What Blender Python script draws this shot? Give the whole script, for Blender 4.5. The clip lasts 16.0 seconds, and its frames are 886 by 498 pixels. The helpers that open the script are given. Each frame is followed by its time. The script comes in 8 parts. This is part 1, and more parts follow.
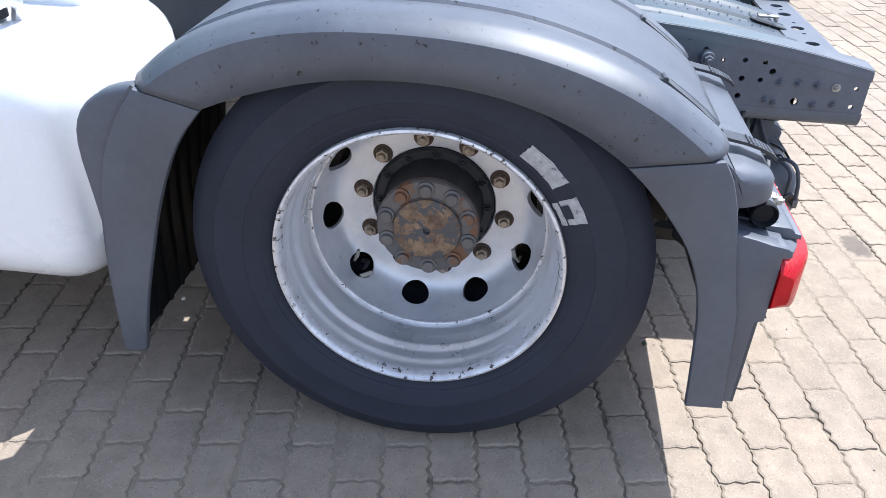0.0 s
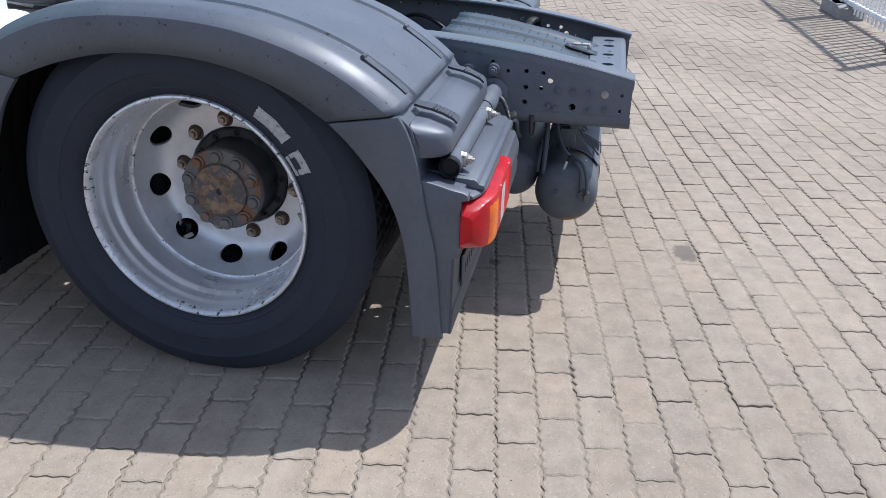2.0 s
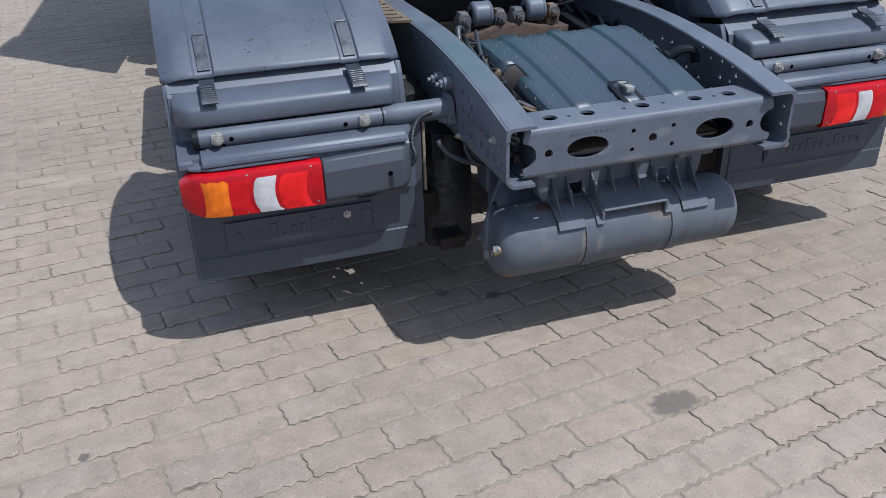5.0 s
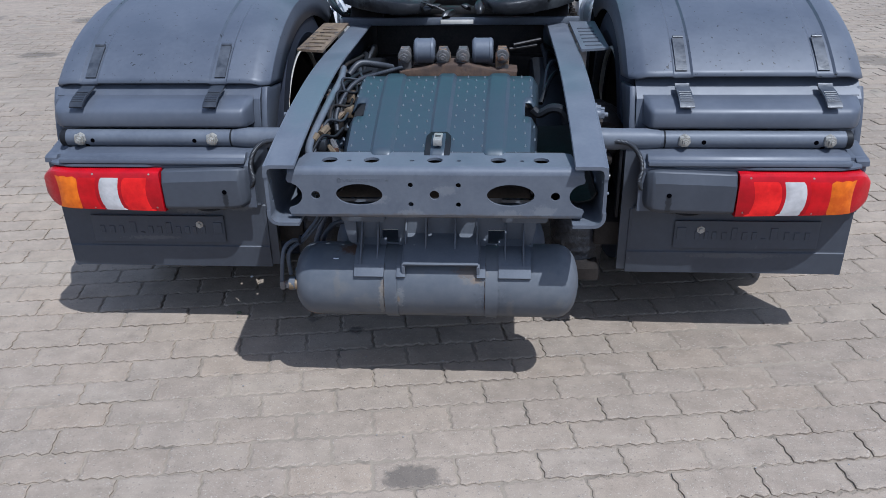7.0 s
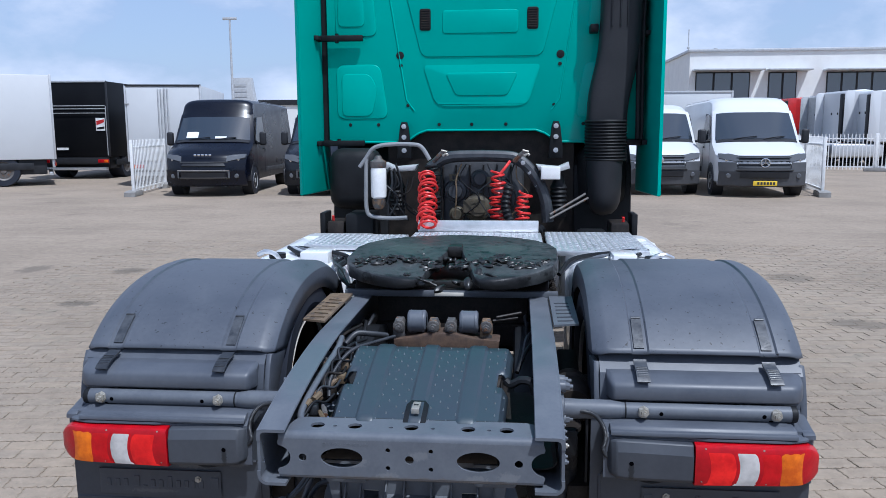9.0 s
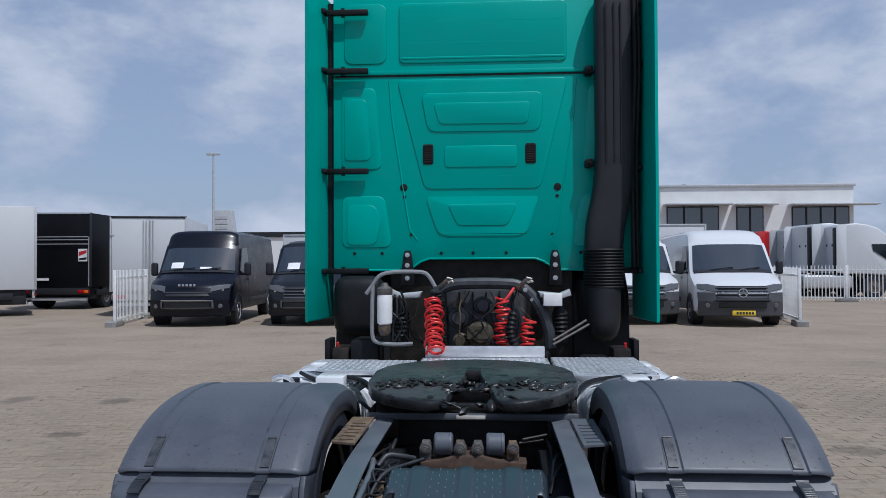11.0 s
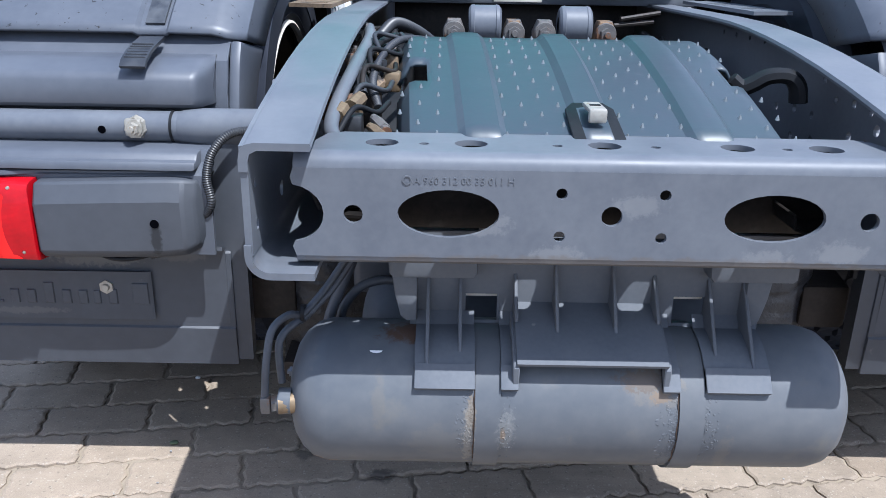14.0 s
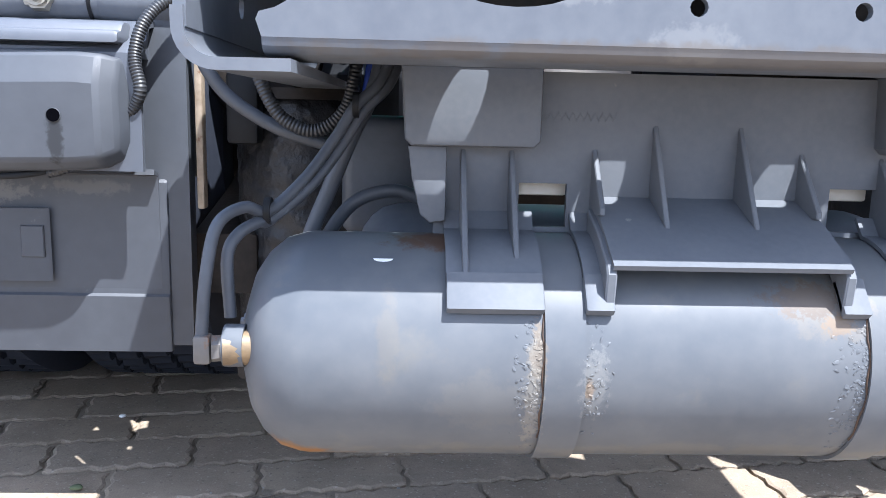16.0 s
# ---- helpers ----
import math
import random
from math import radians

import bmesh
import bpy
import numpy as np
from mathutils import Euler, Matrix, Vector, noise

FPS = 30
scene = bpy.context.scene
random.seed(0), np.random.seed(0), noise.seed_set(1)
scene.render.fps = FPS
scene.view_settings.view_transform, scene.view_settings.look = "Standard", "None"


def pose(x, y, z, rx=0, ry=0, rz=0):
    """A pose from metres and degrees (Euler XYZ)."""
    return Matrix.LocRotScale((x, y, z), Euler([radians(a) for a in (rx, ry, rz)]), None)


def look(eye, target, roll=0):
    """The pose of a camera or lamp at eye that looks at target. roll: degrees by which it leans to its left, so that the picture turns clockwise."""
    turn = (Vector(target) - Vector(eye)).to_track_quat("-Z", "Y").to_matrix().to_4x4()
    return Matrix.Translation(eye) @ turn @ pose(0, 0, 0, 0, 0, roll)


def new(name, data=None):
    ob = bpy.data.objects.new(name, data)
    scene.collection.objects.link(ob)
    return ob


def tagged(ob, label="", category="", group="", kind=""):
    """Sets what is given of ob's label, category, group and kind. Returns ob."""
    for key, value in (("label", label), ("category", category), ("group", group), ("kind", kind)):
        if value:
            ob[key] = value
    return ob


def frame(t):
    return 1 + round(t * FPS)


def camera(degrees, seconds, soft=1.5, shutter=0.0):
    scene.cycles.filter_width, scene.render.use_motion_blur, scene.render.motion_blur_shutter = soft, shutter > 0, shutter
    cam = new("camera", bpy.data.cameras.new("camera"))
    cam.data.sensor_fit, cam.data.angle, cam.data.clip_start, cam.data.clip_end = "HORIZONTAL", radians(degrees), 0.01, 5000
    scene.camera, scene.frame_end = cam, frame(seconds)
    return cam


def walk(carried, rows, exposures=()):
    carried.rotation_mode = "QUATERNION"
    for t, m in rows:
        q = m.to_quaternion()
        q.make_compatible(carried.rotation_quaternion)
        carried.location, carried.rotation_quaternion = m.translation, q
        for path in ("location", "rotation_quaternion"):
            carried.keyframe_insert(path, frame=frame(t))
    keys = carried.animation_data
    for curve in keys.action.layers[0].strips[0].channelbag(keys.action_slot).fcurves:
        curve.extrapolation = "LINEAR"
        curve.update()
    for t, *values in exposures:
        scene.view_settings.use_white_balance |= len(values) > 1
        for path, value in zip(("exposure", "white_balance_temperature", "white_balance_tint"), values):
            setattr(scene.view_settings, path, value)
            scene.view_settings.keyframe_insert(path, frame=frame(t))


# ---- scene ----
cam = camera(58.4, 16.0, 0.75)
PATH = [
    (0, (-2.579, 0.902, 1.384), (-0.88, 1.062, 0.341), 2.4),
    (0.5, (-2.734, 0.855, 1.377), (-0.982, 0.984, 0.422), 2.8),
    (1, (-2.889, 0.671, 1.351), (-1.115, 0.806, 0.437), 2.2),
    (1.5, (-3.013, 0.423, 1.341), (-1.247, 0.626, 0.425), 1.9),
    (2, (-2.934, 0.097, 1.303), (-1.16, 0.431, 0.442), 1.6),
    (2.5, (-2.762, -0.235, 1.311), (-1.018, 0.217, 0.443), 1.7),
    (3, (-2.581, -0.611, 1.346), (-0.932, 0.079, 0.448), 1.9),
    (3.5, (-2.278, -0.92, 1.352), (-0.786, 0.053, 0.443), 1.7),
    (3.7, (-2.14, -1.051, 1.379), (-0.744, 0.044, 0.455), 1.3),
    (5.8, (-0.596, -1.925, 1.403), (-0.455, -0.146, 0.499), -2.1),
    (6, (-0.476, -1.901, 1.403), (-0.37, -0.118, 0.504), -1.9),
    (6.5, (-0.106, -1.882, 1.402), (-0.127, -0.087, 0.521), -1.5),
    (7, (0.154, -1.873, 1.411), (0.025, -0.078, 0.538), -1.1),
    (7.5, (0.311, -1.83, 1.422), (0.162, 0.011, 0.655), -1.0),
    (8, (0.379, -1.883, 1.437), (0.207, 0.006, 0.804), -0.7),
    (8.5, (0.383, -1.963, 1.487), (0.2, -0.04, 0.967), -0.5),
    (9, (0.299, -2.099, 1.57), (0.111, -0.13, 1.274), -0.3),
    (9.2, (0.247, -2.178, 1.598), (0.06, -0.198, 1.391), -0.2),
    (11.3, (0.075, -2.213, 1.51), (-0.028, -0.216, 1.544), -0.1),
    (11.5, (0.052, -2.105, 1.449), (-0.033, -0.107, 1.45), -0.0),
    (12, (0.015, -1.85, 1.305), (-0.039, 0.134, 1.06), -0.0),
    (12.2, (0.0, -1.765, 1.255), (-0.047, 0.193, 0.909), 0.0),
    (12.5, (-0.025, -1.639, 1.182), (-0.058, 0.282, 0.626), 0.1),
    (13, (-0.056, -1.417, 1.083), (-0.071, 0.471, 0.424), 0.4),
    (13.2, (-0.07, -1.306, 1.068), (-0.073, 0.581, 0.379), 0.5),
    (13.5, (-0.092, -1.141, 1.047), (-0.1, 0.746, 0.384), 0.6),
    (14, (-0.202, -0.898, 0.93), (-0.197, 0.985, 0.255), 1.0),
    (14.5, (-0.285, -0.7, 0.68), (-0.258, 1.198, 0.052), 1.2),
    (15, (-0.308, -0.604, 0.566), (-0.266, 1.363, 0.208), 1.1),
    (15.3, (-0.312, -0.594, 0.553), (-0.28, 1.377, 0.195), 1.2),
    (15.5, (-0.314, -0.587, 0.545), (-0.257, 1.386, 0.223), 1.2),
    (16, (-0.266, -0.588, 0.548), (-0.187, 1.38, 0.204), 1.4),
]
EXPOSURE = [(0, 1.22, 5600, 10), (1, 0.82, 5560, 10), (1.6, 0.55, 5510, 10), (2.5, 0.45, 5500, 10), (3.7, 0.30, 5470, 10), (6, 0.17, 5260, 10), (7, 0.19, 5200, 10), (8.4, 0.25, 5210, 10), (9, 0.05, 5250, 10),
            (11.5, -0.49, 5540, 10), (12, 0.05, 5530, 10), (12.5, 0.44, 5450, 10), (13, 0.62, 5520, 10), (13.5, 0.90, 5440, 10), (14, 1.00, 5420, 10), (14.5, 1.42, 5360, 10), (15, 1.90, 5460, 10), (16, 1.94, 5600, 10)]
walk(cam, [(t, look(eye, target, roll)) for t, eye, target, roll in PATH],
     exposures=EXPOSURE)

# ---- world, sun ----
SUN_TO = Vector((0.35, -0.38, 1.0)).normalized()
world = bpy.data.worlds.new("world")
scene.world = world
world.use_nodes = True
wn, wl = world.node_tree.nodes, world.node_tree.links
wn.clear()
w_out = wn.new("ShaderNodeOutputWorld")
w_bg = wn.new("ShaderNodeBackground")
w_sky = wn.new("ShaderNodeTexSky")
w_sky.sky_type = "NISHITA"
w_sky.sun_disc = False
w_sky.sun_elevation = math.asin(SUN_TO.z)
w_sky.sun_rotation = math.atan2(SUN_TO.x, SUN_TO.y)
w_sky.air_density, w_sky.dust_density = 1.0, 1.5
w_co = wn.new("ShaderNodeTexCoord")
w_map = wn.new("ShaderNodeMapping")
w_map.inputs["Scale"].default_value = (1.0, 1.0, 1.9)
w_map.inputs["Location"].default_value = (3.1, 0.4, 0.7)
w_n1 = wn.new("ShaderNodeTexNoise")
w_n1.inputs["Scale"].default_value, w_n1.inputs["Detail"].default_value, w_n1.inputs["Roughness"].default_value = 4.2, 9.0, 0.60
w_r1 = wn.new("ShaderNodeValToRGB")
w_r1.color_ramp.elements[0].position, w_r1.color_ramp.elements[1].position = 0.40, 0.56
w_r1.color_ramp.elements[0].color = (0.62, 0.62, 0.62, 1)
w_n2 = wn.new("ShaderNodeTexNoise")
w_n2.inputs["Scale"].default_value, w_n2.inputs["Detail"].default_value, w_n2.inputs["Roughness"].default_value = 4.2, 10.0, 0.56
w_r2 = wn.new("ShaderNodeValToRGB")
w_r2.color_ramp.elements[0].position, w_r2.color_ramp.elements[0].color = 0.43, (3.65, 4.08, 5.0, 1)
w_r2.color_ramp.elements[1].position, w_r2.color_ramp.elements[1].color = 0.64, (6.0, 6.1, 6.4, 1)
w_mix = wn.new("ShaderNodeMixRGB")
wl.new(w_co.outputs["Generated"], w_map.inputs["Vector"])
wl.new(w_map.outputs["Vector"], w_n1.inputs["Vector"])
wl.new(w_map.outputs["Vector"], w_n2.inputs["Vector"])
wl.new(w_n1.outputs["Fac"], w_r1.inputs["Fac"])
wl.new(w_n2.outputs["Fac"], w_r2.inputs["Fac"])
w_sep = wn.new("ShaderNodeSeparateXYZ")      # cloud banks near the horizon, opening to blue overhead
wl.new(w_co.outputs["Generated"], w_sep.inputs["Vector"])
w_up = wn.new("ShaderNodeMapRange")
w_up.inputs["From Min"].default_value, w_up.inputs["From Max"].default_value = 0.30, 0.72
w_up.inputs["To Min"].default_value, w_up.inputs["To Max"].default_value = 1.0, 0.36
wl.new(w_sep.outputs["Z"], w_up.inputs["Value"])
w_cov = wn.new("ShaderNodeMath")
w_cov.operation = "MULTIPLY"
wl.new(w_r1.outputs["Color"], w_cov.inputs[0])
wl.new(w_up.outputs["Result"], w_cov.inputs[1])
wl.new(w_cov.outputs[0], w_mix.inputs["Fac"])
wl.new(w_sky.outputs["Color"], w_mix.inputs["Color1"])
wl.new(w_r2.outputs["Color"], w_mix.inputs["Color2"])
wl.new(w_mix.outputs["Color"], w_bg.inputs["Color"])
w_bg.inputs["Strength"].default_value = 0.132
wl.new(w_bg.outputs["Background"], w_out.inputs["Surface"])

sun_data = bpy.data.lights.new("sun", "SUN")
sun_data.energy, sun_data.angle, sun_data.color = 4.4, radians(0.5), (1.0, 0.932, 0.835)
sun = new("sun", sun_data)
sun.matrix_world = look(SUN_TO * 50, (0, 0, 0))


# ---- materials ----
def mat(name, a, b=None, rough=0.5, metal=0.0, scale=6.0, fine=120.0, bump=0.15, spots=None, spot_scale=9.0,
        spot_at=0.62, rough2=None, coat=0.0, stretch=(1, 1, 1), spot_soft=0.05, coat_rough=0.1):
    """Two colours mixed by a broad and a fine noise, optional spots of a third, bump from the fine noise."""
    m = bpy.data.materials.new(name)
    m.use_nodes = True
    nt = m.node_tree
    p = nt.nodes["Principled BSDF"]
    b = b or tuple(v * 0.8 for v in a)
    co = nt.nodes.new("ShaderNodeTexCoord")
    mp = nt.nodes.new("ShaderNodeMapping")
    mp.inputs["Scale"].default_value = stretch
    nt.links.new(co.outputs["Object"], mp.inputs["Vector"])
    n1 = nt.nodes.new("ShaderNodeTexNoise")
    n1.inputs["Scale"].default_value, n1.inputs["Detail"].default_value, n1.inputs["Roughness"].default_value = scale, 6.0, 0.6
    n2 = nt.nodes.new("ShaderNodeTexNoise")
    n2.inputs["Scale"].default_value, n2.inputs["Detail"].default_value = fine, 3.0
    for n in (n1, n2):
        nt.links.new(mp.outputs["Vector"], n.inputs["Vector"])
    add = nt.nodes.new("ShaderNodeMath")
    add.operation = "MULTIPLY_ADD"
    nt.links.new(n2.outputs["Fac"], add.inputs[0])
    add.inputs[1].default_value = 0.35
    nt.links.new(n1.outputs["Fac"], add.inputs[2])
    rp = nt.nodes.new("ShaderNodeValToRGB")
    rp.color_ramp.elements[0].position, rp.color_ramp.elements[0].color = 0.5, (*a, 1)
    rp.color_ramp.elements[1].position, rp.color_ramp.elements[1].color = 0.85, (*b, 1)
    nt.links.new(add.outputs[0], rp.inputs["Fac"])
    colour = rp.outputs["Color"]
    if spots:
        n3 = nt.nodes.new("ShaderNodeTexNoise")
        n3.inputs["Scale"].default_value, n3.inputs["Detail"].default_value, n3.inputs["Roughness"].default_value = spot_scale, 8.0, 0.65
        nt.links.new(mp.outputs["Vector"], n3.inputs["Vector"])
        r3 = nt.nodes.new("ShaderNodeValToRGB")
        r3.color_ramp.elements[0].position, r3.color_ramp.elements[1].position = spot_at, spot_at + spot_soft
        nt.links.new(n3.outputs["Fac"], r3.inputs["Fac"])
        mx = nt.nodes.new("ShaderNodeMixRGB")
        nt.links.new(r3.outputs["Color"], mx.inputs["Fac"])
        nt.links.new(colour, mx.inputs["Color1"])
        mx.inputs["Color2"].default_value = (*spots, 1)
        colour = mx.outputs["Color"]
    nt.links.new(colour, p.inputs["Base Color"])
    p.inputs["Metallic"].default_value = metal
    rr = nt.nodes.new("ShaderNodeMapRange")
    rr.inputs["To Min"].default_value, rr.inputs["To Max"].default_value = rough, rough2 if rough2 is not None else min(1, rough + 0.15)
    rr.inputs["From Min"].default_value, rr.inputs["From Max"].default_value = 0.3, 0.7
    nt.links.new(n1.outputs["Fac"], rr.inputs["Value"])
    nt.links.new(rr.outputs["Result"], p.inputs["Roughness"])
    if coat:
        p.inputs["Coat Weight"].default_value, p.inputs["Coat Roughness"].default_value = coat, coat_rough
    if bump:
        bp = nt.nodes.new("ShaderNodeBump")
        bp.inputs["Strength"].default_value, bp.inputs["Distance"].default_value = bump, 0.002
        nt.links.new(add.outputs[0], bp.inputs["Height"])
        nt.links.new(bp.outputs["Normal"], p.inputs["Normal"])
    return m


M_GREY = mat("grey_paint", (0.058, 0.0655, 0.0825), (0.079, 0.0875, 0.1060), 0.42, scale=5, fine=60, bump=0.08, rough2=0.54, spots=(0.03, 0.031, 0.035), spot_scale=80, spot_at=0.70, spot_soft=0.02)
M_GREYC = mat("grey_paint_chassis", (0.086, 0.095, 0.114), (0.114, 0.124, 0.142), 0.40, scale=9, fine=90, bump=0.10, rough2=0.55,
              spots=(0.24, 0.23, 0.22), spot_scale=24, spot_at=0.715)
M_TANK = mat("grey_paint_tank", (0.080, 0.088, 0.101), (0.112, 0.118, 0.127), 0.40, scale=7, fine=45, bump=0.16, rough2=0.6,
             spots=(0.126, 0.124, 0.118), spot_scale=11, spot_at=0.60, spot_soft=0.16)
M_BRACKET = mat("grey_plastic", (0.092, 0.101, 0.1175), (0.118, 0.126, 0.141), 0.5, scale=7, fine=150, bump=0.08, spots=(0.27, 0.26, 0.25), spot_at=0.70)
# darker copy of grey_paint: dull flap plastic, and shade on the lamp housing
M_FLAP = mat("dull_shaded_plastic", (0.037, 0.0415, 0.0520), (0.051, 0.0565, 0.0680), 0.50, scale=5, fine=60, bump=0.10, rough2=0.62, spots=(0.10, 0.10, 0.098), spot_scale=30, spot_at=0.69, spot_soft=0.06)
M_BLACK = mat("black_plastic", (0.007, 0.0075, 0.009), (0.014, 0.015, 0.017), 0.45, scale=8, bump=0.1)
M_DIRTY = mat("oily_dark_steel", (0.014, 0.013, 0.013), (0.036, 0.030, 0.026), 0.42, 0.2, scale=12, bump=0.5, spots=(0.09, 0.055, 0.032), spot_at=0.67)
M_TYRE = mat("tyre_rubber", (0.014, 0.0175, 0.028), (0.022, 0.0255, 0.037), 0.66, scale=7, fine=80, bump=0.12, rough2=0.8)
M_RIM = mat("silver_rim_paint", (0.68, 0.69, 0.71), (0.80, 0.80, 0.81), 0.22, 0.7, scale=6, fine=40, bump=0.12, rough2=0.40,
            spots=(0.17, 0.13, 0.10), spot_scale=17, spot_at=0.72)
M_DISC = mat("silver_disc_paint", (0.54, 0.55, 0.57), (0.68, 0.68, 0.69), 0.28, 0.45, scale=9, fine=40, bump=0.3, rough2=0.5, spots=(0.22, 0.19, 0.165), spot_scale=14, spot_at=0.645, spot_soft=0.09)
M_RIMEDGE = mat("chipped_rim_edge", (0.72, 0.72, 0.73), (0.5, 0.5, 0.51), 0.35, 0.5, scale=25, fine=90, bump=0.5,
                spots=(0.05, 0.038, 0.030), spot_scale=60, spot_at=0.575)
M_RUST = mat("rusty_hub", (0.085, 0.05, 0.032), (0.25, 0.17, 0.10), 0.6, 0.2, scale=24, fine=110, bump=0.9, spots=(0.075, 0.072, 0.072), spot_scale=30, spot_at=0.52, spot_soft=0.02)
M_RUSTD = mat("dark_rust", (0.045, 0.028, 0.02), (0.09, 0.055, 0.035), 0.7, 0.1, scale=40, bump=0.5)
M_HUBGREY = mat("worn_grey_hub", (0.085, 0.083, 0.085), (0.14, 0.13, 0.12), 0.48, 0.3, scale=20, bump=0.5, spots=(0.15, 0.075, 0.04), spot_scale=16, spot_at=0.56)
M_NUT = mat("worn_wheel_nut", (0.34, 0.29, 0.225), (0.20, 0.155, 0.11), 0.38, 0.5, scale=60, bump=0.5)
M_HUBBLACK = mat("black_hub_paint", (0.010, 0.011, 0.013), (0.02, 0.02, 0.022), 0.42, 0.1, scale=10, bump=0.3)
M_BRASS = mat("brass_fitting", (0.22, 0.16, 0.095), (0.15, 0.11, 0.07), 0.45, 0.5, scale=30, bump=0.3)
M_ZINC = mat("zinc_bolt", (0.30, 0.28, 0.24), (0.40, 0.385, 0.345), 0.42, 0.5, scale=50, bump=0.5, spots=(0.25, 0.2, 0.14), spot_at=0.6, spot_scale=50)
M_VOID = mat("dark_hole", (0.002, 0.002, 0.003), None, 1.0, bump=0)
M_VOID.node_tree.nodes["Principled BSDF"].inputs["Specular IOR Level"].default_value = 0.0
M_RUBBER = mat("old_black_rubber", (0.006, 0.007, 0.010), (0.014, 0.015, 0.019), 0.40, scale=34, fine=90, bump=2.2, spots=(0.026, 0.028, 0.033), spot_scale=30, spot_at=0.64, spot_soft=0.02)
M_SLEEVE = mat("corrugated_sleeve", (0.016, 0.017, 0.021), (0.028, 0.030, 0.034), 0.38, scale=12, bump=0.05)
M_HOSE = mat("dark_grey_hose", (0.040, 0.046, 0.058), (0.058, 0.065, 0.079), 0.42, scale=14, bump=0.08)
M_STRIP = mat("rusty_cream_strip", (0.27, 0.22, 0.165), (0.18, 0.135, 0.09), 0.6, scale=30, bump=0.4, spots=(0.14, 0.08, 0.045), spot_scale=60, spot_at=0.585)
M_STEEL = mat("bright_steel", (0.55, 0.56, 0.58), (0.68, 0.68, 0.69), 0.28, 0.85, scale=20, bump=0.2)
M_TONGUE = mat("black_strap_tongue", (0.013, 0.015, 0.019), (0.030, 0.033, 0.039), 0.28, scale=26, fine=70, bump=0.5, rough2=0.45)
M_STRAPL = mat("glossy_rubber_strap", (0.026, 0.029, 0.035), (0.06, 0.065, 0.074), 0.30, 0.0, scale=30, fine=70, bump=0.6, rough2=0.55)
M_WHITE = mat("white_tank_paint", (0.76, 0.77, 0.78), (0.70, 0.71, 0.72), 0.22, scale=3, bump=0.02, coat=0.6)
M_GREEN = mat("green_cab_paint", (0.0012, 0.320, 0.262), (0.0015, 0.350, 0.285), 0.38, scale=2, bump=0.02, coat=0.22, rough2=0.45)
M_COVER = mat("dark_teal_cover", (0.034, 0.042, 0.056), (0.026, 0.046, 0.056), 0.36, scale=3.2, fine=90, bump=0.15, rough2=0.5, spots=(0.075, 0.085, 0.10), spot_scale=14, spot_at=0.66, spot_soft=0.10)
# paler than the cover: the studs' highlights are put into their colour
M_STUD = mat("highlit_stud", (0.19, 0.21, 0.22), (0.15, 0.17, 0.18), 0.35, 0.3, bump=0)
M_RUSTT = mat("tan_flaking_rust", (0.20, 0.145, 0.09), (0.10, 0.07, 0.048), 0.7, 0.1, scale=22, fine=90, bump=0.9, spots=(0.05, 0.04, 0.035), spot_scale=24, spot_at=0.56)
M_GREYS = mat("grey_paint_spattered", (0.058, 0.0655, 0.0825), (0.079, 0.0875, 0.1060), 0.42, scale=5, fine=60, bump=0.08, rough2=0.54, spots=(0.010, 0.010, 0.011), spot_scale=62, spot_at=0.640, spot_soft=0.012)
M_FIFTH = mat("greased_fifth_wheel", (0.030, 0.032, 0.034), (0.066, 0.070, 0.071), 0.36, 0.3, scale=22, fine=60, bump=1.6,
              spots=(0.007, 0.007, 0.008), spot_scale=18, spot_at=0.56)
M_GEAR = mat("olive_brown_casting", (0.050, 0.043, 0.030), (0.105, 0.088, 0.058), 0.5, 0.2, scale=14, bump=0.6, spots=(0.17, 0.15, 0.11), spot_scale=20, spot_at=0.64)
M_ARCH = mat("dark_steel_arch", (0.026, 0.029, 0.036), (0.050, 0.053, 0.060), 0.40, 0.1, scale=12, bump=0.3)
M_GREASE = mat("black_grease", (0.008, 0.008, 0.008), (0.02, 0.018, 0.016), 0.30, scale=20, bump=1.0)
M_RED = mat("red_air_coil", (0.62, 0.022, 0.018), (0.50, 0.02, 0.02), 0.35, bump=0.02)
M_BLUE = mat("blue_air_line", (0.02, 0.06, 0.40), None, 0.4, bump=0.02)
M_CHEQ = mat("aluminium_tread_plate", (0.62, 0.63, 0.64), (0.72, 0.72, 0.73), 0.32, 0.75, scale=20, bump=0.3)
M_CREAM = mat("cream_old_paint", (0.50, 0.47, 0.41), (0.60, 0.57, 0.51), 0.6, scale=14, bump=0.2, spots=(0.22, 0.14, 0.08), spot_at=0.62)
M_STICKER = mat("worn_sticker", (0.36, 0.37, 0.38), (0.26, 0.27, 0.28), 0.55, scale=60, bump=0.1, spots=(0.03, 0.03, 0.035), spot_scale=60, spot_at=0.62)
M_CONC = mat("concrete_block", (0.20, 0.195, 0.185), (0.27, 0.26, 0.25), 0.9, scale=12, bump=0.4)
M_FENCE = mat("white_fence_paint", (0.78, 0.78, 0.77), None, 0.45, bump=0.02)
M_PLASTER = mat("white_render", (0.74, 0.74, 0.72), (0.68, 0.68, 0.665), 0.75, scale=1.5, fine=20, bump=0.05)
M_ALU = mat("aluminium_trim", (0.55, 0.56, 0.57), None, 0.4, 0.4, bump=0.02)
M_VANWHITE = mat("white_van_paint", (0.60, 0.61, 0.625), (0.57, 0.58, 0.595), 0.28, scale=1, bump=0.0, coat=0.5)
M_VANDARK = mat("dark_blue_van_paint", (0.003, 0.0042, 0.010), (0.004, 0.0055, 0.012), 0.22, scale=1, bump=0.0, coat=0.12)
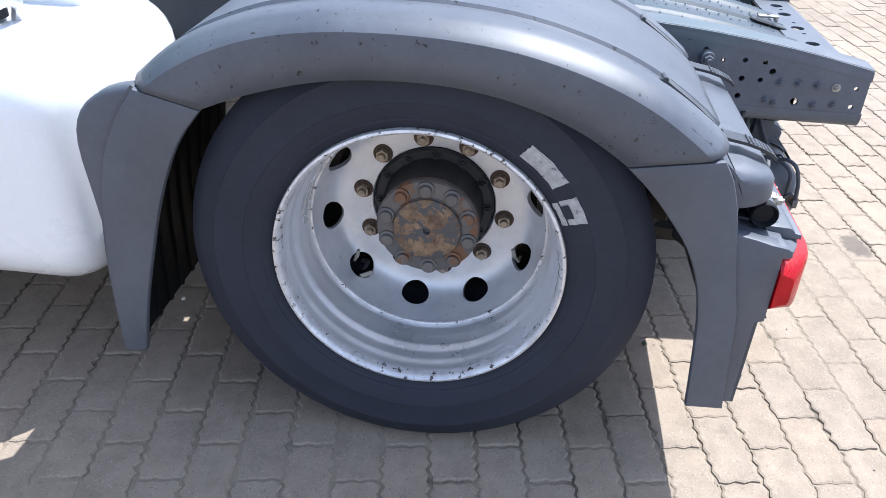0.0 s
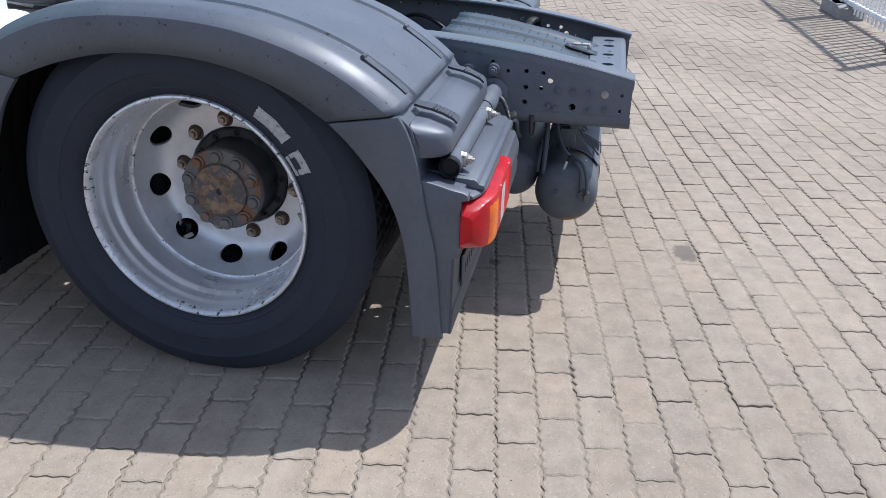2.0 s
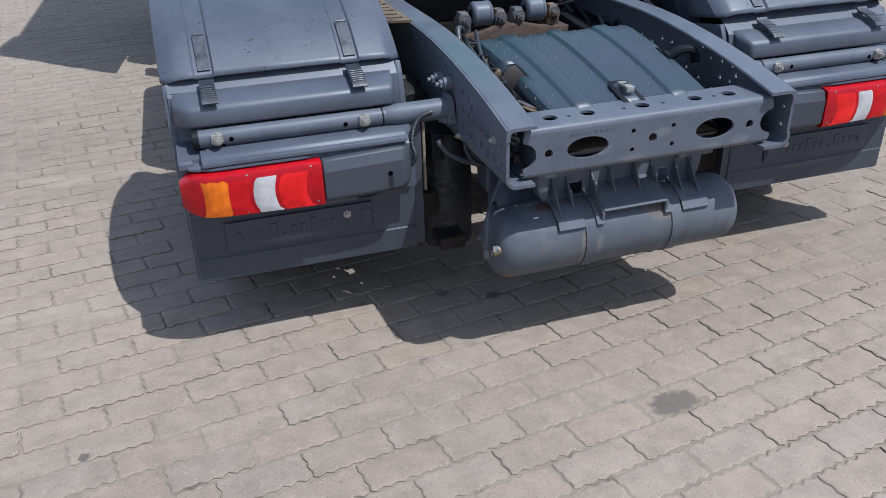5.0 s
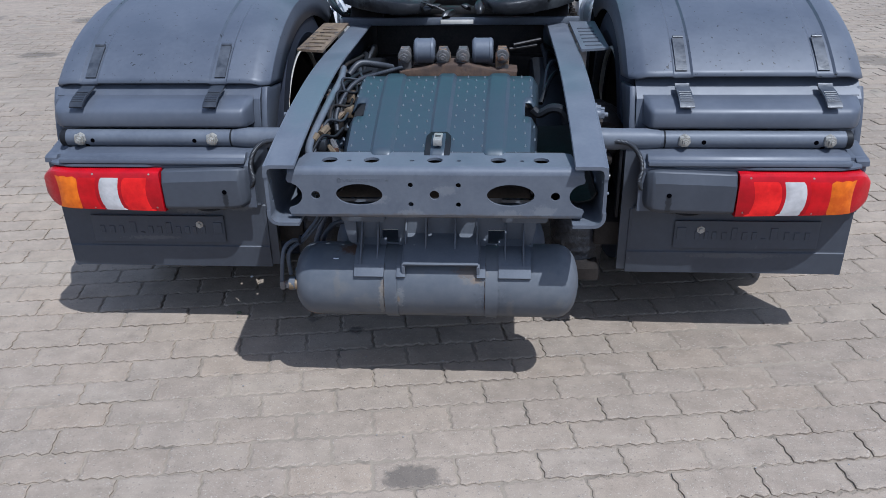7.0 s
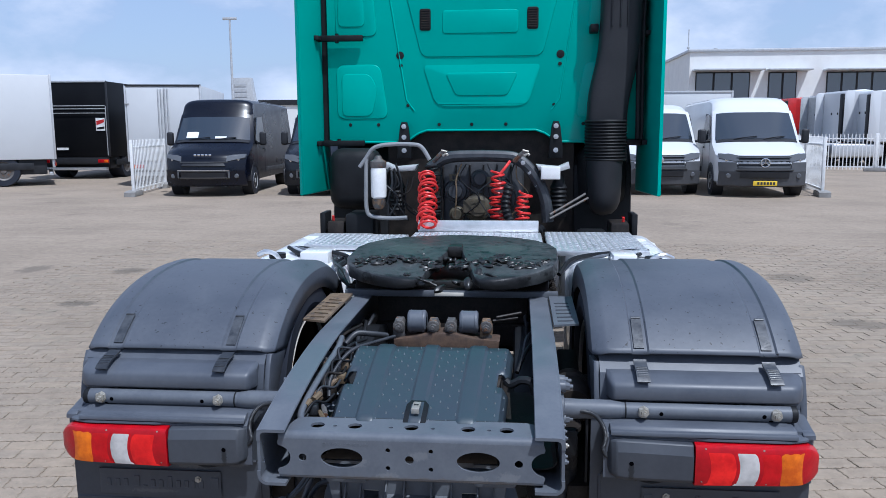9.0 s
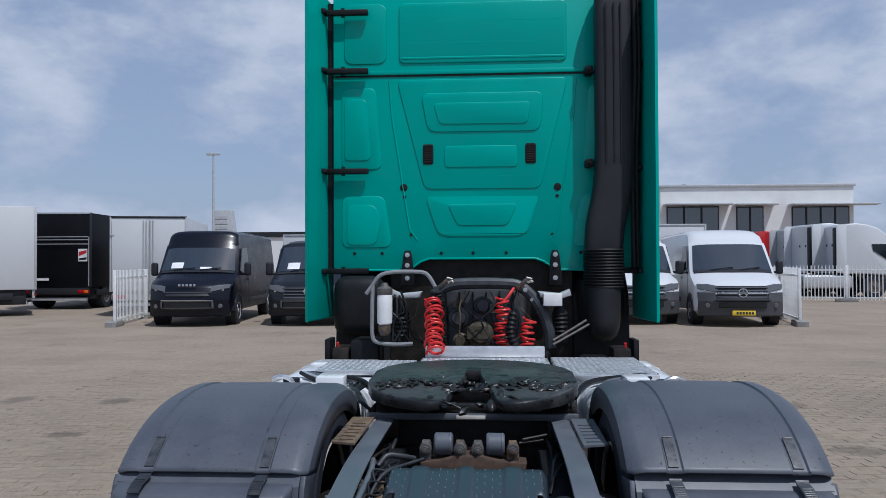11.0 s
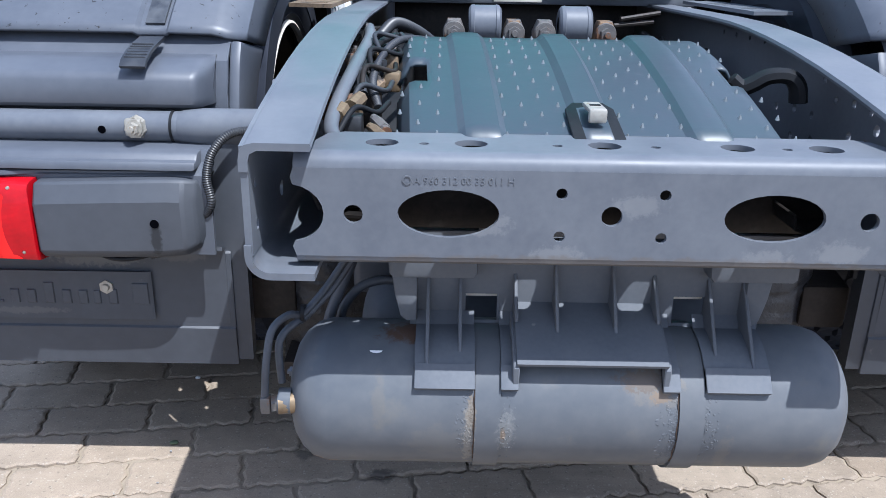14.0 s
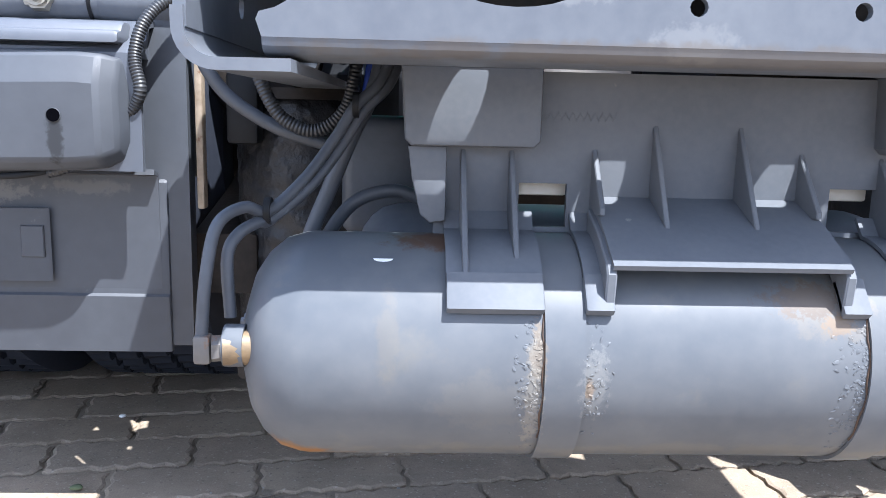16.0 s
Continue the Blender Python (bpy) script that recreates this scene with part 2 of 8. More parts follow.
M_VANGREY = mat("dark_grey_van_paint", (0.012, 0.014, 0.019), None, 0.25, scale=1, bump=0.0, coat=0.12)
M_BUMPER = mat("grey_bumper_plastic", (0.062, 0.064, 0.070), None, 0.55, bump=0.05)
M_GRILLE = mat("satin_grille_bar", (0.16, 0.165, 0.175), None, 0.35, 0.6, bump=0.0)
M_BOXWHITE = mat("white_box_body", (0.56, 0.57, 0.58), (0.52, 0.53, 0.54), 0.4, scale=0.8, bump=0.02)
M_BOXBLACK = mat("black_box_body", (0.004, 0.0045, 0.006), (0.007, 0.0075, 0.009), 0.30, scale=0.8, bump=0.02)
M_REDCAB = mat("red_cab_paint", (0.50, 0.02, 0.02), None, 0.3, bump=0.0, coat=0.5)
M_SILVERCAB = mat("silver_grey_cab_paint", (0.45, 0.46, 0.47), None, 0.35, bump=0.0, coat=0.4)
M_YELLOW = mat("yellow_plate", (0.80, 0.55, 0.03), None, 0.4, bump=0.0)
M_PLATEINK = mat("plate_ink", (0.03, 0.03, 0.03), None, 0.5, bump=0.0)
M_PAPER = mat("white_paper", (0.8, 0.8, 0.8), None, 0.7, bump=0.0)


def stain(m, centre, size, colour, strength=0.9, rag=0.5, grain=14.0):
    """A ragged patch of another colour round a place: oil, rust or a run of dirt. size: half-axes in metres."""
    nt = m.node_tree
    p = nt.nodes["Principled BSDF"]
    was = p.inputs["Base Color"].links[0].from_socket
    ge = nt.nodes.new("ShaderNodeNewGeometry")
    sb = nt.nodes.new("ShaderNodeVectorMath")
    sb.operation = "SUBTRACT"
    nt.links.new(ge.outputs["Position"], sb.inputs[0])
    sb.inputs[1].default_value = centre
    dv = nt.nodes.new("ShaderNodeVectorMath")
    dv.operation = "DIVIDE"
    nt.links.new(sb.outputs[0], dv.inputs[0])
    dv.inputs[1].default_value = size
    ln = nt.nodes.new("ShaderNodeVectorMath")
    ln.operation = "LENGTH"
    nt.links.new(dv.outputs[0], ln.inputs[0])
    no = nt.nodes.new("ShaderNodeTexNoise")
    no.inputs["Scale"].default_value, no.inputs["Detail"].default_value, no.inputs["Roughness"].default_value = grain, 6.0, 0.7
    nt.links.new(ge.outputs["Position"], no.inputs["Vector"])
    ma = nt.nodes.new("ShaderNodeMath")
    ma.operation = "MULTIPLY_ADD"
    nt.links.new(no.outputs["Fac"], ma.inputs[0])
    ma.inputs[1].default_value = 2.0 * rag
    nt.links.new(ln.outputs["Value"], ma.inputs[2])
    mr = nt.nodes.new("ShaderNodeMapRange")
    mr.interpolation_type = "SMOOTHSTEP"
    mr.inputs["From Min"].default_value, mr.inputs["From Max"].default_value = 0.55 + rag, 1.05 + rag
    mr.inputs["To Min"].default_value, mr.inputs["To Max"].default_value = strength, 0.0
    nt.links.new(ma.outputs[0], mr.inputs["Value"])
    mx = nt.nodes.new("ShaderNodeMixRGB")
    nt.links.new(mr.outputs["Result"], mx.inputs["Fac"])
    nt.links.new(was, mx.inputs["Color1"])
    mx.inputs["Color2"].default_value = (*colour, 1)
    nt.links.new(mx.outputs["Color"], p.inputs["Base Color"])


for m in (M_GREY, M_GREYS, M_GREYC, M_TYRE, M_BRACKET, M_COVER, M_GREEN, M_BLACK, M_DIRTY):
    m.node_tree.nodes["Principled BSDF"].inputs["Specular IOR Level"].default_value = 0.32
M_TANK.node_tree.nodes["Principled BSDF"].inputs["Specular IOR Level"].default_value = 0.22
M_BRACKET.node_tree.nodes["Principled BSDF"].inputs["Specular IOR Level"].default_value = 0.18
for m in (M_GREY, M_GREYS):
    m.node_tree.nodes["Principled BSDF"].inputs["Specular IOR Level"].default_value = 0.50
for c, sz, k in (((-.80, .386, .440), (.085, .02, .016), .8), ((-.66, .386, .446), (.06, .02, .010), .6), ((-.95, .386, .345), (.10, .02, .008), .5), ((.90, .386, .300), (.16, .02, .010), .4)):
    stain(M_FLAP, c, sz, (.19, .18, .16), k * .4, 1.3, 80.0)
for c, sz, col, k, rag, grain in (((-.225, .13, .431), (.07, .05, .012), (.075, .040, .022), .85, .95, 70.0), ((-.195, .12, .428), (.03, .05, .022), (.15, .105, .07), .7, 1.2, 110.0),
                                  ((.095, .072, .385), (.045, .05, .030), (.16, .145, .125), .45, 1.3, 60.0), ((.080, .076, .392), (.045, .03, .016), (.10, .068, .045), .5, 1.4, 120.0), ((.105, .062, .372), (.016, .03, .010), (.21, .13, .06), .4, 1.3, 140.0),
                                  ((-.378, .10, .236), (.040, .10, .020), (.22, .105, .030), .95, .8, 55.0), ((-.350, .12, .226), (.06, .10, .012), (.14, .085, .045), .7, 1.2, 80.0),
                                  ((-.285, .05, .36), (.012, .06, .05), (.15, .135, .11), .30, 1.0, 50.0), ((-.20, .05, .30), (.05, .06, .03), (.135, .132, .126), .4, 1.4, 40.0),
                                  ((-.157, .05, .345), (.008, .05, .030), (.24, .17, .09), .35, 1.3, 150.0), ((-.160, .05, .30), (.010, .05, .06), (.20, .185, .16), .6, 1.3, 130.0),
                                  ((-.108, .05, .32), (.014, .05, .035), (.17, .172, .17), .6, 1.2, 150.0), ((-.112, .05, .315), (.005, .05, .012), (.24, .15, .07), .4, 1.1, 150.0),
                                  ((.20, .05, .27), (.014, .05, .06), (.16, .145, .125), .35, 1.0, 60.0), ((.0, .05, .245), (.42, .08, .012), (.15, .135, .11), .35, 1.4, 30.0)):
    stain(M_TANK, c, sz, col, k, rag, grain)
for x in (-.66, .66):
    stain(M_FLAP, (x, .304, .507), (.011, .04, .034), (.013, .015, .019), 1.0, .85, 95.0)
for x, z in ((-.06, .60), (-.15, .64), (.03, .665), (.19, .60), (.28, .61)):
    stain(M_GREYC, (x, 0, z), (.035, .03, .016), (.20, .205, .21), .35, 1.4, 60.0)


M_COVER.node_tree.nodes["Principled BSDF"].inputs["Specular IOR Level"].default_value = 0.5
for m in (M_BLACK, M_DIRTY):
    m.node_tree.nodes["Principled BSDF"].inputs["Specular IOR Level"].default_value = 0.18
for m in (M_VANDARK, M_VANGREY, M_BOXBLACK):
    m.node_tree.nodes["Principled BSDF"].inputs["Specular IOR Level"].default_value = 0.26 if m is not M_BOXBLACK else 0.12
for c, sz, k in (((-.39, .42, .80), (.07, .30, .06), .42), ((.39, .55, .81), (.07, .20, .05), .22)):      # teal tint along the flanges
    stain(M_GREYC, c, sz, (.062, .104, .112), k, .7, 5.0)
stain(M_GREYC, (0, 0, .590), (.40, .05, .012), (.10, .08, .06), .45, 1.2, 28.0)


def gloss_mat(name, colour, rough=0.08, trans=0.0, ior=1.45, emit=None):
    m = bpy.data.materials.new(name)
    m.use_nodes = True
    p = m.node_tree.nodes["Principled BSDF"]
    p.inputs["Base Color"].default_value = (*colour, 1)
    p.inputs["Roughness"].default_value, p.inputs["IOR"].default_value = rough, ior
    p.inputs["Transmission Weight"].default_value = trans
    return m


def lens_mat(name, colour, dark, sx=190.0):
    """Moulded lamp plastic with fine vertical optics under a clear coat."""
    m = mat(name, colour, dark, 0.30, scale=18, fine=60, bump=0.05, coat=0.22, rough2=0.36, coat_rough=0.06)
    nt = m.node_tree
    wv = nt.nodes.new("ShaderNodeTexWave")
    wv.bands_direction = "X"
    wv.inputs["Scale"].default_value = sx
    co = nt.nodes.new("ShaderNodeTexCoord")
    nt.links.new(co.outputs["Object"], wv.inputs["Vector"])
    bp = nt.nodes.new("ShaderNodeBump")
    bp.inputs["Strength"].default_value, bp.inputs["Distance"].default_value = 0.25, 0.001
    nt.links.new(wv.outputs["Fac"], bp.inputs["Height"])
    p = nt.nodes["Principled BSDF"]
    nt.links.new(bp.outputs["Normal"], p.inputs["Normal"])
    p.inputs["Subsurface Weight"].default_value = 0.0
    return m


M_LRED = lens_mat("red_lens", (0.44, 0.002, 0.008), (0.30, 0.0015, 0.006))
M_LRED2 = lens_mat("bright_red_lens", (0.58, 0.0035, 0.008), (0.40, 0.002, 0.005), 260)
M_LRED3 = lens_mat("glowing_red_lens", (0.80, 0.016, 0.012), (0.55, 0.004, 0.007), 260)
M_LORANGE = lens_mat("amber_lens", (0.78, 0.185, 0.004), (0.52, 0.085, 0.003))
M_LWHITE = lens_mat("clear_white_lens", (0.55, 0.525, 0.50), (0.40, 0.385, 0.37), 120)
for m in (M_LRED, M_LRED2, M_LRED3, M_LORANGE):
    m.node_tree.nodes["Principled BSDF"].inputs["Specular IOR Level"].default_value = 0.2
M_GLASS = gloss_mat("dark_window_glass", (0.012, 0.016, 0.02), 0.04)
M_SKYGLASS = gloss_mat("tinted_office_glass", (0.05, 0.06, 0.085), 0.05, ior=2.1)
M_SCREEN = gloss_mat("van_windscreen_glass", (0.022, 0.030, 0.040), 0.03, ior=1.95)
M_HEAD = gloss_mat("headlamp_glass", (0.10, 0.105, 0.115), 0.06)
M_RAIL = mat("grey_tube_paint", (0.20, 0.205, 0.215), (0.26, 0.265, 0.275), 0.42, 0.1, scale=10, bump=0.05)
M_CHROME = mat("chrome", (0.7, 0.7, 0.72), None, 0.12, 1.0, bump=0.0)


def ground_materials():
    """Concrete pavers for the loose stones, and the sheet below and beyond them."""
    m = bpy.data.materials.new("concrete_paver")
    m.use_nodes = True
    nt = m.node_tree
    p = nt.nodes["Principled BSDF"]
    oi, ge = nt.nodes.new("ShaderNodeObjectInfo"), nt.nodes.new("ShaderNodeNewGeometry")
    su = nt.nodes.new("ShaderNodeMath")
    nt.links.new(oi.outputs["Random"], su.inputs[0])
    nt.links.new(ge.outputs["Random Per Island"], su.inputs[1])
    fr = nt.nodes.new("ShaderNodeMath")
    fr.operation = "FRACT"
    nt.links.new(su.outputs[0], fr.inputs[0])
    rp = nt.nodes.new("ShaderNodeValToRGB")
    cr = rp.color_ramp
    cr.elements[0].position, cr.elements[0].color = 0.0, (0.254, 0.207, 0.160, 1)
    cr.elements[1].position, cr.elements[1].color = 1.0, (0.280, 0.225, 0.170, 1)
    for at, c in ((0.22, (0.266, 0.215, 0.164, 1)), (0.5, (0.262, 0.215, 0.167, 1)), (0.72, (0.274, 0.219, 0.164, 1)), (0.9, (0.258, 0.213, 0.166, 1))):
        cr.elements.new(at).color = c
    nt.links.new(fr.outputs[0], rp.inputs["Fac"])
    base = rp.outputs["Color"]

    def scaled(nt, base, fac, lo, hi, to_lo, to_hi):
        """base times a factor that runs with fac."""
        mr = nt.nodes.new("ShaderNodeMapRange")
        mr.inputs["From Min"].default_value, mr.inputs["From Max"].default_value = lo, hi
        mr.inputs["To Min"].default_value, mr.inputs["To Max"].default_value = to_lo, to_hi
        nt.links.new(fac, mr.inputs["Value"])
        mu = nt.nodes.new("ShaderNodeVectorMath")
        mu.operation = "SCALE"
        nt.links.new(base, mu.inputs[0])
        nt.links.new(mr.outputs["Result"], mu.inputs["Scale"])
        return mu.outputs[0]

    def over(nt, base, fac, colour):
        mx = nt.nodes.new("ShaderNodeMixRGB")
        nt.links.new(fac, mx.inputs["Fac"])
        nt.links.new(base, mx.inputs["Color1"])
        mx.inputs["Color2"].default_value = (*colour, 1)
        return mx.outputs["Color"]

    def ramp(nt, fac, lo, hi, top=1.0):
        mr = nt.nodes.new("ShaderNodeMapRange")
        mr.inputs["From Min"].default_value, mr.inputs["From Max"].default_value = lo, hi
        mr.inputs["To Min"].default_value, mr.inputs["To Max"].default_value = 0.0, top
        nt.links.new(fac, mr.inputs["Value"])
        return mr.outputs["Result"]

    def finish(nt, p, base):
        ge = nt.nodes.new("ShaderNodeNewGeometry")
        pos = ge.outputs["Position"]

        def noise_of(scale, detail, rough=0.5, shift=(0, 0, 0), stretch=(1, 1, 1)):
            n = nt.nodes.new("ShaderNodeTexNoise")
            n.inputs["Scale"].default_value, n.inputs["Detail"].default_value, n.inputs["Roughness"].default_value = scale, detail, rough
            mp = nt.nodes.new("ShaderNodeMapping")
            mp.inputs["Location"].default_value, mp.inputs["Scale"].default_value = shift, stretch
            nt.links.new(pos, mp.inputs["Vector"])
            nt.links.new(mp.outputs["Vector"], n.inputs["Vector"])
            return n.outputs["Fac"]

        big, mid, fine = noise_of(0.55, 5), noise_of(14.0, 7, 0.62), noise_of(420.0, 3, 0.6)
        base = scaled(nt, base, big, 0.35, 0.7, 0.86, 1.12)
        base = scaled(nt, base, mid, 0.30, 0.72, 0.82, 1.14)
        base = scaled(nt, base, fine, 0.30, 0.70, 0.86, 1.13)
        # blown sand lies in drifts over the stones
        base = over(nt, base, ramp(nt, noise_of(2.3, 7, 0.68, (1.7, 3.1, 0), (1, 1.8, 1)), 0.52, 0.72, 0.55), (0.318, 0.262, 0.196))
        base = over(nt, base, ramp(nt, noise_of(60.0, 5, 0.7, (0.3, 0.9, 0)), 0.58, 0.70, 0.40), (0.350, 0.296, 0.230))
        # bleached streaks swept along the yard
        base = over(nt, base, ramp(nt, noise_of(1.6, 8, 0.72, (0.4, 7.7, 0), (0.35, 2.6, 1)), 0.54, 0.70, 0.50), (0.345, 0.292, 0.226))
        # loose grains of aggregate: pale ones and dark ones
        for shift, size, keep, colour in (((0, 0, 0), 330.0, 0.962, (0.38, 0.345, 0.295)), ((3.3, 1.1, 0), 260.0, 0.970, (0.12, 0.105, 0.09))):
            vo = nt.nodes.new("ShaderNodeTexVoronoi")
            vo.inputs["Scale"].default_value = size
            mp = nt.nodes.new("ShaderNodeMapping")
            mp.inputs["Location"].default_value = shift
            nt.links.new(pos, mp.inputs["Vector"])
            nt.links.new(mp.outputs["Vector"], vo.inputs["Vector"])
            sp = nt.nodes.new("ShaderNodeSeparateXYZ")
            nt.links.new(vo.outputs["Color"], sp.inputs["Vector"])
            base = over(nt, base, ramp(nt, sp.outputs["X"], keep, keep + 0.02, 0.5), colour)
        # oil and damp stains
        base = scaled(nt, base, noise_of(0.9, 4, 0.5, (4.3, 2.2, 0)), 0.64, 0.76, 1.0, 0.66)
        base = scaled(nt, base, noise_of(5.5, 5, 0.6, (7.3, 1.2, 0)), 0.66, 0.76, 1.0, 0.74)
        nt.links.new(base, p.inputs["Base Color"])
        p.inputs["Roughness"].default_value = 0.9
        p.inputs["Specular IOR Level"].default_value = 0.25
        ad = nt.nodes.new("ShaderNodeMath")
        ad.operation = "MULTIPLY_ADD"
        nt.links.new(fine, ad.inputs[0])
        ad.inputs[1].default_value = 0.30
        nt.links.new(mid, ad.inputs[2])
        bp = nt.nodes.new("ShaderNodeBump")
        bp.inputs["Strength"].default_value, bp.inputs["Distance"].default_value = 0.4, 0.0025
        nt.links.new(ad.outputs[0], bp.inputs["Height"])
        nt.links.new(bp.outputs["Normal"], p.inputs["Normal"])

    finish(nt, p, base)
    g = bpy.data.materials.new("yard_surface")
    g.use_nodes = True
    nt = g.node_tree
    p = nt.nodes["Principled BSDF"]
    ge = nt.nodes.new("ShaderNodeNewGeometry")
    mp = nt.nodes.new("ShaderNodeMapping")
    mp.inputs["Rotation"].default_value = (0, 0, radians(-7.9))
    nt.links.new(ge.outputs["Position"], mp.inputs["Vector"])
    bk = nt.nodes.new("ShaderNodeTexBrick")
    bk.inputs["Scale"].default_value = 1.0
    bk.inputs["Brick Width"].default_value, bk.inputs["Row Height"].default_value = 0.218, 0.110
    bk.inputs["Mortar Size"].default_value, bk.inputs["Mortar Smooth"].default_value = 0.004, 0.3
    bk.inputs["Color1"].default_value, bk.inputs["Color2"].default_value = (0.276, 0.223, 0.170, 1), (0.268, 0.217, 0.165, 1)
    bk.inputs["Mortar"].default_value = (0.252, 0.205, 0.156, 1)
    nt.links.new(mp.outputs["Vector"], bk.inputs["Vector"])
    finish(nt, p, bk.outputs["Color"])
    return m, g


M_PAVER, M_YARD = ground_materials()
M_JOINT = mat("joint_sand", (0.19, 0.158, 0.120), (0.275, 0.228, 0.170), 0.95, scale=3.5, fine=260, bump=0.8, spots=(0.095, 0.080, 0.062), spot_scale=6.5, spot_at=0.55, spot_soft=0.12)
M_CRUMB = mat("joint_crumbs", (0.11, 0.094, 0.075), (0.30, 0.255, 0.195), 0.95, scale=40, fine=300, bump=0.3)
for m in (M_PAVER, M_YARD):
    for c, sz, k in (((-.05, -.31), (.090, .060), .60), ((-1.585, .01), (.02, .016), .7), ((-.31, .395), (.035, .026), .8), ((-.467, .471), (.03, .03), .6), ((1.52, .01), (.10, .07), .5), ((3.76, -.09), (.35, .25), .35),
                     ((1.65, .32), (.07, .06), .5), ((-4.13, 6.45), (.2, .25), .5), ((-3.78, 4.74), (.22, .14), .55), ((3.05, 4.45), (.3, .2), .45), ((-5.34, 6.57), (.2, .3), .45), ((3.2, 6.5), (.3, .3), .4)):
        stain(m, (c[0], c[1], 0), (sz[0], sz[1], .5), (.06, .054, .048), k, .95, 26.0)


# ---- mesh helpers ----
def part(name, bm, material, parent=None, label="", smooth=True, angle=35):
    me = bpy.data.meshes.new(name)
    bmesh.ops.recalc_face_normals(bm, faces=bm.faces[:])
    if smooth:
        for e in bm.edges:
            e.smooth = not (len(e.link_faces) == 2 and e.calc_face_angle(0) > radians(angle))
        for f in bm.faces:
            f.smooth = True
    bm.to_mesh(me)
    bm.free()
    me.materials.append(material)
    ob = new(name, me)
    if parent:
        ob.parent = parent
    if label:
        ob["label"] = label
    return ob


def thing(name, label, category, at=(0, 0, 0), group="", kind=""):
    return tagged(new(name), label, category, group, kind) if at == (0, 0, 0) else _placed(tagged(new(name), label, category, group, kind), at)


def _placed(ob, at):
    ob.location = at
    return ob


def box(bm, x0, x1, y0, y1, z0, z1, bevel=0.0, seg=2):
    m = Matrix.LocRotScale(((x0 + x1) / 2, (y0 + y1) / 2, (z0 + z1) / 2), None, (abs(x1 - x0), abs(y1 - y0), abs(z1 - z0)))
    vs = bmesh.ops.create_cube(bm, size=1, matrix=m)["verts"]
    if bevel:
        es = {e for v in vs for e in v.link_edges}
        bmesh.ops.bevel(bm, geom=list(es), offset=bevel, segments=seg, affect="EDGES", clamp_overlap=True, profile=0.5)
    return bm


def axes_for(axis):
    """Maps plane coordinates (a, b) and a height along axis to world."""
    return {"x": lambda a, b, h: (h, a, b), "y": lambda a, b, h: (a, h, b), "z": lambda a, b, h: (a, b, h)}[axis]


def prism(bm, pts, axis, h0, h1, bevel=0.0, seg=2):
    f = axes_for(axis)
    lo = [bm.verts.new(f(a, b, h0)) for a, b in pts]
    hi = [bm.verts.new(f(a, b, h1)) for a, b in pts]
    n = len(pts)
    faces = [bm.faces.new(lo), bm.faces.new(hi)]
    faces += [bm.faces.new((lo[i], lo[(i + 1) % n], hi[(i + 1) % n], hi[i])) for i in range(n)]
    if bevel:
        bmesh.ops.recalc_face_normals(bm, faces=faces)
        es = {e for fc in faces[:2] for e in fc.edges}
        bmesh.ops.bevel(bm, geom=list(es), offset=bevel, segments=seg, affect="EDGES", clamp_overlap=True, profile=0.5)
    return bm


def sheet(bm, pts, axis, h0, h1, t, steps=1):
    """A bent sheet of thickness t: an open polyline in the plane, drawn out along the axis."""
    f = axes_for(axis)
    n = len(pts)
    norms = []
    for i in range(n):
        a, b = Vector(pts[max(0, i - 1)]), Vector(pts[min(n - 1, i + 1)])
        d = (b - a).normalized()
        norms.append(Vector((-d.y, d.x)))
    other = [tuple(Vector(p) + norms[i] * t) for i, p in enumerate(pts)]
    hs = [h0 + (h1 - h0) * k / steps for k in range(steps + 1)]
    A = [[bm.verts.new(f(*p, h)) for p in pts] for h in hs]
    B = [[bm.verts.new(f(*p, h)) for p in other] for h in hs]
    for k in range(steps):
        for i in range(n - 1):
            bm.faces.new((A[k][i], A[k][i + 1], A[k + 1][i + 1], A[k + 1][i]))
            bm.faces.new((B[k][i], B[k][i + 1], B[k + 1][i + 1], B[k + 1][i]))
        for i in (0, n - 1):
            bm.faces.new((A[k][i], A[k + 1][i], B[k + 1][i], B[k][i]))
    for k in (0, steps):
        for i in range(n - 1):
            bm.faces.new((A[k][i], A[k][i + 1], B[k][i + 1], B[k][i]))
    return bm


def cyl(bm, p0, p1, r0, r1=None, seg=20, caps=True):
    p0, p1 = Vector(p0), Vector(p1)
    d = p1 - p0
    m = Matrix.Translation((p0 + p1) / 2) @ d.to_track_quat("Z", "Y").to_matrix().to_4x4()
    bmesh.ops.create_cone(bm, cap_ends=caps, segments=seg, radius1=r0, radius2=r0 if r1 is None else r1, depth=d.length, matrix=m)
    return bm


def bolt(bm, at, axis, r, h, washer=True):
    """A hexagon head on a washer."""
    at, axis = Vector(at), Vector(axis).normalized()
    if washer:
        cyl(bm, at, at + axis * h * 0.25, r * 1.35, seg=16)
    cyl(bm, at, at + axis * h, r, r * 0.94, seg=6)
    cyl(bm, at + axis * h, at + axis * h * 1.45, r * 0.5, r * 0.42, seg=10)
    return bm


def spline(pts, n=8):
    """Points of a smooth curve through pts."""
    P = [Vector(p) for p in pts]
    P = [P[0] * 2 - P[1]] + P + [P[-1] * 2 - P[-2]]
    out = []
    for i in range(1, len(P) - 2):
        a, b, c, d = P[i - 1:i + 3]
        for k in range(n):
            t = k / n
            out.append(0.5 * ((2 * b) + (c - a) * t + (2 * a - 5 * b + 4 * c - d) * t * t + (3 * b - a - 3 * c + d) * t ** 3))
    return out + [P[-2]]


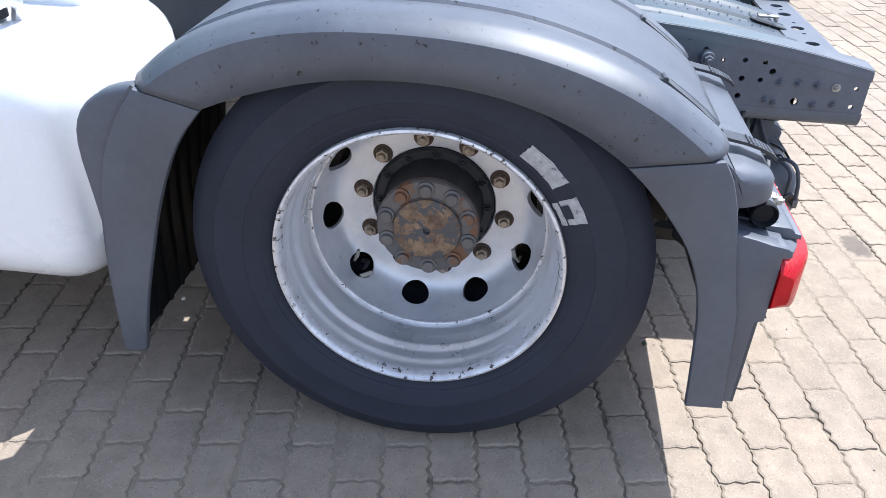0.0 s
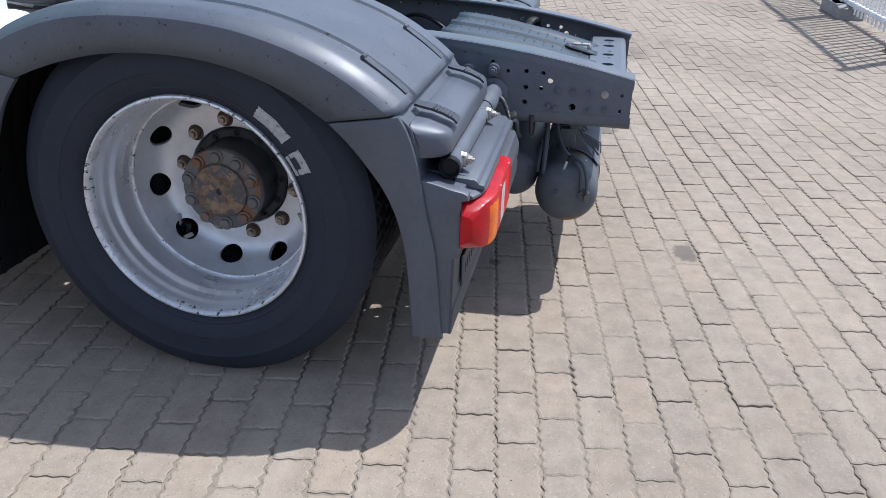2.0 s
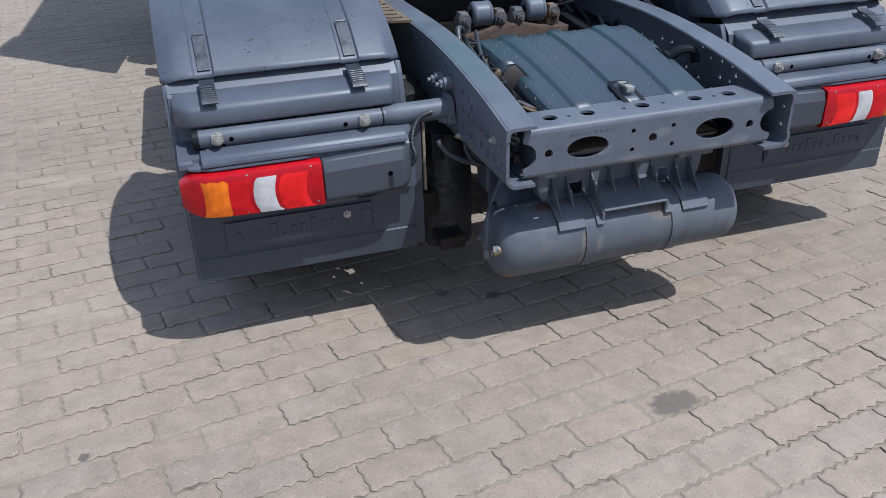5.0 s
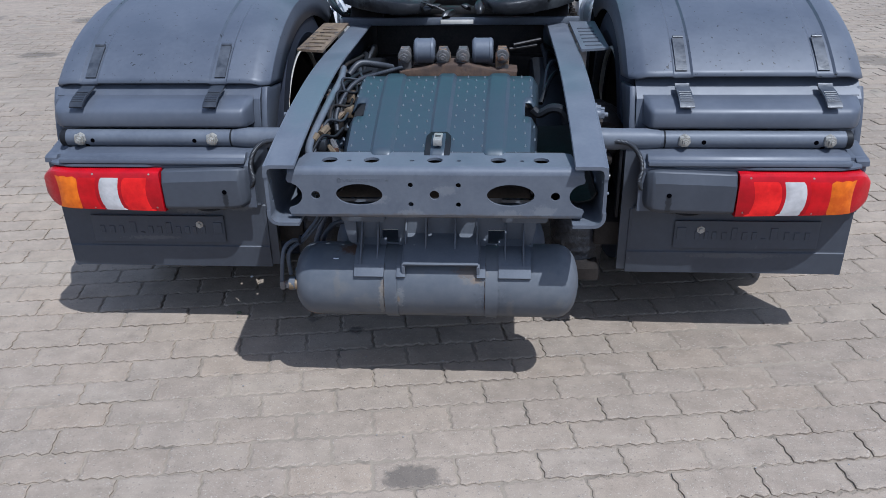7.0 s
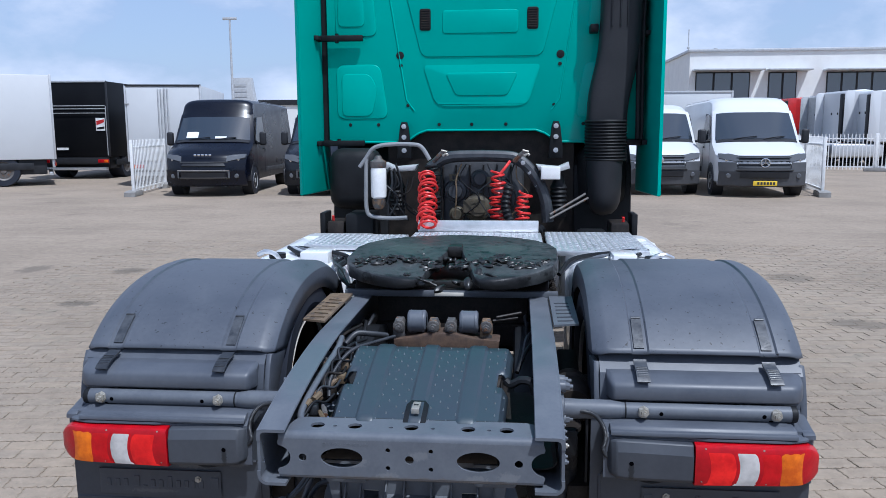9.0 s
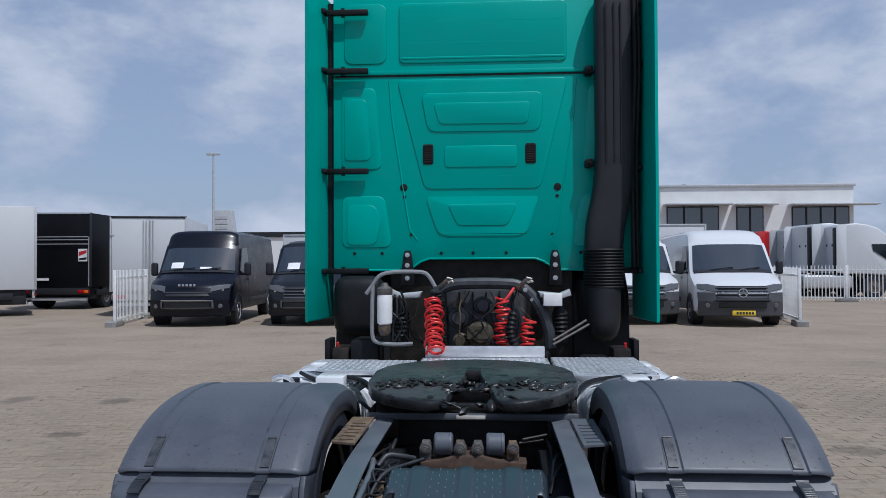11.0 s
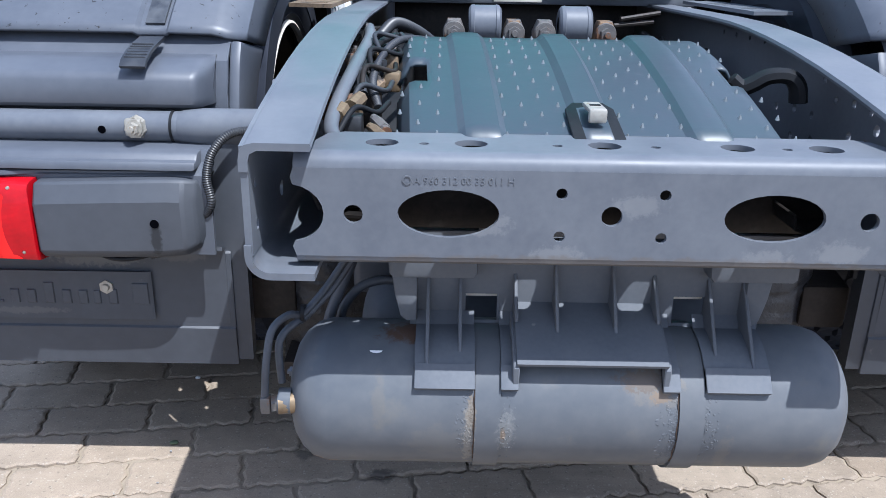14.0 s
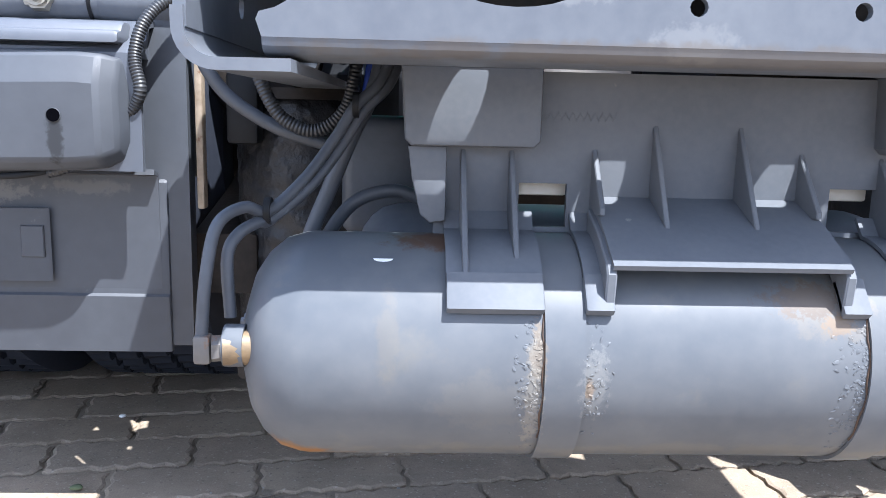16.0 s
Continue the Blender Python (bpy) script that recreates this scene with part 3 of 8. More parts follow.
def tube(bm, pts, r, seg=8, ridge=0.0, caps=True):
    """A round tube along pts; ridge swells every second ring, for corrugated hose."""
    P = [Vector(p) for p in pts]
    n = len(P)
    up = Vector((0.13, 0.31, 0.94))
    rings = []
    for i, p in enumerate(P):
        d = (P[min(n - 1, i + 1)] - P[max(0, i - 1)]).normalized()
        side = d.cross(up)
        side = side.normalized() if side.length > 1e-4 else d.orthogonal().normalized()
        up = side.cross(d).normalized()
        rr = r + (ridge if i % 2 else 0.0)
        rings.append([bm.verts.new(p + (side * math.cos(2 * math.pi * k / seg) + up * math.sin(2 * math.pi * k / seg)) * rr) for k in range(seg)])
    for a, b in zip(rings, rings[1:]):
        for k in range(seg):
            bm.faces.new((a[k], a[(k + 1) % seg], b[(k + 1) % seg], b[k]))
    if caps:
        bm.faces.new(rings[0])
        bm.faces.new(rings[-1])
    return bm


def resample(pts, step):
    P = [Vector(p) for p in pts]
    out, left = [P[0]], step
    for a, b in zip(P, P[1:]):
        d = (b - a).length
        while left <= d:
            out.append(a.lerp(b, left / d))
            left += step
        left -= d
    return out


def corrugated(bm, pts, r, step=0.006, ridge=0.0025, seg=10):
    return tube(bm, resample(spline(pts, 14), step), r, seg, ridge)


def revolve(bm, prof, centre, axis="x", seg=48, close=False):
    """prof: (along the axis, radius). Drawn round the axis through centre."""
    c = Vector(centre)
    f = {"x": lambda h, u, v: Vector((h, u, v)), "y": lambda h, u, v: Vector((u, h, v)), "z": lambda h, u, v: Vector((u, v, h))}[axis]
    rings = []
    for h, r in prof:
        if r < 1e-5:
            rings.append([bm.verts.new(c + f(h, 0, 0))])
        else:
            rings.append([bm.verts.new(c + f(h, r * math.cos(2 * math.pi * k / seg), r * math.sin(2 * math.pi * k / seg))) for k in range(seg)])
    pairs = list(zip(rings, rings[1:])) + ([(rings[-1], rings[0])] if close else [])
    for a, b in pairs:
        for k in range(seg):
            l = (k + 1) % seg
            if len(a) == 1 and len(b) == 1:
                continue
            if len(a) == 1:
                bm.faces.new((a[0], b[k], b[l]))
            elif len(b) == 1:
                bm.faces.new((a[k], a[l], b[0]))
            else:
                bm.faces.new((a[k], a[l], b[l], b[k]))
    return bm


def ellipse(cx, cy, rx, ry=None, n=20, a0=0.0):
    ry = rx if ry is None else ry
    return [(cx + rx * math.cos(a0 + 2 * math.pi * k / n), cy + ry * math.sin(a0 + 2 * math.pi * k / n)) for k in range(n)]


def holed(bm, outer, holes, axis, h, t):
    """A flat plate with holes, from h to h + t along the axis."""
    f = axes_for(axis)
    edges = []
    for loop in [outer] + list(holes):
        vs = [bm.verts.new(f(a, b, h)) for a, b in loop]
        edges += [bm.edges.new((vs[i], vs[(i + 1) % len(vs)])) for i in range(len(vs))]
    fs = [g for g in bmesh.ops.triangle_fill(bm, use_beauty=True, use_dissolve=False, edges=edges)["geom"] if isinstance(g, bmesh.types.BMFace)]
    ex = bmesh.ops.extrude_face_region(bm, geom=fs)["geom"]
    off = Vector(f(0, 0, t))
    bmesh.ops.translate(bm, vec=off, verts=[g for g in ex if isinstance(g, bmesh.types.BMVert)])
    return bm


def smooth_sub(ob, levels=1):
    md = ob.modifiers.new("soft", "SUBSURF")
    md.levels = md.render_levels = levels
    return ob


def bevelled(ob, width=0.004, seg=2, angle=40):
    md = ob.modifiers.new("edge", "BEVEL")
    md.width, md.segments, md.limit_method, md.angle_limit = width, seg, "ANGLE", radians(angle)
    md.harden_normals = False
    return ob


def words(text, size, m, material, parent, name="writing", depth=0.0006):
    """Letters in the built-in font, as a mesh."""
    cu = bpy.data.curves.new("letters", "FONT")
    cu.body, cu.size, cu.extrude, cu.resolution_u = text, size, depth, 2
    tmp = bpy.data.objects.new("letters", cu)
    scene.collection.objects.link(tmp)
    me = bpy.data.meshes.new_from_object(tmp.evaluated_get(bpy.context.evaluated_depsgraph_get()))
    bpy.data.objects.remove(tmp)
    me.transform(m)
    me.materials.clear()
    me.materials.append(material)
    ob = new(name, me)
    ob.parent = parent
    return ob


def mirror_x(bm):
    for v in bm.verts:
        v.co.x = -v.co.x
    return bm


# ---- the tractor unit: frame, axle, mudguards ----
truck = thing("tractor_unit", "green tractor unit with grey chassis and dark plastic mudguards", "truck")


def rail_top(y):
    """Height of the frame rail's upper edge: it sinks towards the tail."""
    t = min(1.0, max(0.0, (y + 0.02) / 0.82))
    return 0.738 + 0.100 * (1 - (1 - t) ** 1.9)


def chassis_rail(s):
    ys = [-0.02, 0.1, 0.2, 0.3, 0.4, 0.5, 0.6, 0.7, 0.82, 1.2, 2.0, 3.6]
    outer = [(max(y, -.017), rail_top(y) - .004) for y in ys] + [(3.6, 0.601), (-0.017, 0.601)]
    rows = [(0.382, 0.630, 7), (0.315, 0.641, 8), (0.164, 0.636, 11), (0.014, 0.632, 7), (0.014, 0.683, 6), (0.266, 0.689, 7),
            (0.374, 0.737, 6), (0.316, 0.740, 7), (0.239, 0.714, 9), (0.263, 0.737, 7), (0.315, 0.690, 8), (0.424, 0.762, 7),
            (0.515, 0.794, 6), (0.555, 0.799, 6), (0.468, 0.786, 6), (0.60, 0.74, 8), (0.66, 0.74, 8), (0.60, 0.69, 8), (0.52, 0.70, 9), (0.52, 0.65, 8), (0.70, 0.80, 6), (0.78, 0.80, 6), (0.86, 0.80, 6), (0.94, 0.80, 6), (0.44, 0.66, 7), (0.45, 0.70, 7)]
    bm = bmesh.new()
    holed(bm, outer, [ellipse(y, z, r / 1000, n=12) for y, z, r in rows], "x", 0.424, 0.009)
    top = [(y, rail_top(y)) for y in ys]
    # upper and lower flanges
    up, lo = bmesh.new(), bmesh.new()
    A = [[up.verts.new((x, y, z - d)) for x, d in ((0.4342, 0.034), (0.4342, 0.020), (0.4320, 0.009), (0.4262, 0.0025), (0.416, 0.0), (0.352, 0.0), (0.350, 0.0045), (0.352, 0.009), (0.412, 0.009), (0.4205, 0.013), (0.4232, 0.022), (0.4232, 0.034))] for y, z in top]
    for a, b in zip(A, A[1:]):
        for k in range(12):
            up.faces.new((a[k], a[(k + 1) % 12], b[(k + 1) % 12], b[k]))
    for a in (A[0], A[-1]):
        for k in range(5):
            up.faces.new((a[k], a[k + 1], a[10 - k], a[11 - k]))
    sheet(lo, [(0.4342, 0.615)] + [(0.4042 + .030 * math.cos(radians(a)), 0.602 - .030 * math.sin(radians(a))) for a in range(0, 91, 10)] + [(0.352, 0.572)], "y", -0.0205, 3.6, -0.009)
    for b in (bm, up, lo):
        if s < 0:
            mirror_x(b)
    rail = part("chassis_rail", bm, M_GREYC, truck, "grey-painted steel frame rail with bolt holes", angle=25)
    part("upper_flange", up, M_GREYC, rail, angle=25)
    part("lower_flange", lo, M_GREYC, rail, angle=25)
    # bolts that hold the end crossmember and the brackets
    spots = [(0.217, 0.629), (0.112, 0.631), (0.062, 0.636), (0.066, 0.683), (0.114, 0.686), (0.164, 0.687), (0.213, 0.687), (0.348, 0.600), (0.24, 0.635)]
    for i, (y, z) in enumerate(spots):
        b = bmesh.new()
        bolt(b, (s * 0.433, y, z), (s, 0, 0), 0.0085, 0.011)
        part("bolt", b, M_ZINC if i in (3, 7) else M_GREYC, rail)


for s in (-1, 1):
    chassis_rail(s)


def crossmember():
    z0, z1 = 0.597, 0.706
    outline = [(-0.376, z0), (0.376, z0), (0.380, z0 + 0.012)]
    outline += [(0.385 - 0.043 * math.cos(radians(a)), 0.650 + 0.036 * math.sin(radians(a))) for a in range(-80, 81, 16)]
    outline += [(0.380, z1 - 0.012), (0.376, z1)]
    outline += [(-x, z) for x, z in reversed(outline[2:])]
    outline = [(-0.376, z0), (0.376, z0)] + outline[2:]
    holes = [ellipse(s * 0.194, 0.652, 0.0605, 0.0295, 28) for s in (-1, 1)] + [ellipse(s * 0.307, 0.650, 0.0115, n=16) for s in (-1, 1)]
    holes += [ellipse(0, 0.652, 0.0125, n=16)] + [ellipse(sx * 0.061, 0.652 + dz, 0.0068, n=12) for sx in (-1, 1) for dz in (0.027, -0.026)]
    bm = bmesh.new()
    holed(bm, outline, holes, "y", 0.0, 0.007)
    cm = part("end_crossmember", bm, M_GREYC, truck, "pressed steel end crossmember with oval openings and stamped number", angle=25)
    bm = bmesh.new()
    top = [ellipse(x, 0.066, 0.0205, n=18) for x in (-0.277, -0.167, -0.002, 0.162, 0.272)] + [ellipse(x, 0.062, 0.0065, n=10) for x in (-0.225, -0.061, 0.060, 0.222)]
    holed(bm, [(-0.372, 0.020), (0.372, 0.020), (0.350, 0.118), (0.330, 0.128), (-0.330, 0.128), (-0.350, 0.118)], top, "z", 0.716, 0.007)
    part("top_flange", bm, M_GREYC, cm, angle=25)
    bm = bmesh.new()
    sheet(bm, [(0.0, 0.705), (0.001, 0.712), (0.005, 0.718), (0.011, 0.722), (0.021, 0.7232)], "x", -0.376, 0.376, -0.007)
    part("bent_edge", bm, M_GREYC, cm)
    bm = bmesh.new()
    sheet(bm, [(0.0, 0.598), (0.002, 0.591), (0.007, 0.587), (0.016, 0.585), (0.10, 0.585)], "x", -0.376, 0.376, 0.007)
    part("lower_flange", bm, M_GREYC, cm)
    # added dark panel: stands in for the shade behind the openings
    bm = bmesh.new()
    box(bm, -.332, .332, .129, .136, .592, .722, .002)
    part("inner_web", bm, M_DIRTY, cm, "dark panel added to keep the crossmember openings in shade")
    words("A 960 312 00 35 011 H", 0.0125, Matrix.Translation((-0.236, -0.0003, 0.6885)) @ pose(0, 0, 0, 90), M_BRACKET, cm, "stamped_number", 0.0005)
    b = bmesh.new()
    revolve(b, [(-0.0012, 0.0042), (-0.0012, 0.0056), (0.0, 0.0056)], (-0.243, 0, 0.693), "y", 16)
    part("stamped_ring", b, M_BRACKET, cm)
    for s in (-1, 1):      # gussets that close the channel ends
        b = bmesh.new()
        prism(b, [(0.01, 0.598), (0.11, 0.598), (0.11, 0.715), (0.01, 0.700)], "x", s * 0.333, s * 0.341)
        part("gusset", b, M_GREYC, cm)


crossmember()


# ---- wheels ----
HUB_Y, HUB_Z, TYRE_R = 1.085, 0.487, 0.488
SIDE = [(0.300, 0.118), (0.306, 0.128), (0.325, 0.140), (0.328, 0.1428), (0.331, 0.1418), (0.35, 0.151), (0.366, 0.1545), (0.3675, 0.1562), (0.370, 0.1556), (0.39, 0.158), (0.425, 0.154), (0.4275, 0.1548), (0.430, 0.1525), (0.452, 0.143), (0.468, 0.134), (0.479, 0.126)]


def side_x(r):
    for (r0, x0), (r1, x1) in zip(SIDE, SIDE[1:]):
        if r <= r1:
            return x0 + (x1 - x0) * (r - r0) / (r1 - r0)
    return SIDE[-1][1]


def tyre(parent, mid, s):
    prof = [(-x, r) for r, x in SIDE] + [(-0.118, TYRE_R - 0.001)]
    grooves = (-0.078, -0.027, 0.027, 0.078)
    for g in grooves:
        prof += [(g - 0.006, TYRE_R), (g - 0.004, TYRE_R - 0.013), (g + 0.004, TYRE_R - 0.013), (g + 0.006, TYRE_R)]
    prof += [(0.118, TYRE_R - 0.001)] + [(x, r) for r, x in reversed(SIDE)]
    bm = bmesh.new()
    revolve(bm, [(mid + s * h, r) for h, r in prof], (0, HUB_Y, HUB_Z), "x", 240)
    for v in bm.verts:
        d = Vector((v.co.y - HUB_Y, v.co.z - HUB_Z))
        if d.length > TYRE_R - 0.002:      # cross cuts in the tread, skewed from rib to rib
            k = round(math.atan2(d.y, d.x) / (2 * math.pi) * 240)
            rib = int((v.co.x - mid) / 0.052 + 10)
            if (k + rib) % 3 == 0 and abs(v.co.x - mid) < .1155:
                d *= (TYRE_R - 0.010) / TYRE_R
                v.co.y, v.co.z = HUB_Y + d.x, HUB_Z + d.y
        if v.co.z < 0.004:
            v.co.z = 0.004
    return part("tyre", bm, M_TYRE, parent, angle=30)


def wheel(s):
    hub = new("wheel")
    hub.parent = truck
    hub["label"] = "twin rear wheel with deep silver rim and rusty hub"
    for mid in (1.062, 0.715):
        tyre(hub, s * mid, s)
    X = lambda v: s * v
    bm = bmesh.new()
    revolve(bm, [(X(h), r) for h, r in ((1.176, 0.2935), (1.190, 0.2945), (1.199, 0.2975), (1.2035, 0.3025), (1.202, 0.3075), (1.196, 0.3095), (1.186, 0.308), (1.172, 0.300))], (0, HUB_Y, HUB_Z), "x", 96, close=True)
    part("rim_edge", bm, M_RIMEDGE, hub, "chipped silver rim edge with rust")
    bm = bmesh.new()
    barrel = [(1.178, 0.2940), (1.165, 0.2935), (1.152, 0.2925), (1.148, 0.2895), (1.138, 0.2890), (1.124, 0.2885), (1.115, 0.2860), (1.107, 0.2795), (1.098, 0.2780), (1.070, 0.2780), (1.060, 0.2775), (1.052, 0.2745), (1.045, 0.2725),
              (1.0415, 0.2728), (1.0385, 0.2738), (1.034, 0.2733), (1.0305, 0.2705), (1.0285, 0.2665), (1.0235, 0.2655)]
    revolve(bm, [(X(h), r) for h, r in barrel], (0, HUB_Y, HUB_Z), "x", 96)
    part("rim", bm, M_RIM, hub, "scuffed silver rim", angle=50)
    bm = bmesh.new()
    revolve(bm, [(X(1.030 + .0042 * math.cos(radians(a))), .2690 + .0042 * math.sin(radians(a))) for a in range(0, 360, 40)], (0, HUB_Y, HUB_Z), "x", 96, close=True)
    part("weld_bead", bm, M_RIMEDGE, hub, "bright worn weld bead")
    bm = bmesh.new()
    revolve(bm, [(X(1.182), .3085), (X(1.193), .3098), (X(1.1935), .3128), (X(1.182), .3140)], (0, HUB_Y, HUB_Z), "x", 96, close=True)
    part("bead_gap", bm, M_HUBBLACK, hub)
    # dished disc with ten hand holes, laid out along its section
    SEC = [(0.915, 0.200), (0.9165, 0.215), (0.922, 0.230), (0.935, 0.2445), (0.953, 0.2545), (0.977, 0.2605), (1.002, 0.2635), (1.026, 0.2655)]
    RUN = [0.0]
    for (xa, ra), (xb, rb) in zip(SEC, SEC[1:]):
        RUN.append(RUN[-1] + math.hypot(xb - xa, rb - ra))

    def at_run(q):
        for k in range(len(SEC) - 1):
            if q <= RUN[k + 1] or k == len(SEC) - 2:
                t = (q - RUN[k]) / (RUN[k + 1] - RUN[k])
                return SEC[k][0] + t * (SEC[k + 1][0] - SEC[k][0]), SEC[k][1] + t * (SEC[k + 1][1] - SEC[k][1])
    bm = bmesh.new()
    r0, r1, rc, hr, n = 0.0, RUN[-1], 0.058, 0.0345, 32

    def P(q, a):
        x, r = at_run(min(r1, max(0.0, q)))
        return bm.verts.new((X(x), HUB_Y + r * math.cos(a), HUB_Z + r * math.sin(a)))
    half = math.pi / 10
    for k in range(10):
        a0 = 2 * math.pi * k / 10 + radians(-9.5)
        rings = []
        for mix in (1.0, 0.8, 0.6, 0.4, 0.2, 0.07, 0.0):
            ring = []
            for j in range(n):
                t = 2 * math.pi * j / n
                c, q = math.cos(t), math.sin(t)
                e = max(abs(c), abs(q))
                sr, sa = (r0 + r1) / 2 + (r1 - r0) / 2 * q / e, half * c / e
                hr_, ha = rc + hr * q, hr * 1.0 * c / 0.25
                ring.append(P(sr * mix + hr_ * (1 - mix), a0 + sa * mix + ha * (1 - mix)))
            rings.append(ring)
        for a, b in zip(rings, rings[1:]):
            for j in range(n):
                bm.faces.new((a[j], a[(j + 1) % n], b[(j + 1) % n], b[j]))
        edge = [bm.verts.new(v.co - Vector((X(0.012), 0, 0)) + Vector((0, v.co.y - HUB_Y, v.co.z - HUB_Z)) * 0.03) for v in rings[-1]]
        for j in range(n):
            bm.faces.new((rings[-1][j], rings[-1][(j + 1) % n], edge[(j + 1) % n], edge[j]))
    bmesh.ops.remove_doubles(bm, verts=bm.verts[:], dist=0.0004)
    revolve(bm, [(X(0.915), 0.2005), (X(0.9147), 0.17), (X(0.914), 0.149), (X(0.911), 0.1465), (X(0.895), 0.1465)], (0, HUB_Y, HUB_Z), "x", 80)
    part("rim_disc", bm, M_DISC, hub, "silver wheel disc with hand holes")
    bm = bmesh.new()       # brake drum behind
    revolve(bm, [(X(0.78), 0.246), (X(0.870), 0.246), (X(0.878), 0.235), (X(0.880), 0.14)], (0, HUB_Y, HUB_Z), "x", 48)
    part("brake_drum", bm, M_DIRTY, hub)
    bm = bmesh.new()       # inner rim, seen from the frame side
    revolve(bm, [(X(h), r) for h, r in ((0.595, 0.297), (0.602, 0.306), (0.61, 0.29), (0.64, 0.28), (0.72, 0.268), (0.80, 0.27), (0.84, 0.29), (0.85, 0.298))], (0, HUB_Y, HUB_Z), "x", 64)
    part("inner_rim", bm, M_DIRTY, hub, "dark inner rim")
    bm = bmesh.new()
    revolve(bm, [(X(.582), .2995), (X(.574), .305), (X(.577), .3115), (X(.586), .3135), (X(.592), .308), (X(.590), .301)], (0, HUB_Y, HUB_Z), "x", 72, close=True)
    part("inner_rim_edge", bm, M_CREAM, hub, "rust-edged pale inner rim edge")
    bm = bmesh.new()
    revolve(bm, [(X(0.890), 0.1455), (X(0.912), 0.1445), (X(0.917), 0.139), (X(0.918), 0.121), (X(0.930), 0.1145), (X(0.985), 0.112), (X(1.015), 0.111)], (0, HUB_Y, HUB_Z), "x", 60)
    part("hub_flange", bm, M_HUBBLACK, hub, "black hub flange")
    bm = bmesh.new()
    revolve(bm, [(X(1.010), 0.1165), (X(1.026), 0.118), (X(1.032), 0.1145), (X(1.034), 0.108), (X(1.035), 0.080), (X(1.039), 0.077)], (0, HUB_Y, HUB_Z), "x", 60)
    part("hub_cap", bm, M_HUBGREY, hub, "grey bolted hub cap")
    bm = bmesh.new()
    revolve(bm, [(X(1.037), 0.0775), (X(1.044), 0.0765), (X(1.047), 0.072), (X(1.049), 0.045), (X(1.0485), 0.009), (X(1.040), 0.007), (X(1.040), 0)], (0, HUB_Y, HUB_Z), "x", 48)
    part("hub_centre", bm, M_RUST, hub, "rusty hub centre")
    for k in range(10):
        a = 2 * math.pi * k / 10 + radians(15)
        b = bmesh.new()
        at = (X(1.033), HUB_Y + 0.0975 * math.cos(a), HUB_Z + 0.0975 * math.sin(a))
        revolve(b, [(at[0], 0.0205), (X(1.0385), 0.0200), (X(1.040), 0.0165), (X(1.0405), 0.0148), (X(1.048), 0.0140), (X(1.0495), 0.0120), (X(1.0495), 0)], (0, at[1], at[2]), "x", 18)
        part("hub_bolt", b, M_HUBGREY, hub)
    for k in range(12):
        a = 2 * math.pi * k / 12
        b = bmesh.new()
        bolt(b, (X(0.918), HUB_Y + 0.130 * math.cos(a), HUB_Z + 0.130 * math.sin(a)), (s, 0, 0), 0.010, 0.010)
        part("flange_bolt", b, M_HUBBLACK, hub)
    for k in range(10):
        a = 2 * math.pi * k / 10 + radians(8.5)
        c, q = math.cos(a), math.sin(a)
        b = bmesh.new()
        cyl(b, (X(0.9155), HUB_Y + 0.172 * c, HUB_Z + 0.172 * q), (X(0.934), HUB_Y + 0.172 * c, HUB_Z + 0.172 * q), 0.0155, seg=6)
        cyl(b, (X(0.934), HUB_Y + 0.172 * c, HUB_Z + 0.172 * q), (X(0.943), HUB_Y + 0.172 * c, HUB_Z + 0.172 * q), 0.0095, 0.008, seg=12)
        part("wheel_nut", b, M_NUT, hub, "worn rusty wheel nut")
        b = bmesh.new()
        revolve(b, [(X(0.9149), 0.0235), (X(0.9166), 0.0230), (X(0.9166), 0.0)], (0, HUB_Y + 0.172 * c, HUB_Z + 0.172 * q), "x", 20)
        part("nut_seat", b, M_RUSTD, hub)
    for a, r, ln in ((radians(-151), 0.248, 0.034), (radians(-40), 0.250, 0.030)):      # a valve and a metal tag at two hand holes
        c, q = math.cos(a), math.sin(a)
        b = bmesh.new()
        tube(b, [(X(0.925), HUB_Y + r * c, HUB_Z + r * q), (X(0.95), HUB_Y + (r - .004) * c, HUB_Z + (r - .004) * q), (X(0.965), HUB_Y + (r - .018) * c, HUB_Z + (r - .018) * q + ln * .5)], 0.0035, 8)
        tube(b, [(X(0.963), HUB_Y + (r - .016) * c, HUB_Z + (r - .016) * q + ln * .4), (X(0.969), HUB_Y + (r - .022) * c, HUB_Z + (r - .022) * q + ln)], 0.0048, 8)
        part("valve_stem", b, M_ZINC, hub)
    a = radians(-47)
    c, q = math.cos(a), math.sin(a)
    b = bmesh.new()        # valve holder and a dangling tag
    tube(b, spline([(X(.93), HUB_Y + .262 * c, HUB_Z + .262 * q), (X(.955), HUB_Y + .240 * c, HUB_Z + .240 * q), (X(.960), HUB_Y + .225 * c, HUB_Z + .225 * q + .012), (X(.945), HUB_Y + .232 * c + .012, HUB_Z + .232 * q + .008)], 5), .0055, 8)
    part("valve_holder", b, M_BLACK, hub)
    b = bmesh.new()
    bmesh.ops.create_cube(b, size=1, matrix=pose(X(.966), HUB_Y + .246 * c - .012, HUB_Z + .246 * q - .006, -28, 8 * s, 0) @ Matrix.Diagonal((.003, .034, .012, 1)))
    part("metal_tag", b, M_ZINC, hub, "small grey metal tag")
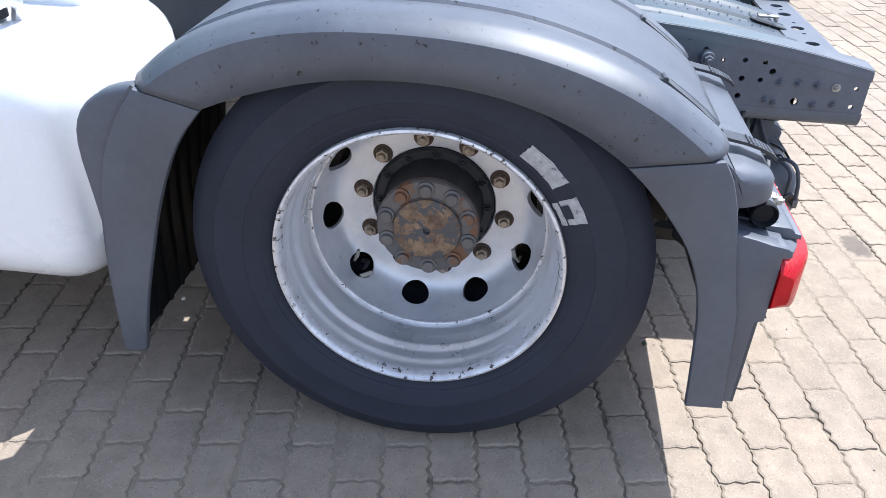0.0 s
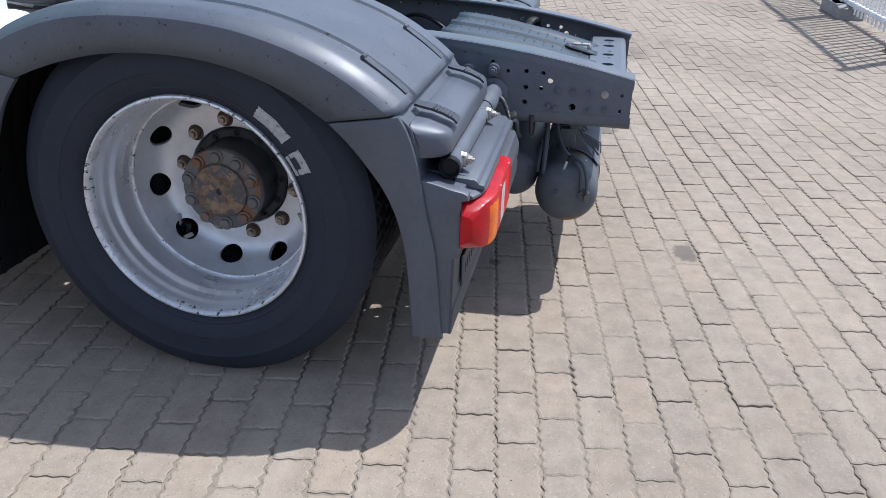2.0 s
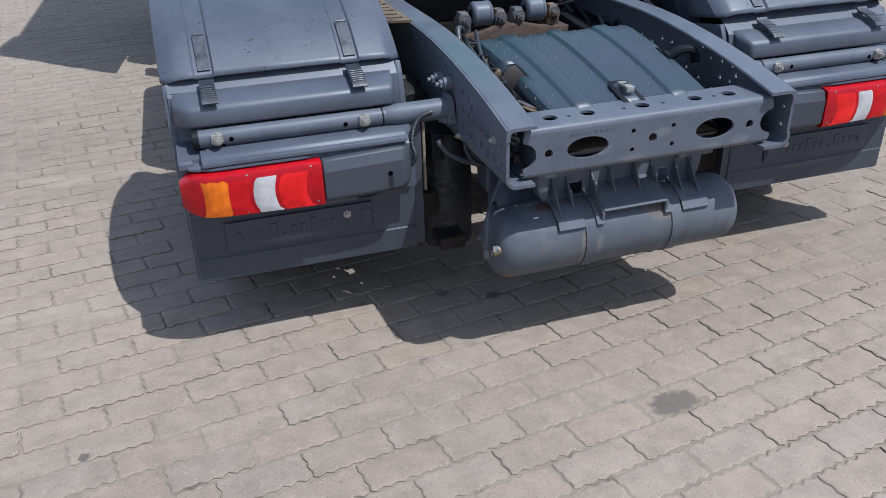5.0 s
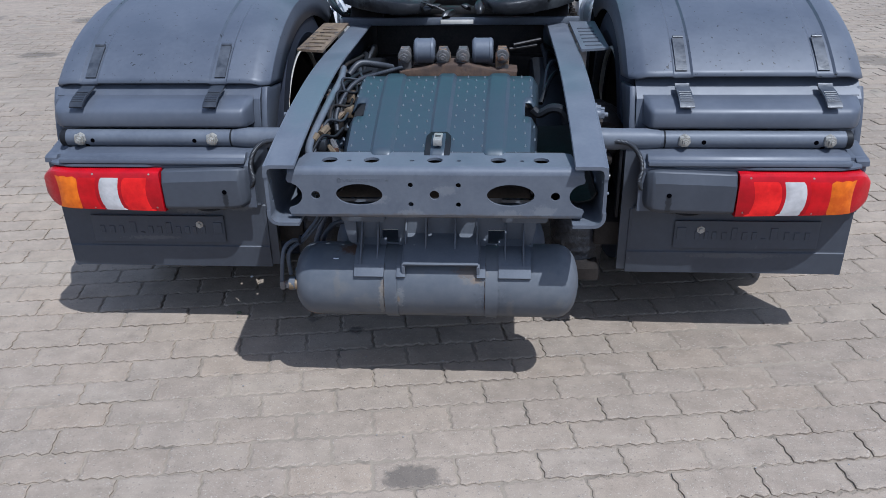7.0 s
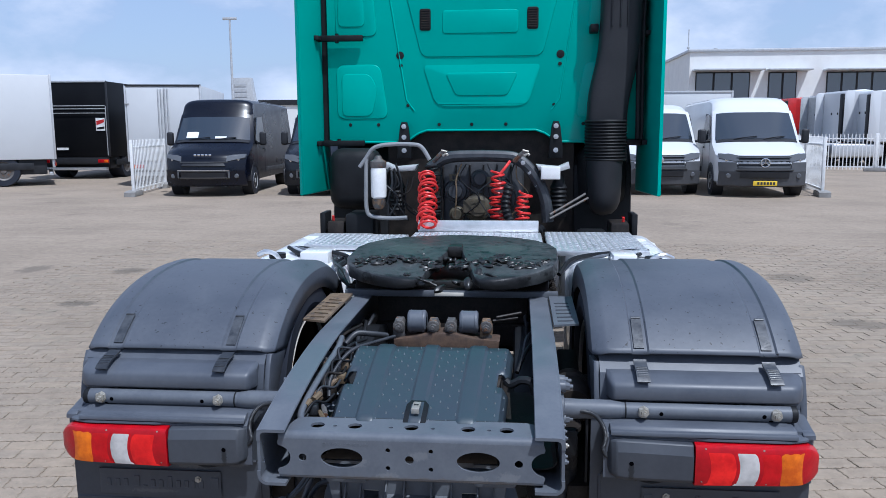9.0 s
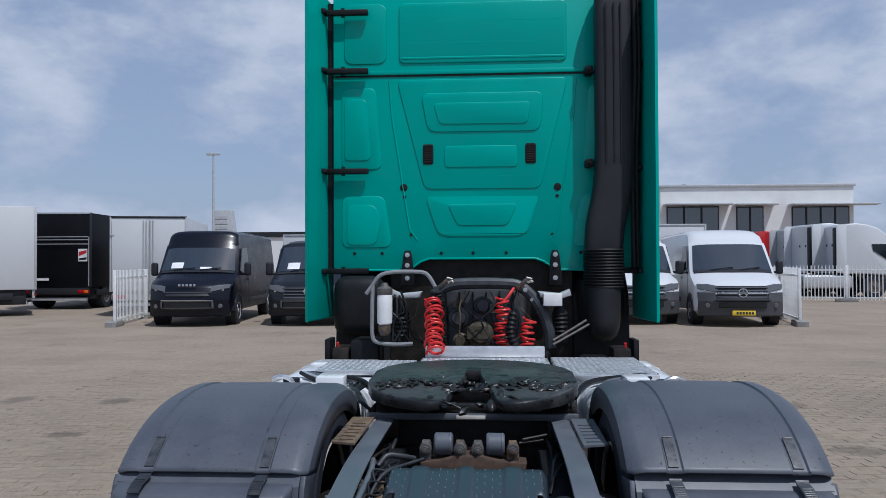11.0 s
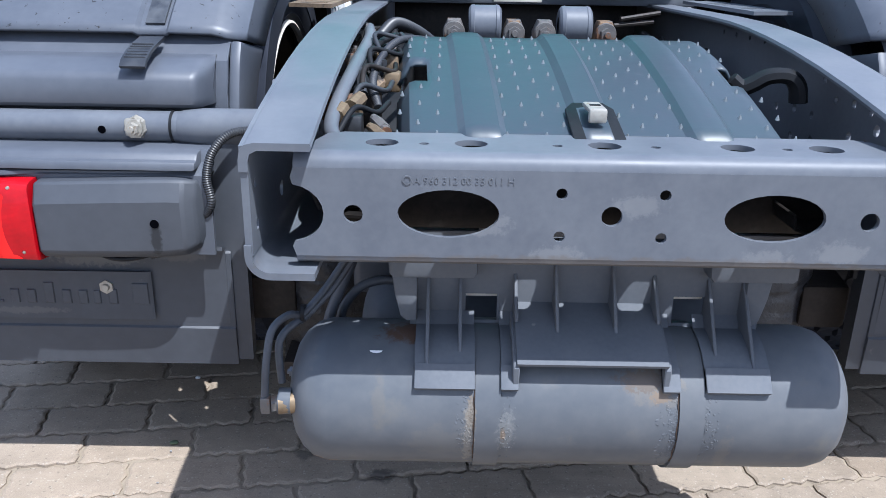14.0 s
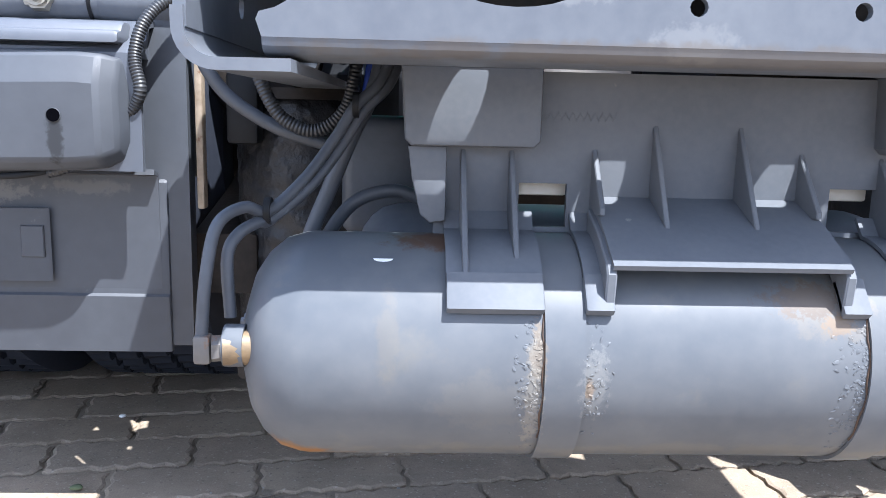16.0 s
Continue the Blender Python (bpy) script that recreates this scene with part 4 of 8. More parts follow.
    if s < 0:              # two torn paper stickers on the side wall
        for cy, cz, w, h in ((0.787, 0.652, 0.058, 0.052), (0.845, 0.745, 0.098, 0.036)):
            d = Vector((cy - HUB_Y, cz - HUB_Z))
            a0, rr = math.atan2(d.y, d.x), d.length
            b = bmesh.new()
            rows = []
            for i in range(7):
                row = []
                for j in range(7):
                    r = rr + h * (i / 6 - 0.5) + 0.0025 * noise.noise((i * 3.1, j * 1.7, cy * 9)) * (1 if i in (0, 6) else 0)
                    a = a0 + w * (j / 6 - 0.5) / rr + 0.010 * noise.noise((i * 1.3, j * 2.1, cz * 7)) * (1 if j in (0, 6) else 0)
                    row.append(b.verts.new((-(1.062 + side_x(r) + 0.0012), HUB_Y + r * math.cos(a), HUB_Z + r * math.sin(a))))
                rows.append(row)
            for p, q in zip(rows, rows[1:]):
                for j in range(6):
                    b.faces.new((p[j], p[j + 1], q[j + 1], q[j]))
            part("tyre_sticker", b, M_STICKER, hub, "torn grey paper sticker")
            if h > 0.04:
                b = bmesh.new()
                row = []
                for i in range(2):
                    for j in range(2):
                        r, a = rr - 0.014 + 0.018 * i, a0 + (-0.018 + 0.032 * j) / rr
                        row.append(b.verts.new((-(1.062 + side_x(r) + 0.003), HUB_Y + r * math.cos(a), HUB_Z + r * math.sin(a))))
                b.faces.new((row[0], row[1], row[3], row[2]))
                part("sticker_bar", b, M_TYRE, hub)


for s in (-1, 1):
    wheel(s)
bm = bmesh.new()
tube(bm, [(-0.85, HUB_Y, HUB_Z), (0.85, HUB_Y, HUB_Z)], 0.085, 20)
revolve(bm, [(-0.19, 0.09), (-0.15, 0.19), (-0.05, 0.235), (0.06, 0.235), (0.15, 0.19), (0.19, 0.09)], (0, HUB_Y, HUB_Z), "x", 32)
part("rear_axle", bm, M_DIRTY, truck, "oily drive axle with differential housing")

# ---- mudguards ----
ARC_O = [(.525, .802), (.575, .842), (.64, .885), (.72, .925), (.82, .960), (.93, .985), (1.05, .997), (1.17, .999), (1.29, .992), (1.40, .972), (1.50, .935), (1.57, .895), (1.622, .852)]
ARC_I = [(.698, .774), (.735, .80), (.775, .825), (.82, .847), (.875, .868), (.94, .886), (1.02, .899), (1.11, .903), (1.20, .899), (1.28, .888), (1.36, .868), (1.43, .845), (1.494, .819)]
XI, XO = 0.556, 1.243


def dense(pts, n=3):
    return [(p.x, p.y) for p in spline([(a, b, 0) for a, b in pts], n)]


def lamp_face(x):
    return 0.303 + 0.044 * max(0.0, (x - 1.115) / 0.124) ** 2.3


def mudguard(s):
    root = new("mudguard")
    root.parent = truck
    root["label"] = "dark grey plastic rear mudguard with two hold-down straps"

    def add(name, bm, m, label="", parent=root, **kw):
        if s < 0:
            mirror_x(bm)
        return part(name, bm, m, parent, label, **kw)

    lift = 0.018 if s > 0 else 0.0
    O, I = dense(ARC_O), dense(ARC_I)
    bm = bmesh.new()
    across = [(XO, 1.0), (XO, 0.5), (XO, 0.20), (XO - 0.0008, 0.155), (XO - 0.0045, 0.125), (XO - 0.018, 0.030), (XO - 0.024, 0.008), (XO - 0.034, -0.0055), (XO - 0.050, -0.0105), (1.156, -0.0125), (1.150, -0.006), (1.100, -0.006), (1.094, -0.0125), (0.9, -0.013),
              (0.741, -0.0125), (0.735, -0.006), (0.685, -0.006), (0.679, -0.0125), (XI + 0.050, -0.0105), (XI + 0.034, -0.0055), (XI + 0.024, 0.008), (XI + 0.018, 0.030), (XI + 0.0045, 0.125), (XI + 0.0008, 0.155), (XI, 0.20), (XI, 0.5), (XI, 1.0)]
    rows = []
    for i in range(len(O)):
        a, b = Vector(O[max(0, i - 1)]), Vector(O[min(len(O) - 1, i + 1)])
        d = (b - a).normalized()
        nrm = Vector((-d.y, d.x))
        o, q = Vector(O[i]), Vector(I[i])
        row = []
        for x, k in across:
            p = o.lerp(q, k) if k >= 0 else o + nrm * -k
            row.append(bm.verts.new((x, p.x, p.y + lift)))
        rows.append(row)
    for a, b in zip(rows, rows[1:]):
        for j in range(len(across) - 1):
            bm.faces.new((a[j], a[j + 1], b[j + 1], b[j]))
    top = add("mudguard_top", bm, M_GREYS, "removable dark grey arched top", angle=18)
    md = top.modifiers.new("wall", "SOLIDIFY")
    md.thickness, md.offset = 0.006, 0
    # rear section: side faces and the shaped rear wall
    RO = [(.527, .798), (.505, .76), (.485, .70), (.472, .64), (.456, .56), (.434, .46), (.421, .32), (.412, .225)]
    RI = [(.698, .770), (.65, .725), (.605, .672), (.562, .612), (.530, .54), (.510, .45), (.498, .33), (.490, .222)]
    bm = bmesh.new()
    prism(bm, dense(RO) + dense(RI)[::-1], "x", XO - 0.022, XO, 0.006)
    add("rear_cheek", bm, M_GREY, "dark grey outer cheek")
    bm = bmesh.new()       # body side between the cheek and the flap
    prism(bm, [(.49, .652), (.43, .639), (.405, .632), (.372, .626), (.362, .620), (.360, .606), (.377, .602), (.377, .455), (.395, .450), (.397, .240), (.44, .232), (.47, .45)], "x", XO - 0.05, XO - 0.010, 0.005)
    add("rear_body_side", bm, M_GREY)
    bm = bmesh.new()
    prism(bm, dense(RO[:6]) + dense(RI[:6])[::-1], "x", XI, XI + 0.02, 0.005)
    add("inner_cheek", bm, M_GREY)
    bm = bmesh.new()
    sheet(bm, [(.60, .846), (.556, .812), (.532, .790), (.514, .774), (.505, .765), (.498, .738), (.490, .716), (.488, .66), (.480, .640)], "x", XI + 0.02, XO - 0.012, -0.007)
    wall = add("rear_wall", bm, M_GREY, "dark grey moulded rear wall", angle=20)
    bm = bmesh.new()
    sheet(bm, [(.489, .654), (.486, .645), (.478, .641), (.405, .638), (.378, .634), (.371, .616), (.356, .609), (.347, .603), (.345, .47)], "x", XI + 0.02, XO - 0.088, -0.007)
    add("rear_shelf", bm, M_GREY, parent=wall, angle=20)
    bm = bmesh.new()
    sheet(bm, [(.377, .470), (.396, .462), (.398, .32), (.399, .24)], "x", XI + 0.02, XO - 0.012, -0.007)
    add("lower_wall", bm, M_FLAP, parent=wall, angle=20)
    bm = bmesh.new()       # shoulder that runs out to the lamp's end
    prism(bm, [(.505, .655), (.470, .646), (.440, .640), (.408, .632), (.376, .627), (.372, .602), (.505, .602)], "x", XO - 0.10, XO - 0.014, 0.005, 2)
    add("shoulder", bm, M_GREY, parent=wall)
    bm = bmesh.new()       # raised pad under the straps, cut back at its outer end
    pad = [(.506, .778), (.480, .775), (.474, .774), (.430, .7585), (.420, .752), (.4145, .743), (.412, .714), (.414, .705), (.421, .699), (.506, .699)]
    rows = []
    for x, back in ((XI + .040, .050), (XI + .050, .012), (XI + .056, .004), (XI + .064, .0), (.80, .0), (1.02, .0), (1.172, .0), (1.184, .003), (1.197, .011), (1.209, .026), (1.219, .046), (1.224, .062)):
        rows.append([bm.verts.new((x, min(.5055 + .0005 * k, y + back), z)) for k, (y, z) in enumerate(pad)])
    for a, b in zip(rows, rows[1:]):
        for k in range(10):
            bm.faces.new((a[k], a[(k + 1) % 10], b[(k + 1) % 10], b[k]))
    bm.faces.new(rows[0]), bm.faces.new(rows[-1])
    add("strap_pad", bm, M_GREY, angle=28)
    bm = bmesh.new()       # stepped ledge above the lamp
    prism(bm, [(.405, .642), (.357, .639), (.350, .635), (.345, .6285), (.334, .6265), (.331, .622), (.331, .614), (.405, .612)], "x", XI + 0.040, 1.172, 0.005)
    add("ledge", bm, M_GREY)
    bm = bmesh.new()       # body brow over the lamp, following its bend
    rows = []
    for x in (XI + .028, XI + .034, .70, .85, .875, .90, 1.0, 1.07, 1.10, 1.13, 1.15, 1.17, 1.185, 1.198, 1.208):
        f = lamp_face(x)
        e = .004 * (x < .6)
        f += .020 + .012 * min(1.0, max(0.0, (.90 - x) / .05))
        rows.append([bm.verts.new((x, y, z)) for y, z in ((f + .016, .5995), (f + .007 + e, .6035), (f + .008 + e, .609), (f + .020, .6145), (f + .052, .6195), (.418, .625), (.418, .5985))])
    for a, b in zip(rows, rows[1:]):
        for k in range(7):
            bm.faces.new((a[k], a[(k + 1) % 7], b[(k + 1) % 7], b[k]))
    bm.faces.new(rows[0]), bm.faces.new(rows[-1])
    add("lamp_brow", bm, M_GREY, angle=40)
    # lower flap with its inner wing and pressed details
    bm = bmesh.new()
    prism(bm, [(.3985, .460), (.391, .453), (.391, .3135), (.3872, .3105), (.392, .238), (.401, .236)], "x", XI + 0.010, XO - 0.014, 0.004)
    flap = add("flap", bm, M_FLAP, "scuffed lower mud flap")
    bm = bmesh.new()
    prism(bm, [(XI - 0.016, .395), (XI + 0.040, .395), (XI + 0.040, .407), (XI - 0.012, .435)], "z", 0.245, 0.648, 0.003)
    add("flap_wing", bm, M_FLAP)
    bm = bmesh.new()
    sheet(bm, [(XI + 0.152, .387), (XI + 0.157, .384), (XO - 0.11, .384), (XO - 0.105, .387)], "z", 0.330, 0.420, -0.004)
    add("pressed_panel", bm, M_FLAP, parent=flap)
    x = 0.712
    for w, h in ((.034, .034), (.018, .024), (.014, .022), (.018, .022), (.018, .022), (.02, .034), (.018, .022), (.018, .022), (.016, .004), (.026, .034), (.018, .022), (.02, .022), (.018, .022)):
        bm = bmesh.new()   # raised bars in place of the moulded name
        prism(bm, [(x, .360), (x + w * .82, .360), (x + w * .82, .360 + h * 1.15), (x, .360 + h * 1.15)], "y", .3850, .3775, 0.0012, 1)
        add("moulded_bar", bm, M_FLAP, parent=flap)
        x += w * 1.62
    for x, y, z, r in ((0.784, 0.386, 0.392, .0135),):
        bm = bmesh.new()
        bolt(bm, (x, y, z), (0, -1, 0), r, r * .7)
        add("flap_screw", bm, M_ZINC, parent=flap)
    # front section
    FO = [(1.622, .849), (1.665, .79), (1.71, .69), (1.735, .55), (1.745, .40), (1.745, .215)]
    FI = [(1.494, .816), (1.55, .74), (1.60, .62), (1.64, .48), (1.672, .35), (1.695, .222)]
    bm = bmesh.new()
    prism(bm, dense(FO) + dense(FI)[::-1], "x", XO - 0.02, XO, 0.006)
    add("front_cheek", bm, M_GREY)
    bm = bmesh.new()
    sheet(bm, dense(FO, 2), "x", XI, XO - 0.01, 0.007)
    add("front_wall", bm, M_GREY)
    bm = bmesh.new()
    prism(bm, dense([(1.62, .852), (1.69, .835), (1.745, .79), (1.765, .72), (1.755, .60), (1.742, .46), (1.735, .36)]) + [(1.70, .36), (1.69, .62), (1.64, .78)], "x", XO - 0.06, XO - 0.012, 0.014, 3)
    add("front_bulge", bm, M_GREY)
    bm = bmesh.new()       # black liner inside the front wall
    sheet(bm, [(y - .012, z) for y, z in dense(FO, 2)], "x", XI + .01, XO - 0.024, -0.006)
    liner = add("wheel_liner", bm, M_BLACK, "black ribbed wheel-arch liner")
    for k in range(9):
        bm = bmesh.new()
        x = XI + .06 + .068 * k
        sheet(bm, [(y - .017, z) for y, z in dense(FO, 2)], "x", x, x + .012, -0.006)
        add("liner_rib", bm, M_BLACK, parent=liner)
    # straps with buckles
    for x in (1.122, 0.707):
        mt = M_STRAPL
        bm = bmesh.new()
        w = 0.0165
        up = [(y, z + lift) for y, z in ((.640, .899), (.612, .880), (.585, .861), (.560, .842), (.545, .830), (.537, .823))]
        lo = [(.514, .800 + lift * .4), (.503, .797), (.470, .791), (.445, .7835), (.420, .772), (.411, .763)]
        sheet(bm, up, "x", x - w, x + w, -0.005)
        st = add("strap", bm, mt, "rubber hold-down strap")
        for dx in (-0.88, 0.88):
            bm = bmesh.new()
            sheet(bm, [(a - 0.001, b + 0.0016) for a, b in up], "x", x + dx * w - 0.0022, x + dx * w + 0.0022, -0.003)
            add("strap_ridge", bm, mt, parent=st)
        bm = bmesh.new()
        tube(bm, [(x - w * .9, .640, .904 + lift), (x + w * .9, .640, .904 + lift)], .0055, 10)
        add("strap_toggle", bm, mt, parent=st)
        bm = bmesh.new()
        sheet(bm, [(a - 0.001, b + 0.0016) for a, b in up], "x", x - 0.002, x + 0.002, -0.003)
        add("strap_ridge", bm, mt, parent=st)
        bm = bmesh.new()
        w = 0.021
        sheet(bm, lo, "x", x - w, x + w, -0.006)
        add("strap_tongue", bm, M_TONGUE if s < 0 else mt, parent=st)
        for k in range(6):
            bm = bmesh.new()
            y, z = .466 - .0085 * k, .7915 - .0034 * k
            box(bm, x - w * 0.86, x + w * 0.86, y - .0018, y + .0018, z, z + .0075, 0.001, 1)
            add("tongue_rib", bm, M_TONGUE if s < 0 else mt, parent=st)
    return root


for s in (-1, 1):
    mudguard(s)


# ---- carrier tubes ----
def carrier_tube(s):
    bm = bmesh.new()
    tube(bm, [(s * 0.60, .417, .668), (s * 1.172, .417, .668)], 0.026, 20)
    t = part("carrier_tube", bm, M_GREYC, truck, "grey steel mudguard carrier tube")
    bm = bmesh.new()
    revolve(bm, [(s * 1.168, .0268), (s * 1.184, .0268), (s * 1.187, .0245), (s * 1.182, .021), (s * 1.176, .019), (s * 1.176, .0)], (0, .417, .668), "x", 24)
    part("end_cap", bm, M_BLACK, t, "black plastic end cap")
    bm = bmesh.new()
    revolve(bm, [(s * .44, .048), (s * .452, .048), (s * .455, .034), (s * .50, .032), (s * .60, .0315), (s * .632, .028), (s * .64, .026)], (0, .417, .668), "x", 24)
    part("tube_socket", bm, M_GREYC, t)
    for x in (1.12, 0.706):
        bm = bmesh.new()
        cyl(bm, (s * x, .399, .670), (s * x, .386, .670), .0205, .0175, seg=7)
        box(bm, s * x - .017, s * x + .012, .384, .397, .656, .686, 0.005)
        part("clamp", bm, M_ZINC, t)
        bm = bmesh.new()
        bolt(bm, (s * x, .384, .671), (0, -1, 0), 0.0105, 0.012)
        part("clamp_bolt", bm, M_ZINC, t, "bright zinc bolt")
    for x in (1.082, 0.762, 1.105):
        bm = bmesh.new()
        a = radians(4 if x != 1.105 else 48)
        cyl(bm, *[(s * x, .417 - r * math.cos(a), .668 - r * math.sin(a)) for r in (.022, .0264)], 0.0066, seg=14)
        part("drilled_hole", bm, M_VOID, t)
    bm = bmesh.new()
    tube(bm, [(s * .648, .417, .668), (s * .652, .417, .668)], .028, 16)
    part("cable_tie", bm, M_BLACK, t)
    # the bracket bolts on the frame
    for y, z in ((.418, .742), (.50, .735), (.47, .655), (.395, .64)):
        bm = bmesh.new()
        cyl(bm, (s * .434, y, z), (s * .455, y, z), .021, .019, seg=16)
        bolt(bm, (s * .455, y, z), (s, 0, 0), .014, .016)
        cyl(bm, (s * .470, y, z), (s * .482, y, z), .007, seg=10)
        part("bracket_bolt", bm, M_GREYC, t)
    bm = bmesh.new()
    corrugated(bm, [(s * .475, .425, .655), (s * .50, .395, .668), (s * .545, .37, .667), (s * .572, .352, .64), (s * .582, .342, .60), (s * .575, .335, .565), (s * .583, .34, .545), (s * .593, .345, .535)], .0066, .0019, .0009, 14)
    part("corrugated_cable", bm, M_SLEEVE, t, "black corrugated cable sleeve")


for s in (-1, 1):
    carrier_tube(s)


# ---- tail lamps ----
def tail_lamp(s):
    sag = lambda x: .009 * min(1.0, max(0.0, (1.20 - x) / .345))      # the cluster hangs lower inboard
    xs = [.855, .90, .95, 1.0, 1.05, 1.10, 1.14, 1.17, 1.195, 1.212, 1.226, 1.235, 1.239]
    bm = bmesh.new()
    rows = []
    for x in xs:
        f = lamp_face(x)
        e = 0.028 * max(0.0, (x - 1.175) / 0.064) ** 2.4
        b0 = sag(x)
        sec = [(f + .012, .474 + e - b0), (f + .003, .477 + e - b0), (f, .486 + e - b0), (f, .585 - e), (f + .004, .593 - e), (f + .014, .597 - e), (.376, .601 - e), (.376, .466 + e - b0)]
        rows.append([bm.verts.new((s * x, y, z)) for y, z in sec])
    for a, b in zip(rows, rows[1:]):
        for k in range(8):
            bm.faces.new((a[k], a[(k + 1) % 8], b[(k + 1) % 8], b[k]))
    bm.faces.new(rows[0]), bm.faces.new(rows[-1])
    lamp = part("tail_lamp", bm, M_LRED, truck, "red, amber and white tail lamp cluster", angle=30)

    def panel(name, xa, xb, m, bow, label=""):
        """A lens field with bowed sides, xa inboard and xb outboard."""
        b = bmesh.new()
        us = [0, .07, .16, .27, .38, .5, .62, .73, .84, .93, 1]
        bend = lambda u: bow * min(1.0, max(0.0, math.sin(math.pi * u)) ** .55)
        grid = []
        for u in us:
            row = []
            for k in range(9):
                c = k / 8
                x = xa + (xb - xa) * c + bend(u)
                z = .4785 - sag(x) + (.1030 + sag(x)) * u
                edge = min(1.0, 5.0 * min(c, 1 - c), 6.0 * min(u, 1 - u))      # pillowed: rounded off towards its rim
                row.append(b.verts.new((s * x, lamp_face(x) + 0.0006 - 0.0030 * edge, z)))
            grid.append(row)
        back = [[b.verts.new(v.co + Vector((0, 0.004, 0))) for v in row] for row in grid]
        for g in (grid, back):
            for p, q in zip(g, g[1:]):
                for k in range(8):
                    b.faces.new((p[k], p[k + 1], q[k + 1], q[k]))
        loop = lambda g: g[0] + [r[-1] for r in g[1:]] + g[-1][-2::-1] + [r[0] for r in g[-2:0:-1]]
        f, h = loop(grid), loop(back)
        for k in range(len(f)):
            b.faces.new((f[k], f[(k + 1) % len(f)], h[(k + 1) % len(f)], h[k]))
        part(name, b, m, lamp, label)

    panel("brake_lens", .880, .963, M_LRED3, .020, "bright red lens")
    panel("reversing_lens", .970, 1.034, M_LWHITE, .018, "milky white lens")
    panel("rear_light_lens", 1.041, 1.103, M_LRED2, .018, "bright red lens")
    panel("indicator_lens", 1.114, 1.186, M_LORANGE, -.006, "amber lens")
    for x, z in ((.885, .588), (1.06, .588), (.875, .482), (1.07, .481)):
        b = bmesh.new()
        bolt(b, (s * x, lamp_face(x) + .001 + (.003 if z > .58 else .002), z), (0, -1, 0), .0038, .003, False)
        part("lens_screw", b, M_ZINC, lamp)
    # plain housing beside the lamp
    bm = bmesh.new()
    rows = []
    for x, f, e in ((.852, .306, 0), (.80, .305, 0), (.72, .305, .001), (.64, .306, .003), (.615, .310, .006), (.598, .322, .014), (.588, .34, .026)):
        up = .009 * min(1.0, (.852 - x) / .21)
        lo = sag(x) * .8
        sec = [(f + .014, .476 + e - lo), (f + .001, .488 + e - lo), (f, .505 + e - lo), (f - .001, .562 - e * .6 + up), (f + .012, .594 - e * .5 + up), (.385, .600 - e * .4 + up), (.385, .472 + e - lo)]
        rows.append([bm.verts.new((s * x, y, z)) for y, z in sec])
    for a, b in zip(rows, rows[1:]):
        for k in range(7):
            bm.faces.new((a[k], a[(k + 1) % 7], b[(k + 1) % 7], b[k]))
    bm.faces.new(rows[0]), bm.faces.new(rows[-1])
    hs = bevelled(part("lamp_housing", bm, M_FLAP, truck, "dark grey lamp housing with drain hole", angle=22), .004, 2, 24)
    bm = bmesh.new()
    revolve(bm, [(.3045, .0082), (.3041, .0075), (.3055, .0072)], (s * .660, 0, .533), "y", 16)
    part("hole_rim", bm, M_FLAP, hs)
    bm = bmesh.new()
    cyl(bm, (s * .660, .3048, .533), (s * .660, .3040, .533), .0072, seg=16)
    part("drain_hole", bm, M_VOID, hs)


for s in (-1, 1):
    tail_lamp(s)

